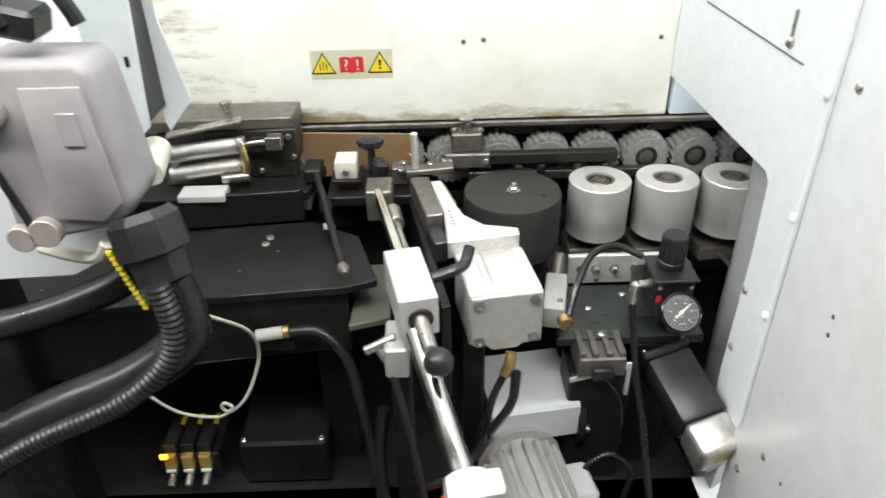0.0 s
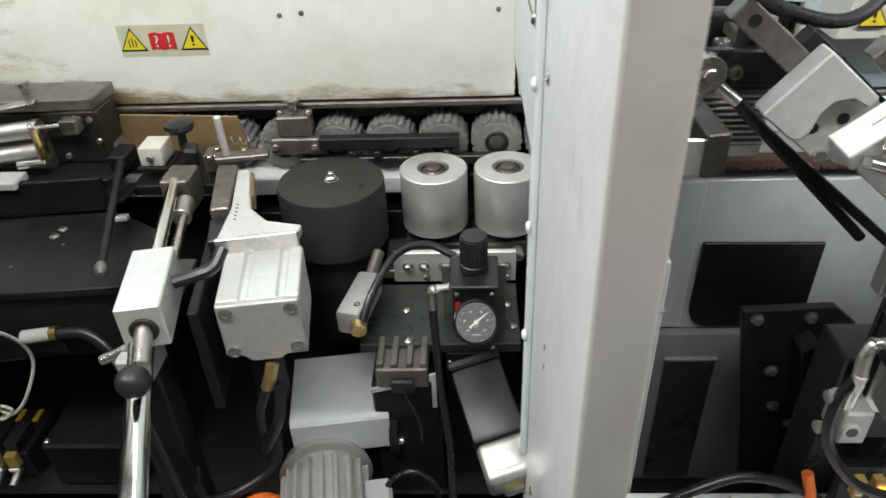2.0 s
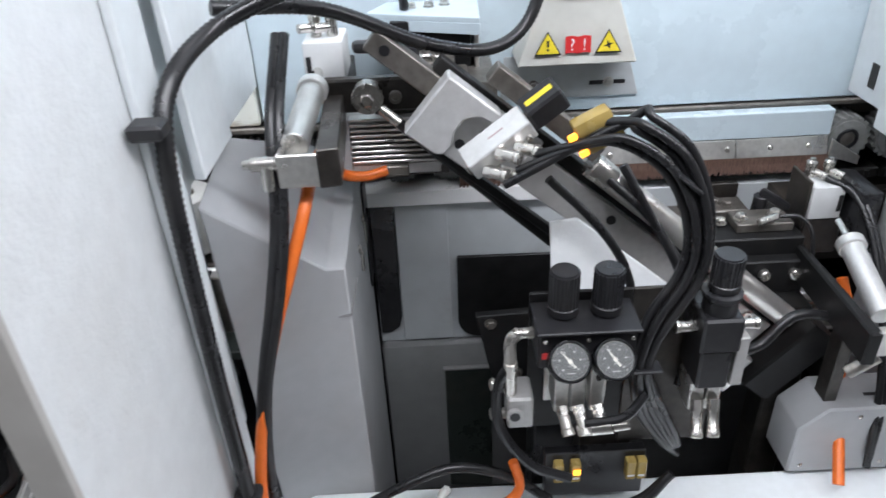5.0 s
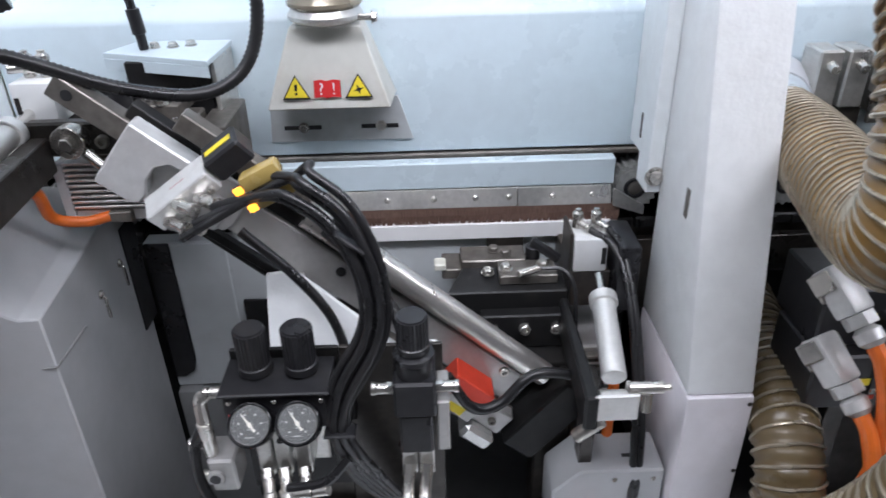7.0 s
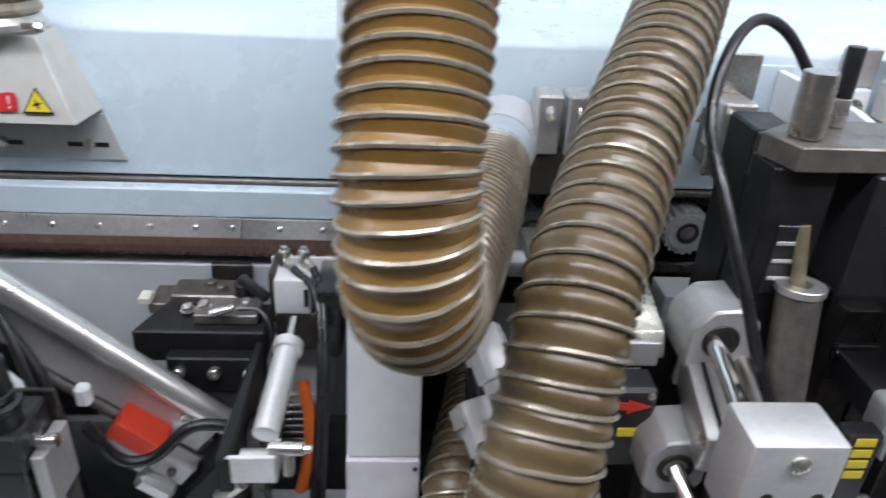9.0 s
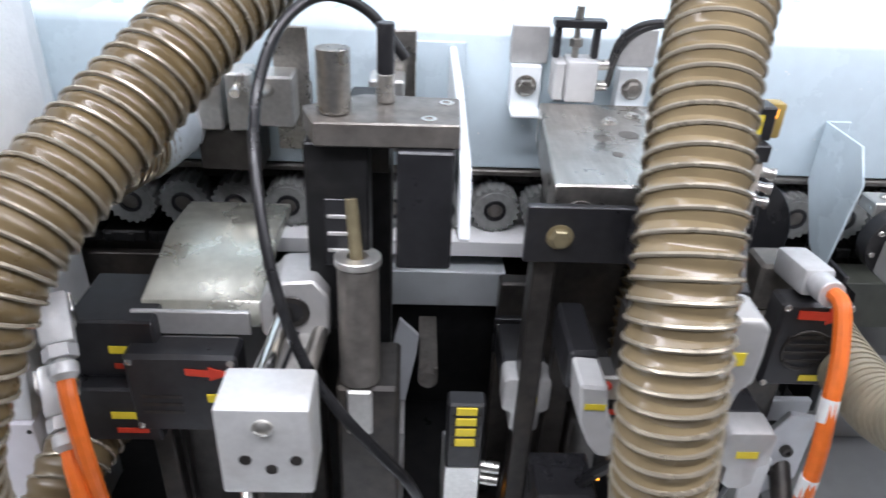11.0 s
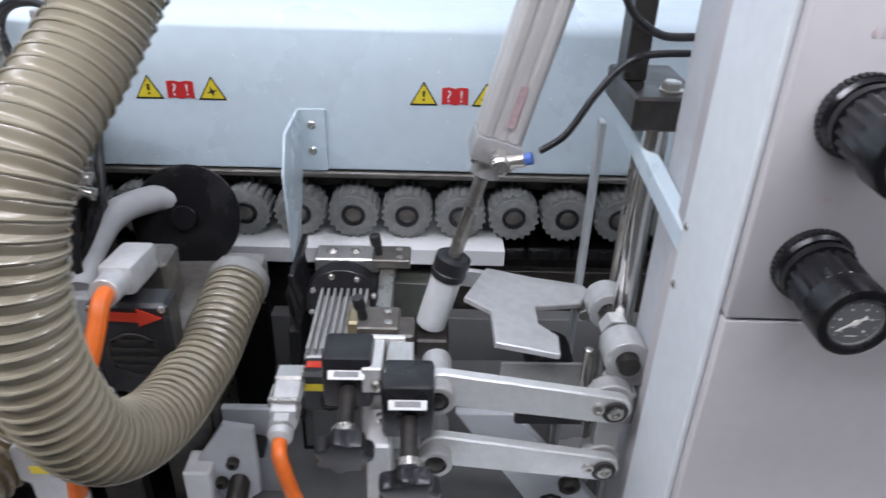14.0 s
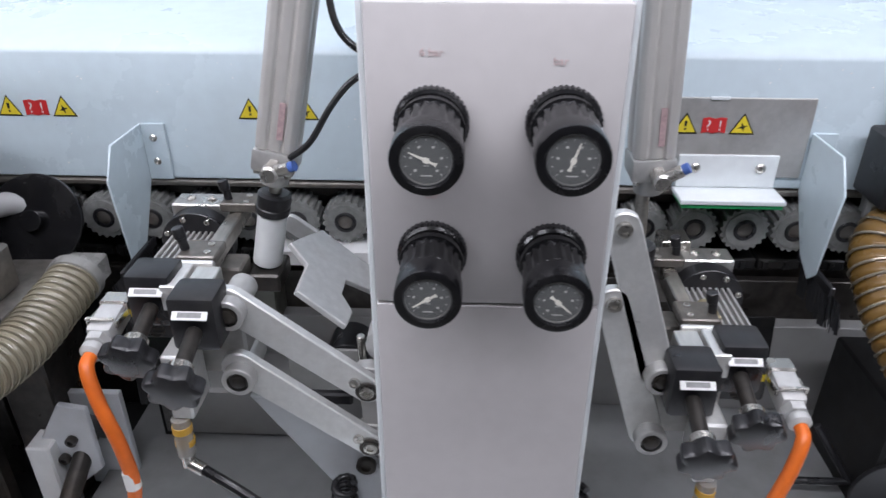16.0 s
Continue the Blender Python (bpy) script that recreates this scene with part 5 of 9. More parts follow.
part("upper_sheet", prism([(0.268, 1.079), (0.276, 1.079), (0.272, 1.30), (0.268, 1.30)], "y", 0.455, 0.535, 0.001), WHITE, hood)
for y, z in ((0.60, 0.93), (0.65, 0.935)):
    part("wing_screw", join(dome_screw((0.356, y, z), (1, 0, 0), 0.0045), box(0.3565, 0.360, y + 0.001, y + 0.004, z - 0.028, z - 0.004, 0.001)), NICKEL, hood, "steel wing screw")
# black strip along the gap at the hood's rear edge
part("black_gap", box(0.3562, 0.358, 0.665, 0.70, 0.84, 0.965, 0.001), BLACK, hood, "black strip at the gap")

# inner walls with the dark window
structure("inner_wall_2", box(0.357, 0.878, 0.7085, 0.7295, 0.727, 0.925, 0.001), INNER_WHITE, "dusty white inner wall sheet")
structure("inner_wall_2b", box(0.386, 0.446, 0.7045, 0.7083, 0.731, 0.925, 0.001), INNER_WHITE, "dusty sheet strip on the inner wall")
structure("inner_ledge_2", box(0.357, 0.878, 0.697, 0.7295, 0.461, 0.726, 0.004, 2), BODY_GREY)
b = [(0.585, 0.848), (0.455, 0.850), (0.454, 0.762)] + [(0.477 - 0.023 * math.cos(a), 0.760 - 0.028 * math.sin(a)) for a in (0.2, 0.5, 0.8, 1.1, 1.4, 1.57)] + [(0.585, 0.732)]
single("dark_flap", prism(b, "y", 0.7035, 0.7080, 0.0008), BLACK_PAINT, "black rubber flap over the wall opening", "flap")
fl2 = thing("access_cover", (0.463, 0.695, 0.47), "dark dusty access cover on the lower wall", "cover")
part("sheet", box(0.434, 0.493, 0.6915, 0.6965, 0.475, 0.6885, 0.001), GREEN_BLACK, fl2)
part("lip", box(0.432, 0.495, 0.690, 0.6965, 0.6888, 0.692, 0.0006), INNER_GREY, fl2, "grey folded lip")
br = thing("support_bracket", (0.53, 0.60, 0.461), "black painted gusset bracket with large bolts", "bracket")
part("plate", prism([(0.470, 0.832), (0.56, 0.836), (0.60, 0.80), (0.60, 0.461), (0.535, 0.461), (0.504, 0.66)], "y", 0.610, 0.620, 0.001), BLACK_PAINT, br)
part("rib", prism([(0.525, 0.80), (0.54, 0.81), (0.58, 0.64), (0.565, 0.634)], "y", 0.585, 0.6095, 0.001), BLACK_PAINT, br)
for x, z in ((0.486, 0.822), (0.538, 0.824), (0.515, 0.752), (0.528, 0.70), (0.552, 0.672)):
    part("bolt", hex_head((x, 0.610, z), (0, -1, 0), 0.0055, 0.005), GREY_STEEL, br)
single("rubber_strip", prism([(0.3585, 0.925), (0.3585, 0.744), (0.370, 0.744), (0.381, 0.752), (0.385, 0.768), (0.3855, 0.925)], "y", 0.7035, 0.7083, 0.001), BLACK, "black rubber strip hanging behind the hood", "strip")

# white guard strip and brush along the feed line
gs = thing("brush_guard", (0.68, 0.72, 0.95), "white guard strip with a brown bristle brush below", "guard")
part("strip", box(0.46, 0.865, 0.712, 0.728, 0.977, 1.006, 0.0012), COVER, gs)
part("holder", prism([(0.704, 0.958), (0.708, 0.957), (0.714, 0.9765), (0.711, 0.9765)], "x", 0.46, 0.762, 0.0004), ALU, gs, "aluminium brush holder")
part("holder", prism([(0.7035, 0.958), (0.7075, 0.957), (0.7135, 0.9765), (0.7105, 0.9765)], "x", 0.763, 0.862, 0.0004), ALU, gs, "aluminium brush holder")
part("end_flap", prism([(0.863, 0.9765), (0.897, 0.955), (0.897, 0.945), (0.863, 0.957)], "y", 0.700, 0.704, 0.0005), ALU, gs)
for x in (0.49, 0.535, 0.58, 0.625, 0.674, 0.718, 0.7535, 0.80, 0.842):
    part("screw", dome_screw((x, 0.7085, 0.967), (0, -0.95, 0.3), 0.0036), NICKEL, gs)
rng = random.Random(5)
bm = bmesh.new()
for k in range(560):
    x = 0.462 + 0.41 * k / 560
    lean = rng.uniform(-0.003, 0.001)
    z0 = 0.9395 + rng.uniform(-0.001, 0.003)
    w = 0.0005
    vs = [bm.verts.new(c) for c in ((x - w, 0.7075, 0.958), (x + w, 0.7065, 0.958), (x + w + lean, 0.7015, z0), (x - w + lean, 0.7025, z0))]
    bm.faces.new(vs)
bs = part("bristles", bm, BRISTLE, gs, "brown bristles")
tagged(bs, kind="stuff")
part("bristle_core", prism([(0.704, 0.958), (0.709, 0.958), (0.7075, 0.942), (0.7045, 0.942)], "x", 0.462, 0.872, 0), BRISTLE, gs)

# suction chute with spiral duct
ch = thing("suction_chute", (0.58, 0.71, 1.03), "dusty pale sheet metal suction chute on the beam", "chute")


def frustum(lo, hi, z0, z1):
    b = bmesh.new()
    a = [b.verts.new((x, y, z0)) for x, y in lo]
    c = [b.verts.new((x, y, z1)) for x, y in hi]
    b.faces.new(a[::-1])
    b.faces.new(c)
    for i in range(4):
        j = (i + 1) % 4
        b.faces.new((a[i], a[j], c[j], c[i]))
    bmesh.ops.recalc_face_normals(b, faces=b.faces)
    return soften(b, 0.0012)


part("funnel", frustum([(0.520, 0.679), (0.636, 0.679), (0.640, 0.7315), (0.520, 0.7315)], [(0.547, 0.690), (0.612, 0.690), (0.612, 0.7315), (0.547, 0.7315)], 1.078, 1.152), DUSTY_CREAM, ch)
part("flange", prism([(0.508, 1.028), (0.655, 1.028), (0.641, 1.074), (0.512, 1.074)], "y", 0.7285, 0.7315, 0.0005), INNER_WHITE, ch)
for x in (0.543, 0.622):
    part("slot", box(x - 0.02, x + 0.018, 0.7278, 0.7284, 1.041, 1.0455, 0.0003), BLACK, ch)
    part("bolt", hex_head((x, 0.728, 1.0435), (0, -1, 0), 0.0045, 0.004), NICKEL, ch)
for k in range(9):
    z = 1.156 + k * 0.0115
    part("coil", lathe((0.58, 0.703, z), (0.58, 0.703, z + 0.01), [(0, 0.031), (0.003, 0.0345), (0.006, 0.0345), (0.0113, 0.031)], 32), COIL if k else ALU, ch, "spiral duct turn")
part("clamp_screw", join(rod((0.612, 0.672, 1.163), (0.625, 0.672, 1.163), 0.003, 10), hex_head((0.624, 0.672, 1.163), (1, 0, 0), 0.0045, 0.005)), NICKEL, ch)
sticker(0.578, 0.6795, 1.098, -8, "star", 0.98)

# trimming unit beside the partition: valve, cylinder, arm, finned motor
u1 = thing("trim_motor", (0.41, 0.63, 0.96), "finned grey trimming motor on a black cross arm", "motor", "trimming motors")
part("body", box(0.352, 0.442, 0.602, 0.70, 1.012, 1.066, 0.002), GREY_METAL, u1)
for k in range(9):
    z = 1.0245 + k * 0.0050
    part("fin", box(0.362, 0.441, 0.590, 0.6018, z, z + 0.0026, 0.0006), ALU, u1)
part("end_bell", box(0.3525, 0.3615, 0.591, 0.6018, 1.014, 1.066, 0.001), HOOD_GREY, u1)
part("base_strip", box(0.362, 0.441, 0.592, 0.6018, 1.0125, 1.0232, 0.0008), GREY_METAL, u1)
part("plug_socket", box(0.392, 0.412, 0.585, 0.5918, 1.013, 1.023, 0.001), GREY_STEEL, u1)
# dark plate added to stand in for the shadowed gap under the beam
part("tray", box(0.36, 0.44, 0.65, 0.70, 0.985, 0.995, 0.001), DARK_STEEL, u1)
part("hanger", box(0.366, 0.386, 0.66, 0.70, 0.995, 1.012, 0.001), DARK_STEEL, u1)
part("wall_mount", box(0.37, 0.45, 0.7005, 0.7318, 0.96, 1.06, 0.001), DARK_STEEL, u1)
arm = thing("cross_arm", (0.37, 0.58, 1.04), "dark steel cross arm with a clevis joint", "arm")
part("bar", box(0.344, 0.452, 0.586, 0.598, 1.0745, 1.104, 0.002), DARK_STEEL, arm)
part("strip", prism([(0.345, 0.5855), (0.361, 0.5855), (0.368, 0.470), (0.352, 0.467)], "z", 1.062, 1.092, 0.001), DARK_STEEL, arm)
part("eye", join(ring((0.382, 0.5855, 1.091), (0.382, 0.572, 1.091), 0.0135, 0.0055, 24), rod((0.392, 0.579, 1.080), (0.408, 0.573, 1.068), 0.005, 14)), STEEL, arm, "steel rod eye")
part("eye_bolt", hex_head((0.382, 0.572, 1.091), (0, -1, 0), 0.006, 0.005), STEEL, arm)
part("pull_rod", rod((0.405, 0.574, 1.070), (0.545, 0.59, 0.932), 0.0048, 14), BLACK_PAINT, arm)
part("screw", socket_screw((0.405, 0.586, 1.088), (0, -1, 0), 0.0055), GREY_STEEL, arm)
part("block", box(0.385, 0.44, 0.6, 0.66, 1.0662, 1.0742, 0.001), DARK_STEEL, arm)
vw = thing("valve_block", (0.345, 0.635, 1.09), "white enamelled valve block with brass elbows", "valve", "white valve blocks")
part("body", box(0.327, 0.362, 0.610, 0.660, 1.094, 1.130, 0.0025, 2), WHITE_PLASTIC, vw)
part("label", box(0.3295, 0.3335, 0.6092, 0.6098, 1.100, 1.118, 0), LABEL_BLACK, vw)
part("cap", box(0.33, 0.36, 0.6135, 0.6565, 1.085, 1.0938, 0.001), DARK_STEEL, vw)
for x in (0.338, 0.352):
    part("elbow", join(rod((x, 0.63, 1.130), (x, 0.63, 1.144), 0.005, 12), lathe((x, 0.63, 1.144), (x, 0.63, 1.2), [(0, 0.0055), (0.004, 0.0055), (0.006, 0.003), (0.008, 0.003), (0.009, 0)], 12), rod((x, 0.63, 1.138), (x - 0.014, 0.622, 1.139), 0.0042, 12)), NICKEL, vw)
part("stalk", box(0.332, 0.358, 0.655, 0.7315, 1.060, 1.0845, 0.001), DARK_STEEL, vw)
ac = thing("small_air_cylinder", (0.333, 0.50, 1.05), "small round aluminium air cylinder in a fork bracket", "cylinder", "small air cylinders")
part("barrel", rod((0.337, 0.580, 1.100), (0.334, 0.487, 1.088), 0.0105, 24), ALU, ac)
part("collar", rod((0.3372, 0.582, 1.1003), (0.337, 0.572, 1.099), 0.013, 24), ALU_WHITE, ac)
part("neck", rod((0.338, 0.612, 1.104), (0.3372, 0.582, 1.1003), 0.005, 16), CHROME, ac)
part("fork", join(box(0.322, 0.362, 0.470, 0.4735, 1.062, 1.088, 0.001), box(0.358, 0.362, 0.4735, 0.505, 1.062, 1.080, 0.001), box(0.322, 0.326, 0.4735, 0.50, 1.062, 1.088, 0.001)), ALU, ac)
part("knuckle", rod((0.328, 0.482, 1.074), (0.346, 0.482, 1.074), 0.009, 18), STEEL, ac)
part("banjo", join(rod((0.303, 0.475, 1.080), (0.328, 0.476, 1.080), 0.0055, 14), rod((0.314, 0.475, 1.080), (0.314, 0.472, 1.060), 0.005, 14), rod((0.297, 0.475, 1.080), (0.303, 0.475, 1.080), 0.0035, 10)), NICKEL, ac)

# flat plate with nuts under the beam, clamp lever
wp = thing("sensor_plate", (0.43, 0.69, 1.09), "white plate with a hanging cable plug and screws", "plate")
part("plate", prism([(0.377, 0.686), (0.482, 0.646), (0.485, 0.725), (0.395, 0.728)], "z", 1.130, 1.135, 0.0006), COVER, wp)
part("lip", prism([(0.377, 0.6855), (0.482, 0.6455), (0.4825, 0.647), (0.3775, 0.687)], "z", 1.120, 1.130, 0.0003), COVER, wp)
part("block", box(0.40, 0.475, 0.67, 0.725, 1.062, 1.1295, 0.001), BLACK_PAINT, wp)
part("side_bracket", box(0.478, 0.482, 0.665, 0.73, 1.05, 1.1295, 0.0006), ALU, wp)
for x, y in ((0.437, 0.70), (0.452, 0.705), (0.42, 0.70)):
    part("nut", hex_head((x, y, 1.135), (0, 0, 1), 0.0045, 0.005), NICKEL, wp)
part("plug", join(rod((0.414, 0.69, 1.136), (0.413, 0.69, 1.15), 0.0045, 14), rod((0.413, 0.69, 1.15), (0.411, 0.69, 1.172), 0.0062, 14)), BLACK, wp)
part("lead", tube([(0.411, 0.69, 1.172), (0.408, 0.69, 1.20), (0.405, 0.70, 1.26)], 0.0042, 8), CABLE, wp)
nb = thing("adjusting_block", (0.44, 0.63, 1.03), "dark adjusting block with nuts and white plastic chips", "block")
part("block", box(0.408, 0.47, 0.608, 0.655, 1.0745, 1.092, 0.0015), GREY_STEEL, nb)
part("upper", box(0.418, 0.458, 0.622, 0.665, 1.0922, 1.104, 0.001), GREY_STEEL, nb)
part("side", box(0.4705, 0.495, 0.62, 0.70, 1.02, 1.085, 0.001), GREY_STEEL, nb)
for x, y in ((0.432, 0.632), (0.443, 0.628)):
    part("nut", join(hex_head((x, y, 1.104), (0, 0, 1), 0.006, 0.006), rod((x, y, 1.11), (x, y, 1.117), 0.0035, 10)), NICKEL, nb)
part("lever", join(rod((0.418, 0.606, 1.095), (0.418, 0.606, 1.125), 0.009, 16), turned_box((0.398, 0.603, 1.126), (0.055, 0.014, 0.010), (0, 4, 10), 0.004, 2)), BLACK, nb, "black clamping lever")
bm = bmesh.new()
for k in range(46):
    x, y = rng.uniform(0.408, 0.468), rng.uniform(0.608, 0.655)
    bm = join(bm, turned_box((x, y, 1.0935), (rng.uniform(0.0008, 0.0022), 0.001, 0.0008), (rng.uniform(0, 60), 0, rng.uniform(0, 180)), 0))
tagged(part("chips", bm, PANEL, nb, "white plastic chips"), kind="stuff")

# diagonal guide of the saw: rail, tube, carriage
U, N = Vector((0.766, 0, -0.643)), Vector((0.643, 0, 0.766))
C0 = Vector((0.591, 0.557, 0.973))


def diag(s, n, y):
    p = C0 + U * s + N * n
    return (p.x, y, p.z)


def diag_box(s0, s1, n0, n1, y0, y1, bevel=0.001):
    c = C0 + U * ((s0 + s1) / 2) + N * ((n0 + n1) / 2)
    return turned_box((c.x, (y0 + y1) / 2, c.z), (s1 - s0, y1 - y0, n1 - n0), (0, math.degrees(math.atan2(0.643, 0.766)), 0), bevel)


dg = thing("diagonal_guide", (0.66, 0.55, 0.80), "slanting saw guide with a bright tube and black rails", "guide")
part("rail_plate", diag_box(-0.10, 0.215, -0.024, 0.010, 0.557, 0.566), GREY_METAL, dg, "grey drilled rail plate")
part("black_rail", diag_box(-0.21, 0.225, 0.011, 0.024, 0.560, 0.575), BLACK_PAINT, dg)
part("tube", rod(diag(-0.03, 0.030, 0.553), diag(0.216, 0.026, 0.553), 0.0112, 28), SATIN, dg, "satin steel tube")
part("tube_head", rod(diag(-0.055, 0.030, 0.553), diag(-0.0302, 0.030, 0.553), 0.0115, 20), NICKEL, dg)
part("upper_bar", diag_box(-0.175, -0.06, 0.034, 0.050, 0.540, 0.556), GREY_STEEL, dg, "dark square bar")
part("lower_rod", rod(diag(0.06, -0.036, 0.565), diag(0.225, -0.034, 0.56), 0.006, 16), GREY_STEEL, dg)
part("end_block", diag_box(0.2255, 0.262, -0.05, 0.042, 0.530, 0.580, 0.002), BLACK_PAINT, dg)
part("hex_screw", hex_head(diag(0.262, 0.02, 0.555), tuple(U), 0.006, 0.005), NICKEL, dg)
part("foot", box(0.765, 0.80, 0.545, 0.58, 0.461, 0.80, 0.002), DARK_STEEL, dg)
part("scale_rail", diag_box(-0.19, 0.03, -0.052, -0.044, 0.575, 0.585, 0.001), BLACK_PAINT, dg)
for s in (0.0, 0.10, 0.155):
    part("hole", rod(diag(s, 0.0 if s < 0.01 else 0.017, 0.5565 if s < 0.01 else 0.5595), diag(s, 0.0 if s < 0.01 else 0.017, 0.5555 if s < 0.01 else 0.5585), 0.0045, 16, 0), BLACK, dg)
ca = thing("saw_carriage", (0.46, 0.55, 1.02), "grey cast carriage block on the slanting guide", "carriage")
def diag_prism(points, y0, y1, bevel=0.0012):
    """Extrudes an outline given along and across the slanting guide."""
    return prism([(C0.x + U.x * a + N.x * c, C0.z + U.z * a + N.z * c) for a, c in points], "y", y0, y1, bevel)


part("casting", diag_prism([(-0.202, -0.038), (-0.172, -0.038), (-0.165, -0.034), (-0.164, -0.024), (-0.170, -0.012), (-0.170, 0.0), (-0.162, 0.009), (-0.148, 0.011), (-0.148, 0.021), (-0.202, 0.021)], 0.536, 0.5565, 0.0015), CAST_ALU, ca)
part("web", diag_prism([(-0.171, -0.038), (-0.128, -0.038), (-0.124, -0.030), (-0.100, -0.024), (-0.096, -0.014), (-0.100, 0.020), (-0.171, 0.020)], 0.551, 0.5567, 0.0012), CAST_ALU, ca)
part("raised_pad", diag_prism([(-0.128, -0.030), (-0.106, -0.022), (-0.106, 0.004), (-0.134, 0.004), (-0.138, -0.018)], 0.541, 0.5508, 0.0015), CAST_ALU, ca)
part("arm_bar", diag_box(-0.264, -0.2002, -0.008, 0.011, 0.556, 0.574, 0.001), GREY_STEEL, ca)
for s, n in ((-0.1536, 0.0125), (-0.156, -0.0226), (-0.145, -0.004), (-0.25, 0.002)):
    p = diag(s, n, 0.5508 if s > -0.2 else 0.5557)
    part("hole", rod(p, (p[0], p[1] - 0.0006, p[2]), 0.0044, 18, 0), BLACK, ca)
part("bolt", socket_screw(diag(-0.134, -0.033, 0.551), (0, -1, 0), 0.0052, 0.004), NICKEL, ca)
ve = thing("manifold_block", (0.49, 0.51, 1.04), "bright aluminium valve manifold with push-in fittings", "valve")
MV = pose(0.486, 0.516, 1.069, 20, -34, 8)
part("block", moved(box(-0.029, 0.029, -0.010, 0.014, -0.009, 0.009, 0.001), MV), ALU_WHITE, ve)
part("print", moved(box(-0.004, 0.010, 0.002, 0.0032, 0.009, 0.0094, 0), MV), FADED_RED, ve, "faded red print")
for k, (a, c) in enumerate(((-0.020, -0.004), (-0.004, 0.004), (0.010, -0.003), (-0.013, -0.012))):
    p, q = MV @ Vector((a, -0.0102, c)), MV @ Vector((a + 0.012, -0.026, c - 0.004))
    fitting(p, q, 0.006, NICKEL, ve, "fitting")
part("screw", moved(socket_screw((0.022, -0.010, -0.004), (0, -1, 0), 0.003), MV), NICKEL, ve)
part("coil", moved(box(0.030, 0.062, -0.006, 0.016, -0.010, 0.012, 0.002), MV), BLACK, ve, "black coil")
part("tag", moved(box(0.034, 0.058, 0.002, 0.007, 0.012, 0.0124, 0), MV), LABEL_YELLOW, ve, "yellow tag")
for k, (x, y, z) in enumerate(((0.540, 0.492, 1.088), (0.549, 0.490, 1.076))):
    part("plug", turned_box((x + 0.012, y, z + 0.006), (0.03, 0.016, 0.012), (0, -25, 5), 0.003, 2), AMBER, ve, "amber plug")
    part("lamp", turned_box((x - 0.003, y - 0.0085, z - 0.003), (0.007, 0.002, 0.006), (0, -25, 5), 0.001), LAMP_AMBER, ve, "lit amber lamp")

STARTS = [(0.498, 0.494, 1.056), (0.513, 0.496, 1.068), (0.488, 0.490, 1.046), (0.560, 0.489, 1.094), (0.565, 0.489, 1.082)]
for k, p in enumerate(STARTS):
    o = (k - 2) * 0.0043
    q = 0.006 * (k % 2)
    cable("hose", [p, (0.548 + 0.010 * k, 0.482 - q, 1.080 + 0.006 * k), (0.582 + o, 0.472 - q, 1.092 + o * 1.2), (0.608 + o, 0.462 - q, 1.074 + o), (0.624 + o, 0.455 - q, 1.042 + o * 0.5), (0.629 + o, 0.450 - q, 1.008), (0.623 + o, 0.446 - q, 0.980 - o * 0.4), (0.606 + o, 0.442 - q, 0.950 - o * 0.5), (0.597 + o * 0.8, 0.440 - q, 0.925), (0.595 + o * 0.7, 0.440 - q, 0.895), (0.608 + o, 0.446, 0.85 + o * 0.5), (0.64 + o * 0.8, 0.465, 0.785), (0.66, 0.50 + o, 0.74)], 0.0034, CABLE, "black air hose in a bundle from the manifold", "hose", "black air hoses")
for m in (pose(0.615, 0.456, 1.060, 0, 40, 0), pose(0.596, 0.437, 0.905, 0, 0, 0)):
    single("cable_tie", moved(box(-0.0122, 0.0122, -0.0105, 0.0045, -0.0016, 0.0016, 0.001), m), BLACK, "black cable tie round the hose bundle", "cable tie", "cable ties")
for k, (z, y) in enumerate(((0.0, 0.0), (0.012, 0.006))):
    cable("hose", [(0.582 + z, 0.545, 1.020 + z), (0.62, 0.528, 0.985), (0.645 + z * 0.5, 0.505 + y, 0.935), (0.655 + z, 0.49, 0.88), (0.64 + z, 0.47, 0.85)], 0.0042, CABLE, "black air hose beside the bright tube", "hose", "black air hoses")
cable("hose", [(0.525, 0.51, 1.04), (0.56, 0.505, 1.005), (0.588, 0.50, 0.965), (0.600, 0.49, 0.92), (0.60, 0.475, 0.88)], 0.0040, CABLE, "black air hose below the carriage", "hose", "black air hoses")

tri_sheet = thing("corner_plate", (0.58, 0.54, 0.90), "white painted corner plate behind the regulators", "plate")
b = prism([(0.532, 0.986), (0.556, 0.988), (0.642, 0.925), (0.642, 0.90), (0.532, 0.90)], "y", 0.535, 0.539, 0.0008)
for v in b.verts:
    v.co.y -= (0.988 - v.co.z) * 0.42
part("sheet", b, POST_PAINT, tri_sheet)
part("stay", box(0.545, 0.56, 0.5392, 0.556, 0.905, 0.975, 0.001), GREY_METAL, tri_sheet)

# regulators on their grey plate
rp = thing("regulator_plate", (0.59, 0.48, 0.70), "dark grey steel mounting plate for the regulators", "plate")
part("plate", box(0.594, 0.676, 0.479, 0.483, 0.775, 0.951, 0.0008), DARK_STEEL, rp)
part("black_plate", box(0.508, 0.5935, 0.479, 0.483, 0.80, 0.951, 0.0008), BLACK_PAINT, rp, "black painted half")
part("terminal", box(0.52, 0.60, 0.5112, 0.56, 0.461, 0.86, 0.002), BLACK, rp, "black terminal box")
part("stand", box(0.56, 0.61, 0.4832, 0.51, 0.70, 0.90, 0.001), DARK_STEEL, rp)
dr = thing("double_regulator", (0.55, 0.455, 0.80), "black twin air regulator with two knobs and two gauges", "regulator")
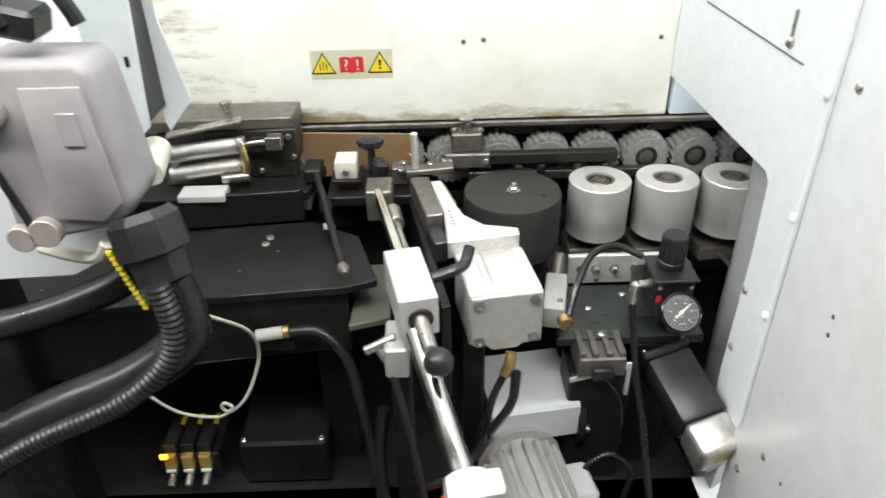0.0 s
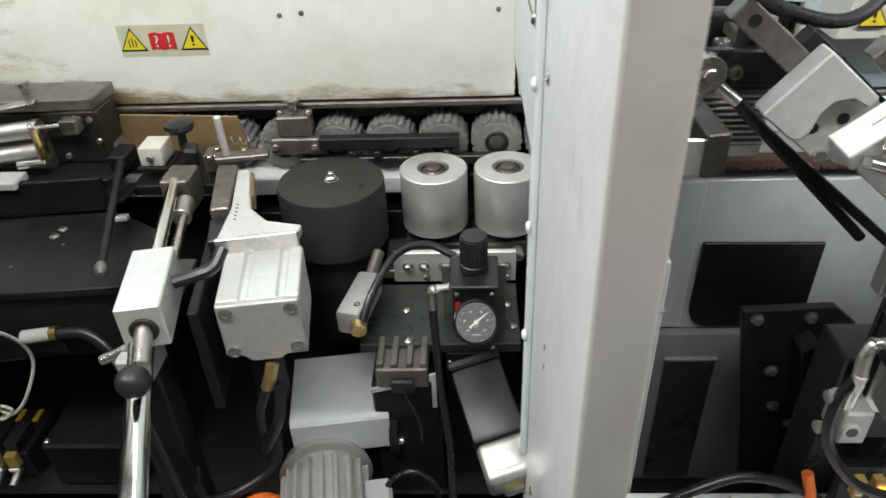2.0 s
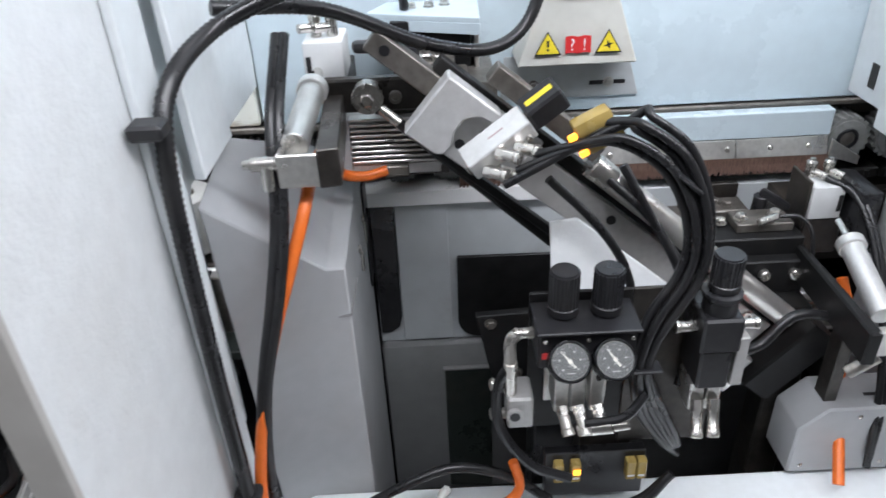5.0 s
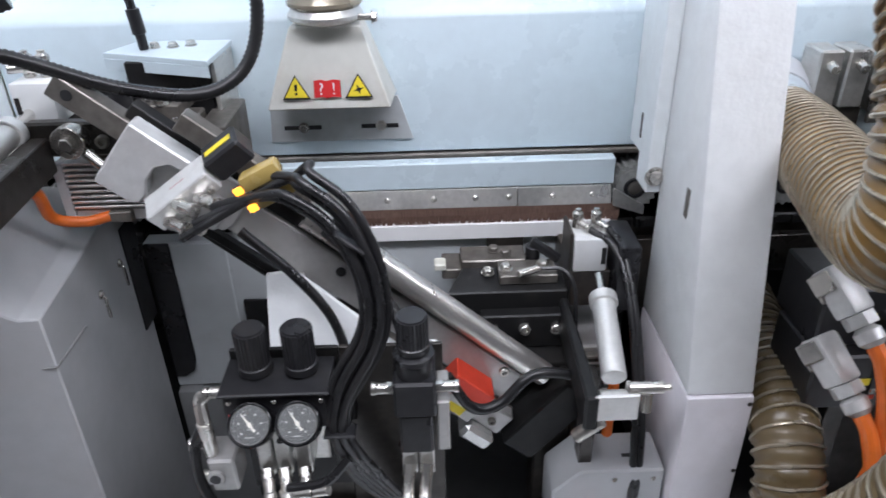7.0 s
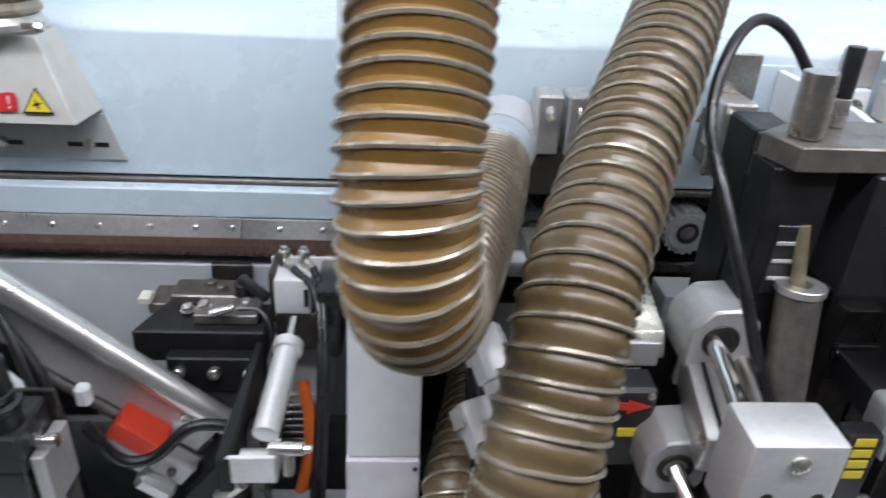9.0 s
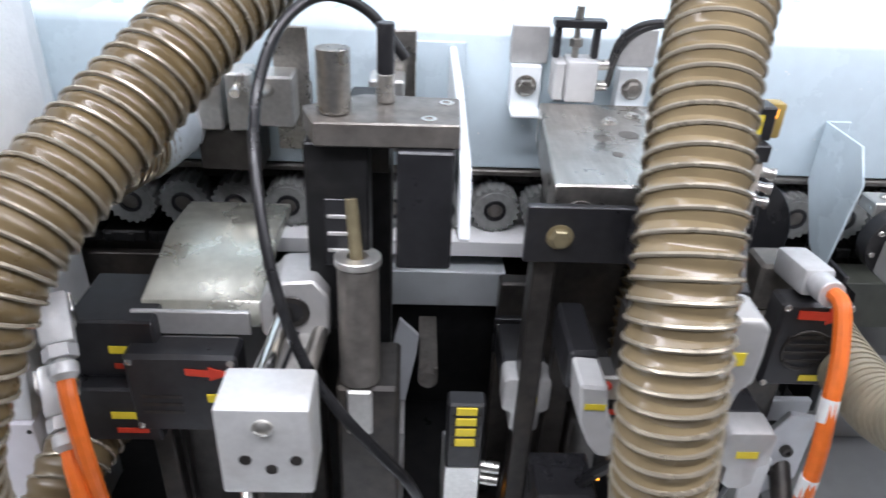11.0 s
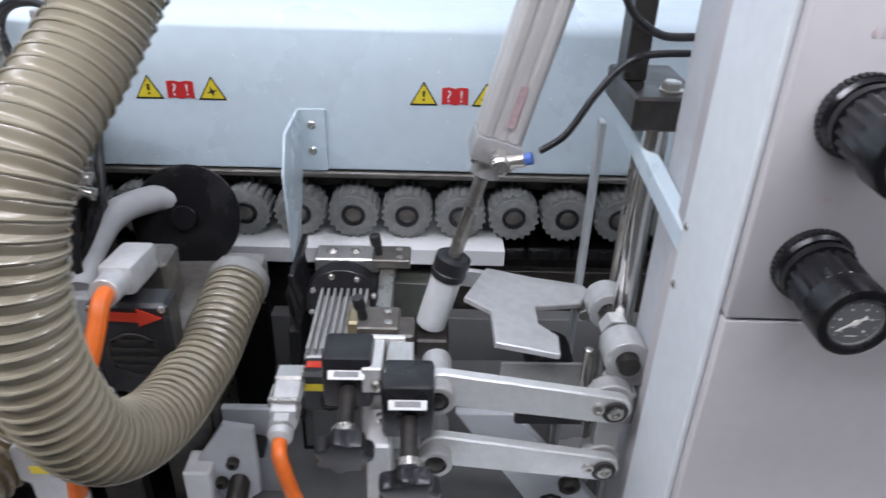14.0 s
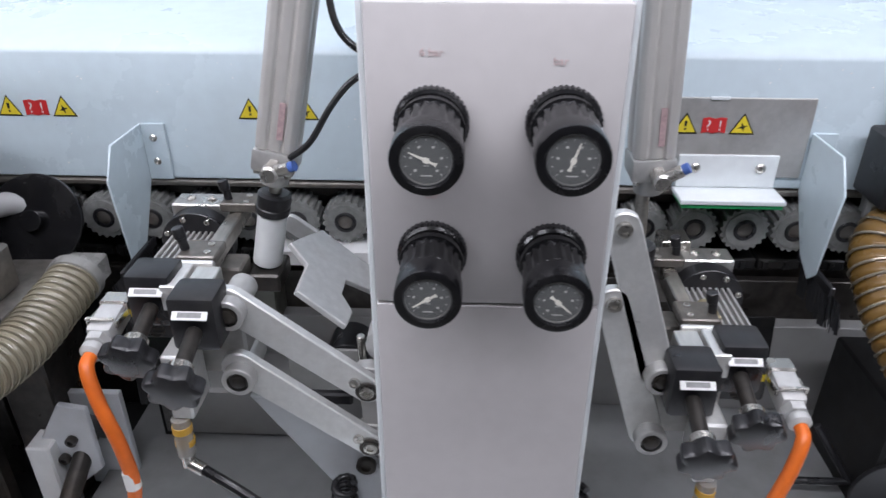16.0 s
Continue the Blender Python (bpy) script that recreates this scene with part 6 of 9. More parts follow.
part("body", box(0.510, 0.589, 0.438, 0.4788, 0.905, 0.940, 0.002), BLACK, dr)
part("top_plate", box(0.508, 0.591, 0.434, 0.4785, 0.9402, 0.9435, 0.001), BLACK, dr)
for x, nd in ((0.5325, 130), (0.5675, 125)):
    part("knob", fluted_knob((x, 0.462, 0.9437), (x, 0.461, 0.985), 0.0122), BLACK, dr, "ribbed black knob")
    gauge(dr, (x, 0.4215, 0.926), 0.0168, (0, -0.75, 0.66), nd)
for x in (0.515, 0.549, 0.584):
    part("screw", socket_screw((x, 0.438, 0.934), (0, -1, 0), 0.002), NICKEL, dr)
part("label", box(0.513, 0.5175, 0.4373, 0.4379, 0.916, 0.922, 0), LABEL_RED, dr)
for x in (0.508, 0.591):
    d = -1 if x < 0.55 else 1
    fitting((x, 0.455, 0.930), (x + d * 0.016, 0.453, 0.931), 0.0055, NICKEL, dr)
part("elbow", tube([(0.494, 0.452, 0.931), (0.489, 0.450, 0.926), (0.489, 0.448, 0.905)], 0.0052, 10), NICKEL, dr)
for k, x in enumerate((0.532, 0.546, 0.562)):
    bl = part("outlet_block", box(x - 0.006, x + 0.006, 0.445, 0.475, 0.850, 0.8995, 0.001), ALU, dr, "aluminium outlet block")
    fitting((x, 0.444, 0.858), (x + 0.004, 0.425, 0.842), 0.006, NICKEL, bl)
    part("screw", socket_screw((x, 0.445, 0.888), (0, -1, 0), 0.0025), DARK_STEEL, bl)
part("side_valve", join(box(0.486, 0.508, 0.440, 0.470, 0.838, 0.872, 0.002), rod((0.492, 0.440, 0.856), (0.492, 0.436, 0.856), 0.007, 18)), GREY_METAL, dr, "grey shut-off valve")
part("valve_bore", rod((0.492, 0.436, 0.856), (0.492, 0.4354, 0.856), 0.0045, 14, 0), BLACK, dr)
for z in (0.880, 0.846):
    fitting((0.488, 0.452, z), (0.472, 0.449, z + 0.002), 0.0055, NICKEL, dr)
part("down_pipe", rod((0.489, 0.447, 0.907), (0.489, 0.449, 0.872), 0.0058, 14), NICKEL, dr)
part("manifold_plate", box(0.522, 0.578, 0.4752, 0.4788, 0.835, 0.9045, 0.001), ALU, dr, "aluminium manifold plate")
part("cross_fitting", join(rod((0.545, 0.432, 0.842), (0.572, 0.424, 0.852), 0.0062, 14), rod((0.572, 0.424, 0.852), (0.584, 0.421, 0.857), 0.0048, 12)), NICKEL, dr)
part("hose", tube([(0.489, 0.448, 0.905), (0.478, 0.445, 0.88), (0.480, 0.44, 0.84), (0.505, 0.43, 0.805), (0.54, 0.425, 0.79)], 0.0045, 8), CABLE, dr)
part("hose", tube([(0.55, 0.43, 0.85), (0.58, 0.425, 0.86), (0.60, 0.435, 0.875)], 0.004, 8), CABLE, dr)
sr = thing("single_regulator", (0.654, 0.445, 0.80), "black single air regulator with a tall knob", "regulator")
part("body", box(0.638, 0.670, 0.434, 0.4788, 0.915, 0.948, 0.002), BLACK, sr)
part("bell", lathe((0.654, 0.45, 0.9482), (0.654, 0.45, 1), [(0, 0.0135), (0.012, 0.0135), (0.014, 0.0155), (0.018, 0.0155), (0.020, 0.012), (0.020, 0)], 28), BLACK, sr)
part("knob", fluted_knob((0.654, 0.45, 0.9684), (0.654, 0.449, 1.000), 0.0120), BLACK, sr, "ribbed black knob")
part("bowl", box(0.641, 0.667, 0.437, 0.4788, 0.875, 0.9148, 0.002), BLACK, sr)
for x in (0.638, 0.670):
    d = -1 if x < 0.65 else 1
    fitting((x, 0.45, 0.932), (x + d * 0.018, 0.449, 0.933), 0.0055, NICKEL, sr)
for x in (0.647, 0.661):
    o = part("outlet_block", box(x - 0.006, x + 0.006, 0.445, 0.475, 0.845, 0.8748, 0.001), ALU, sr, "aluminium outlet block")
    fitting((x, 0.444, 0.858), (x - 0.003, 0.425, 0.832), 0.006, NICKEL, o)
part("side_plate", box(0.6705, 0.680, 0.44, 0.4788, 0.875, 0.925, 0.001), GREY_METAL, sr)
rb = thing("red_stop_block", (0.70, 0.53, 0.84), "red painted stop block with a yellow label", "block")
part("block", diag_box(0.138, 0.182, -0.029, -0.010, 0.528, 0.5565, 0.001), RED_PAINT, rb)
part("label_plate", diag_box(0.145, 0.182, -0.05, -0.031, 0.530, 0.5565, 0.001), GREY_METAL, rb)
part("label", diag_box(0.152, 0.17, -0.047, -0.038, 0.5293, 0.5298, 0), LABEL_YELLOW, rb, "yellow label")
part("plug", turned_box((0.668, 0.53, 0.905), (0.012, 0.012, 0.02), (0, 0, 0), 0.003), WHITE_PLASTIC, rb)
cb = thing("clamp_block", (0.74, 0.53, 0.80), "bright aluminium clamp block at the lower guide end", "block")
part("block", diag_box(0.150, 0.222, -0.052, -0.026, 0.5405, 0.5568, 0.002), GREY_METAL, cb)
part("tongue", diag_box(0.185, 0.220, -0.070, -0.0522, 0.53, 0.556, 0.004), ALU_WHITE, cb)
part("screw", socket_screw(diag(0.205, -0.04, 0.5405), (0, -1, 0), 0.004), GREY_STEEL, cb)
cable("black_cable", [(0.680, 0.50, 0.90), (0.70, 0.50, 0.865), (0.725, 0.505, 0.862), (0.755, 0.515, 0.885), (0.79, 0.52, 0.88), (0.82, 0.53, 0.86)], 0.005, CABLE, "black cable looped in front of the guide")

# second trimming unit near the next post
t2 = thing("trim_motor", (0.74, 0.64, 0.86), "black slide block with socket screws and fittings", "slide", "trimming motors")
part("top_block", box(0.70, 0.768, 0.660, 0.692, 0.898, 0.918, 0.0015), GREY_STEEL, t2)
part("slab", prism([(0.683, 0.60), (0.700, 0.648), (0.800, 0.648), (0.800, 0.60)], "z", 0.885, 0.918, 0.0015), BLACK_PAINT, t2)
part("small_block", box(0.735, 0.792, 0.612, 0.643, 0.9182, 0.928, 0.001), GREY_STEEL, t2)
part("front", box(0.715, 0.80, 0.585, 0.5998, 0.862, 0.9, 0.0015), BLACK_PAINT, t2)
part("arm", prism([(0.70, 0.862), (0.70, 0.850), (0.80, 0.850), (0.806, 0.844), (0.80, 0.862)], "y", 0.56, 0.6, 0.001), BLACK_PAINT, t2)
part("motor_body", box(0.725, 0.852, 0.60, 0.70, 0.79, 0.8495, 0.002), GREY_METAL, t2)
for k in range(6):
    z = 0.796 + k * 0.0085
    part("fin", box(0.727, 0.850, 0.592, 0.5998, z, z + 0.004, 0.0007), STEEL, t2)
part("hanger", box(0.73, 0.77, 0.7002, 0.7083, 0.80, 0.93, 0.001), DARK_STEEL, t2)
for x in (0.726, 0.757, 0.787):
    part("screw", socket_screw((x, 0.585, 0.886), (0, -1, 0), 0.0058), NICKEL, t2)
for x in (0.735, 0.765):
    part("screw", socket_screw((x, 0.56, 0.856), (0, -1, 0), 0.0052), NICKEL, t2)
for x, y in ((0.725, 0.632), (0.742, 0.625), (0.779, 0.630)):
    part("nut", hex_head((x, y, 0.92 if x < 0.73 else 0.928), (0, 0, 1), 0.0055, 0.006), NICKEL, t2)
for x, y in ((0.735, 0.68), (0.747, 0.672)):
    part("nut", hex_head((x, y, 0.918), (0, 0, 1), 0.0055, 0.006), GREY_STEEL, t2)
part("lever", join(rod((0.772, 0.652, 0.918), (0.772, 0.650, 0.940), 0.0075, 16), turned_box((0.784, 0.645, 0.937), (0.034, 0.010, 0.009), (0, 30, -20), 0.003, 2)), BLACK, t2, "black clamping lever")
part("brass_pin", rod((0.752, 0.605, 0.934), (0.772, 0.612, 0.936), 0.004, 12), NICKEL, t2)
part("pad", box(0.672, 0.684, 0.652, 0.668, 0.912, 0.919, 0.001), CREAM, t2)
part("pad_arm", box(0.680, 0.6998, 0.655, 0.69, 0.90, 0.9115, 0.001), GREY_STEEL, t2)
part("lead", tube([(0.775, 0.612, 0.936), (0.795, 0.61, 0.935), (0.806, 0.60, 0.92), (0.808, 0.59, 0.88)], 0.0022, 6), CABLE, t2)
v2 = thing("valve_block", (0.823, 0.63, 0.90), "white enamelled valve block with brass elbows", "valve", "white valve blocks")
part("body", box(0.807, 0.840, 0.618, 0.650, 0.926, 0.962, 0.0025, 2), WHITE_PLASTIC, v2)
part("back", box(0.803, 0.8065, 0.62, 0.66, 0.915, 0.968, 0.001), DARK_STEEL, v2)
part("foot", box(0.806, 0.845, 0.62, 0.708, 0.885, 0.9255, 0.001), DARK_STEEL, v2)
part("label", box(0.834, 0.838, 0.6172, 0.6178, 0.935, 0.953, 0), LABEL_BLACK, v2)
for x in (0.814, 0.832):
    part("elbow", join(rod((x, 0.645, 0.962), (x, 0.645, 0.974), 0.005, 12), lathe((x, 0.645, 0.974), (x, 0.645, 1.2), [(0, 0.0055), (0.004, 0.0055), (0.006, 0.003), (0.008, 0.003), (0.009, 0)], 12), rod((x, 0.645, 0.968), (x + 0.010, 0.632, 0.966), 0.0042, 12)), NICKEL, v2)
part("knob", join(rod((0.8402, 0.64, 0.945), (0.862, 0.64, 0.945), 0.0035, 12), rod((0.855, 0.64, 0.945), (0.862, 0.64, 0.945), 0.0055, 12)), NICKEL, v2)
part("shield", box(0.846, 0.868, 0.60, 0.66, 0.89, 0.962, 0.004, 2), BLACK, v2)
for k in (0, 1):
    cable("hose", [(0.824 + 0.018 * k, 0.632, 0.966), (0.845 + 0.006 * k, 0.61, 0.955), (0.853 + 0.004 * k, 0.575, 0.92), (0.853 + 0.005 * k, 0.53, 0.86), (0.850 + 0.006 * k, 0.50, 0.80), (0.848, 0.48, 0.72)], 0.0036, CABLE, "black air hose hanging beside the post", "hose", "black air hoses")
a2 = thing("small_air_cylinder", (0.82, 0.52, 0.86), "small round aluminium air cylinder in a fork bracket", "cylinder", "small air cylinders")
part("barrel", rod((0.826, 0.570, 0.926), (0.819, 0.488, 0.902), 0.0105, 24), ALU_WHITE, a2)
part("collar", rod((0.8263, 0.573, 0.927), (0.8255, 0.563, 0.9245), 0.013, 24), ALU_WHITE, a2)
part("neck", rod((0.828, 0.60, 0.934), (0.8263, 0.573, 0.927), 0.0045, 16), CHROME, a2)
part("fork", join(box(0.795, 0.832, 0.456, 0.4595, 0.884, 0.910, 0.001), box(0.795, 0.799, 0.4595, 0.49, 0.884, 0.906, 0.001), box(0.828, 0.832, 0.4595, 0.485, 0.884, 0.902, 0.001)), ALU_WHITE, a2)
part("knuckle", rod((0.803, 0.470, 0.893), (0.826, 0.470, 0.893), 0.0095, 18), ALU, a2)
part("banjo", join(rod((0.826, 0.468, 0.908), (0.852, 0.463, 0.912), 0.0052, 14), rod((0.840, 0.465, 0.910), (0.840, 0.462, 0.888), 0.0045, 14), rod((0.852, 0.463, 0.912), (0.858, 0.462, 0.913), 0.003, 10)), NICKEL, a2)
part("arm", prism([(0.792, 0.60), (0.800, 0.60), (0.800, 0.455), (0.788, 0.455)], "z", 0.875, 0.91, 0.002), BLACK_PAINT, a2, "black flat arm")
part("link", rod((0.785, 0.465, 0.86), (0.805, 0.462, 0.88), 0.006, 14), STEEL, a2)
part("strut", box(0.80, 0.812, 0.502, 0.522, 0.461, 0.89, 0.001), DARK_STEEL, a2)

# lower white cover and ties near the post
lw = thing("corner_cover", (0.82, 0.52, 0.70), "white painted corner cover beside the post", "cover")
part("shell", prism([(0.775, 0.705), (0.878, 0.705), (0.878, 0.79), (0.80, 0.79), (0.775, 0.765)], "y", 0.49, 0.54, 0.002), HOOD_PAINT, lw)
for x, z in ((0.787, 0.716), (0.868, 0.716), (0.868, 0.779), (0.832, 0.779)):
    part("screw", dome_screw((x, 0.49, z), (0, -1, 0), 0.0025), NICKEL, lw)
part("slot", box(0.842, 0.856, 0.507, 0.511, 0.7898, 0.7904, 0), BLACK, lw)
cable("orange_cable", [(0.835, 0.58, 0.88), (0.842, 0.56, 0.84), (0.835, 0.54, 0.79), (0.81, 0.46, 0.72)], 0.0055, ORANGE, "orange motor cable behind the air cylinder", "cable", "orange cables")
cable("orange_cable", [(0.392, 0.589, 1.018), (0.372, 0.583, 1.016), (0.352, 0.572, 1.026), (0.354, 0.556, 1.056), (0.347, 0.532, 1.066), (0.340, 0.502, 1.056), (0.335, 0.476, 1.038), (0.322, 0.455, 1.0), (0.306, 0.436, 0.955), (0.294, 0.422, 0.91), (0.280, 0.405, 0.83), (0.281, 0.400, 0.77), (0.315, 0.400, 0.722), (0.40, 0.415, 0.722), (0.475, 0.45, 0.722), (0.500, 0.462, 0.735), (0.495, 0.47, 0.765)], 0.0050, ORANGE, "orange motor cable sweeping down past the hood", "cable", "orange cables", False, 12)
for k in range(2):
    o = 0.006 * k
    cable("black_cable", [(0.318 + o, 0.56, 1.15), (0.316 + o, 0.50, 1.10), (0.316 + o, 0.465, 1.04), (0.308 + o, 0.44, 0.985), (0.292 + o * 0.6, 0.42, 0.91), (0.280 + o, 0.412, 0.82), (0.285 + o, 0.41, 0.755), (0.32 + o, 0.415, 0.7205 + o * 0.5), (0.40, 0.425 + o, 0.7205), (0.50, 0.43 + o, 0.7205), (0.60, 0.44 + o, 0.725), (0.64, 0.45, 0.76)], 0.0045, CABLE, "black cable strapped along the orange cable", "cable", "black cables", False, 12)
cable("corrugated_conduit", [(0.40, 0.52, 1.21), (0.345, 0.50, 1.195), (0.298, 0.47, 1.178), (0.277, 0.425, 1.155), (0.274, 0.400, 1.11), (0.2735, 0.392, 1.0), (0.2735, 0.390, 0.88), (0.2735, 0.388, 0.78), (0.274, 0.385, 0.704)], 0.0062, CABLE, "black corrugated conduit clipped to the partition", "conduit", "", True)
for z in (1.142, 0.830):
    cl = single("conduit_clip", box(0.2622, 0.283, 0.382, 0.4, z - 0.005, z + 0.005, 0.002), BLACK, "black plastic conduit clip on the partition", "clip", "conduit clips")
cable("corrugated_conduit", [(0.24 + 0.05, 0.50, 1.185), (0.36, 0.54, 1.172), (0.43, 0.575, 1.135), (0.485, 0.60, 1.120), (0.52, 0.62, 1.135), (0.535, 0.63, 1.18), (0.53, 0.63, 1.25)], 0.0058, CABLE, "black corrugated conduit hanging in a loop", "conduit", "", True)
cable("black_cable", [(0.33, 0.45, 0.72), (0.39, 0.46, 0.75), (0.44, 0.47, 0.76), (0.49, 0.47, 0.745), (0.53, 0.46, 0.72)], 0.0048, CABLE, "black cable arching over the bed")
cable("grey_cable", [(0.43, 0.44, 0.72), (0.425, 0.45, 0.74), (0.432, 0.455, 0.75)], 0.0045, GREY_CABLE, "light grey cable end by the bed")
vi = thing("valve_island", (0.55, 0.46, 0.715), "row of amber valve plugs with a lit lamp", "valve")
part("base", box(0.525, 0.62, 0.468, 0.4785, 0.7155, 0.774, 0.001), BLACK, vi)
for x in (0.537, 0.553, 0.605, 0.615):
    part("plug", box(x - 0.0045, x + 0.0045, 0.458, 0.4678, 0.745, 0.768, 0.001), AMBER, vi, "amber plug")
    part("tag", box(x - 0.003, x + 0.003, 0.4573, 0.4579, 0.750, 0.752, 0), LABEL_WHITE, vi)
part("lamp", box(0.550, 0.557, 0.4565, 0.4578, 0.756, 0.763, 0.001), LAMP_AMBER, vi, "lit amber lamp")

# post between trimming and buffing
pb = thing("guard_post", (0.913, 0.60, 0.70), "white painted square guard post with a folded inner sheet", "post")
part("column", prism([(0.482, 0.884), (0.542, 1.155), (0.63, 1.55), (0.66, 1.55), (0.62, 1.155), (0.62, 0.884)], "x", 0.881, 0.938, 0.003, 2), POST_PAINT, pb)
part("lower_column", box(0.8805, 0.9385, 0.4790, 0.62, 0.740, 0.8835, 0.003, 2), POST_PAINT2, pb)
part("inner_sheet", box(0.882, 0.888, 0.6203, 0.7300, 1.02, 1.75, 0.001), WHITE, pb)
part("flange", box(0.868, 0.8815, 0.618, 0.650, 1.01, 1.75, 0.001), WHITE, pb)
part("foot", box(0.88, 0.935, 0.49, 0.60, 0.70, 0.7398, 0.002), BODY_GREY, pb)
part("bolt", hex_head((0.875, 0.6178, 1.026), (0, -1, 0), 0.0075, 0.005), NICKEL, pb)
part("keyhole", box(0.8812, 0.8818, 0.685, 0.697, 1.035, 1.06, 0), DARK_STEEL, pb)
part("slot", box(0.8802, 0.8809, 0.545, 0.552, 1.02, 1.045, 0), GREY_STEEL, pb)
for z in (0.876, 0.798):
    part("rivet", rod((0.9345, 0.479, z), (0.9345, 0.4778, z), 0.0022, 10), DARK_STEEL, pb)

# ---- buffing and scraping station ----
def suction_hose(points, r, film, label, pitch=0.0132, group="suction hoses", wire=None):
    """A wire-wound suction hose: film between the turns and a raised round coil."""
    pts = resample(points, pitch / 6)
    th = thing("suction_hose", tuple(pts[-1]), label, "hose", group)
    part("film", tube(pts, r, 28, smooth_line=False, caps=False, radii=lambda k: r * (0.95 + 0.04 * math.cos(2 * math.pi * k / 6))), film, th, "", )
    fr = frames_along(pts)
    line = []
    total = (len(pts) - 1) / 6
    n = int(total * 24)
    for i in range(n + 1):
        s = i / n * (len(pts) - 1)
        k = min(int(s), len(pts) - 2)
        f = s - k
        p = pts[k].lerp(pts[k + 1], f)
        t, a, b = fr[k]
        ang = 2 * math.pi * s / 6
        line.append(p + (a * math.cos(ang) + b * math.sin(ang)) * r * 0.99)
    part("coil", tube(line, 0.0015 if wire is None else 0.0011, 6, smooth_line=False), wire or COIL, th, "wire coil")
    return th


suction_hose([(0.935, 0.46, 1.36), (0.930, 0.420, 1.29), (0.926, 0.393, 1.247), (0.924, 0.376, 1.220), (0.922, 0.362, 1.197), (0.921, 0.353, 1.176), (0.922, 0.347, 1.152), (0.924, 0.348, 1.125), (0.929, 0.364, 1.101), (0.938, 0.398, 1.088), (0.952, 0.45, 1.082), (0.970, 0.52, 1.076), (0.988, 0.595, 1.069), (1.000, 0.66, 1.062)], 0.0324, HOSE, "amber suction hose hanging in a bow to its cuff", 0.0093)
suction_hose([(1.17, 0.71, 1.28), (1.13, 0.625, 1.226), (1.091, 0.544, 1.187), (1.067, 0.50, 1.161), (1.048, 0.46, 1.139), (1.030, 0.422, 1.119), (1.016, 0.392, 1.100), (1.007, 0.37, 1.078), (0.999, 0.352, 1.050), (0.991, 0.335, 1.022), (0.984, 0.326, 0.985), (0.978, 0.335, 0.92), (0.972, 0.37, 0.84), (0.965, 0.42, 0.76), (0.963, 0.44, 0.72)], 0.0322, HOSE_BROWN, "brown dusty suction hose slanting down to the bed", 0.0138)
suction_hose([(1.002, 0.66, 0.865), (0.992, 0.58, 0.860), (0.978, 0.52, 0.858), (0.967, 0.468, 0.847), (0.962, 0.438, 0.815), (0.964, 0.43, 0.76), (0.97, 0.435, 0.702)], 0.0285, HOSE_BROWN, "dark dirty suction hose low behind the post", 0.0125)
suction_hose([(1.45, 0.54, 1.36), (1.425, 0.475, 1.26), (1.406, 0.430, 1.208), (1.394, 0.388, 1.161), (1.387, 0.354, 1.114), (1.385, 0.333, 1.06), (1.389, 0.325, 1.0), (1.400, 0.335, 0.950), (1.416, 0.372, 0.900), (1.433, 0.425, 0.865), (1.447, 0.49, 0.857), (1.457, 0.55, 0.875), (1.464, 0.588, 0.914), (1.468, 0.604, 0.96), (1.468, 0.61, 1.0)], 0.0285, HOSE_PALE, "pale brown suction hose hanging in a bow", 0.0105)
suction_hose([(1.67, 0.55, 1.34), (1.64, 0.49, 1.26), (1.617, 0.444, 1.205), (1.601, 0.386, 1.162), (1.594, 0.362, 1.108), (1.594, 0.362, 1.045), (1.600, 0.385, 0.985), (1.607, 0.44, 0.947), (1.615, 0.52, 0.935), (1.619, 0.58, 0.942), (1.622, 0.615, 0.948)], 0.0255, HOSE_CREAM, "cream suction hose bowed up to the motor port", 0.0085, wire=HOSE_CREAM)

cuff = thing("hose_cuff", (1.015, 0.68, 1.03), "pale blue cloth hose cuff on a grey port", "cuff")
part("cuff", tube([(0.996, 0.645, 1.062), (1.003, 0.675, 1.062), (1.012, 0.705, 1.066)], 0.034, 24, 4), CLOTH, cuff)
part("port", rod((1.009, 0.695, 1.065), (1.02, 0.731, 1.072), 0.0355, 30), COVER_GREY, cuff)

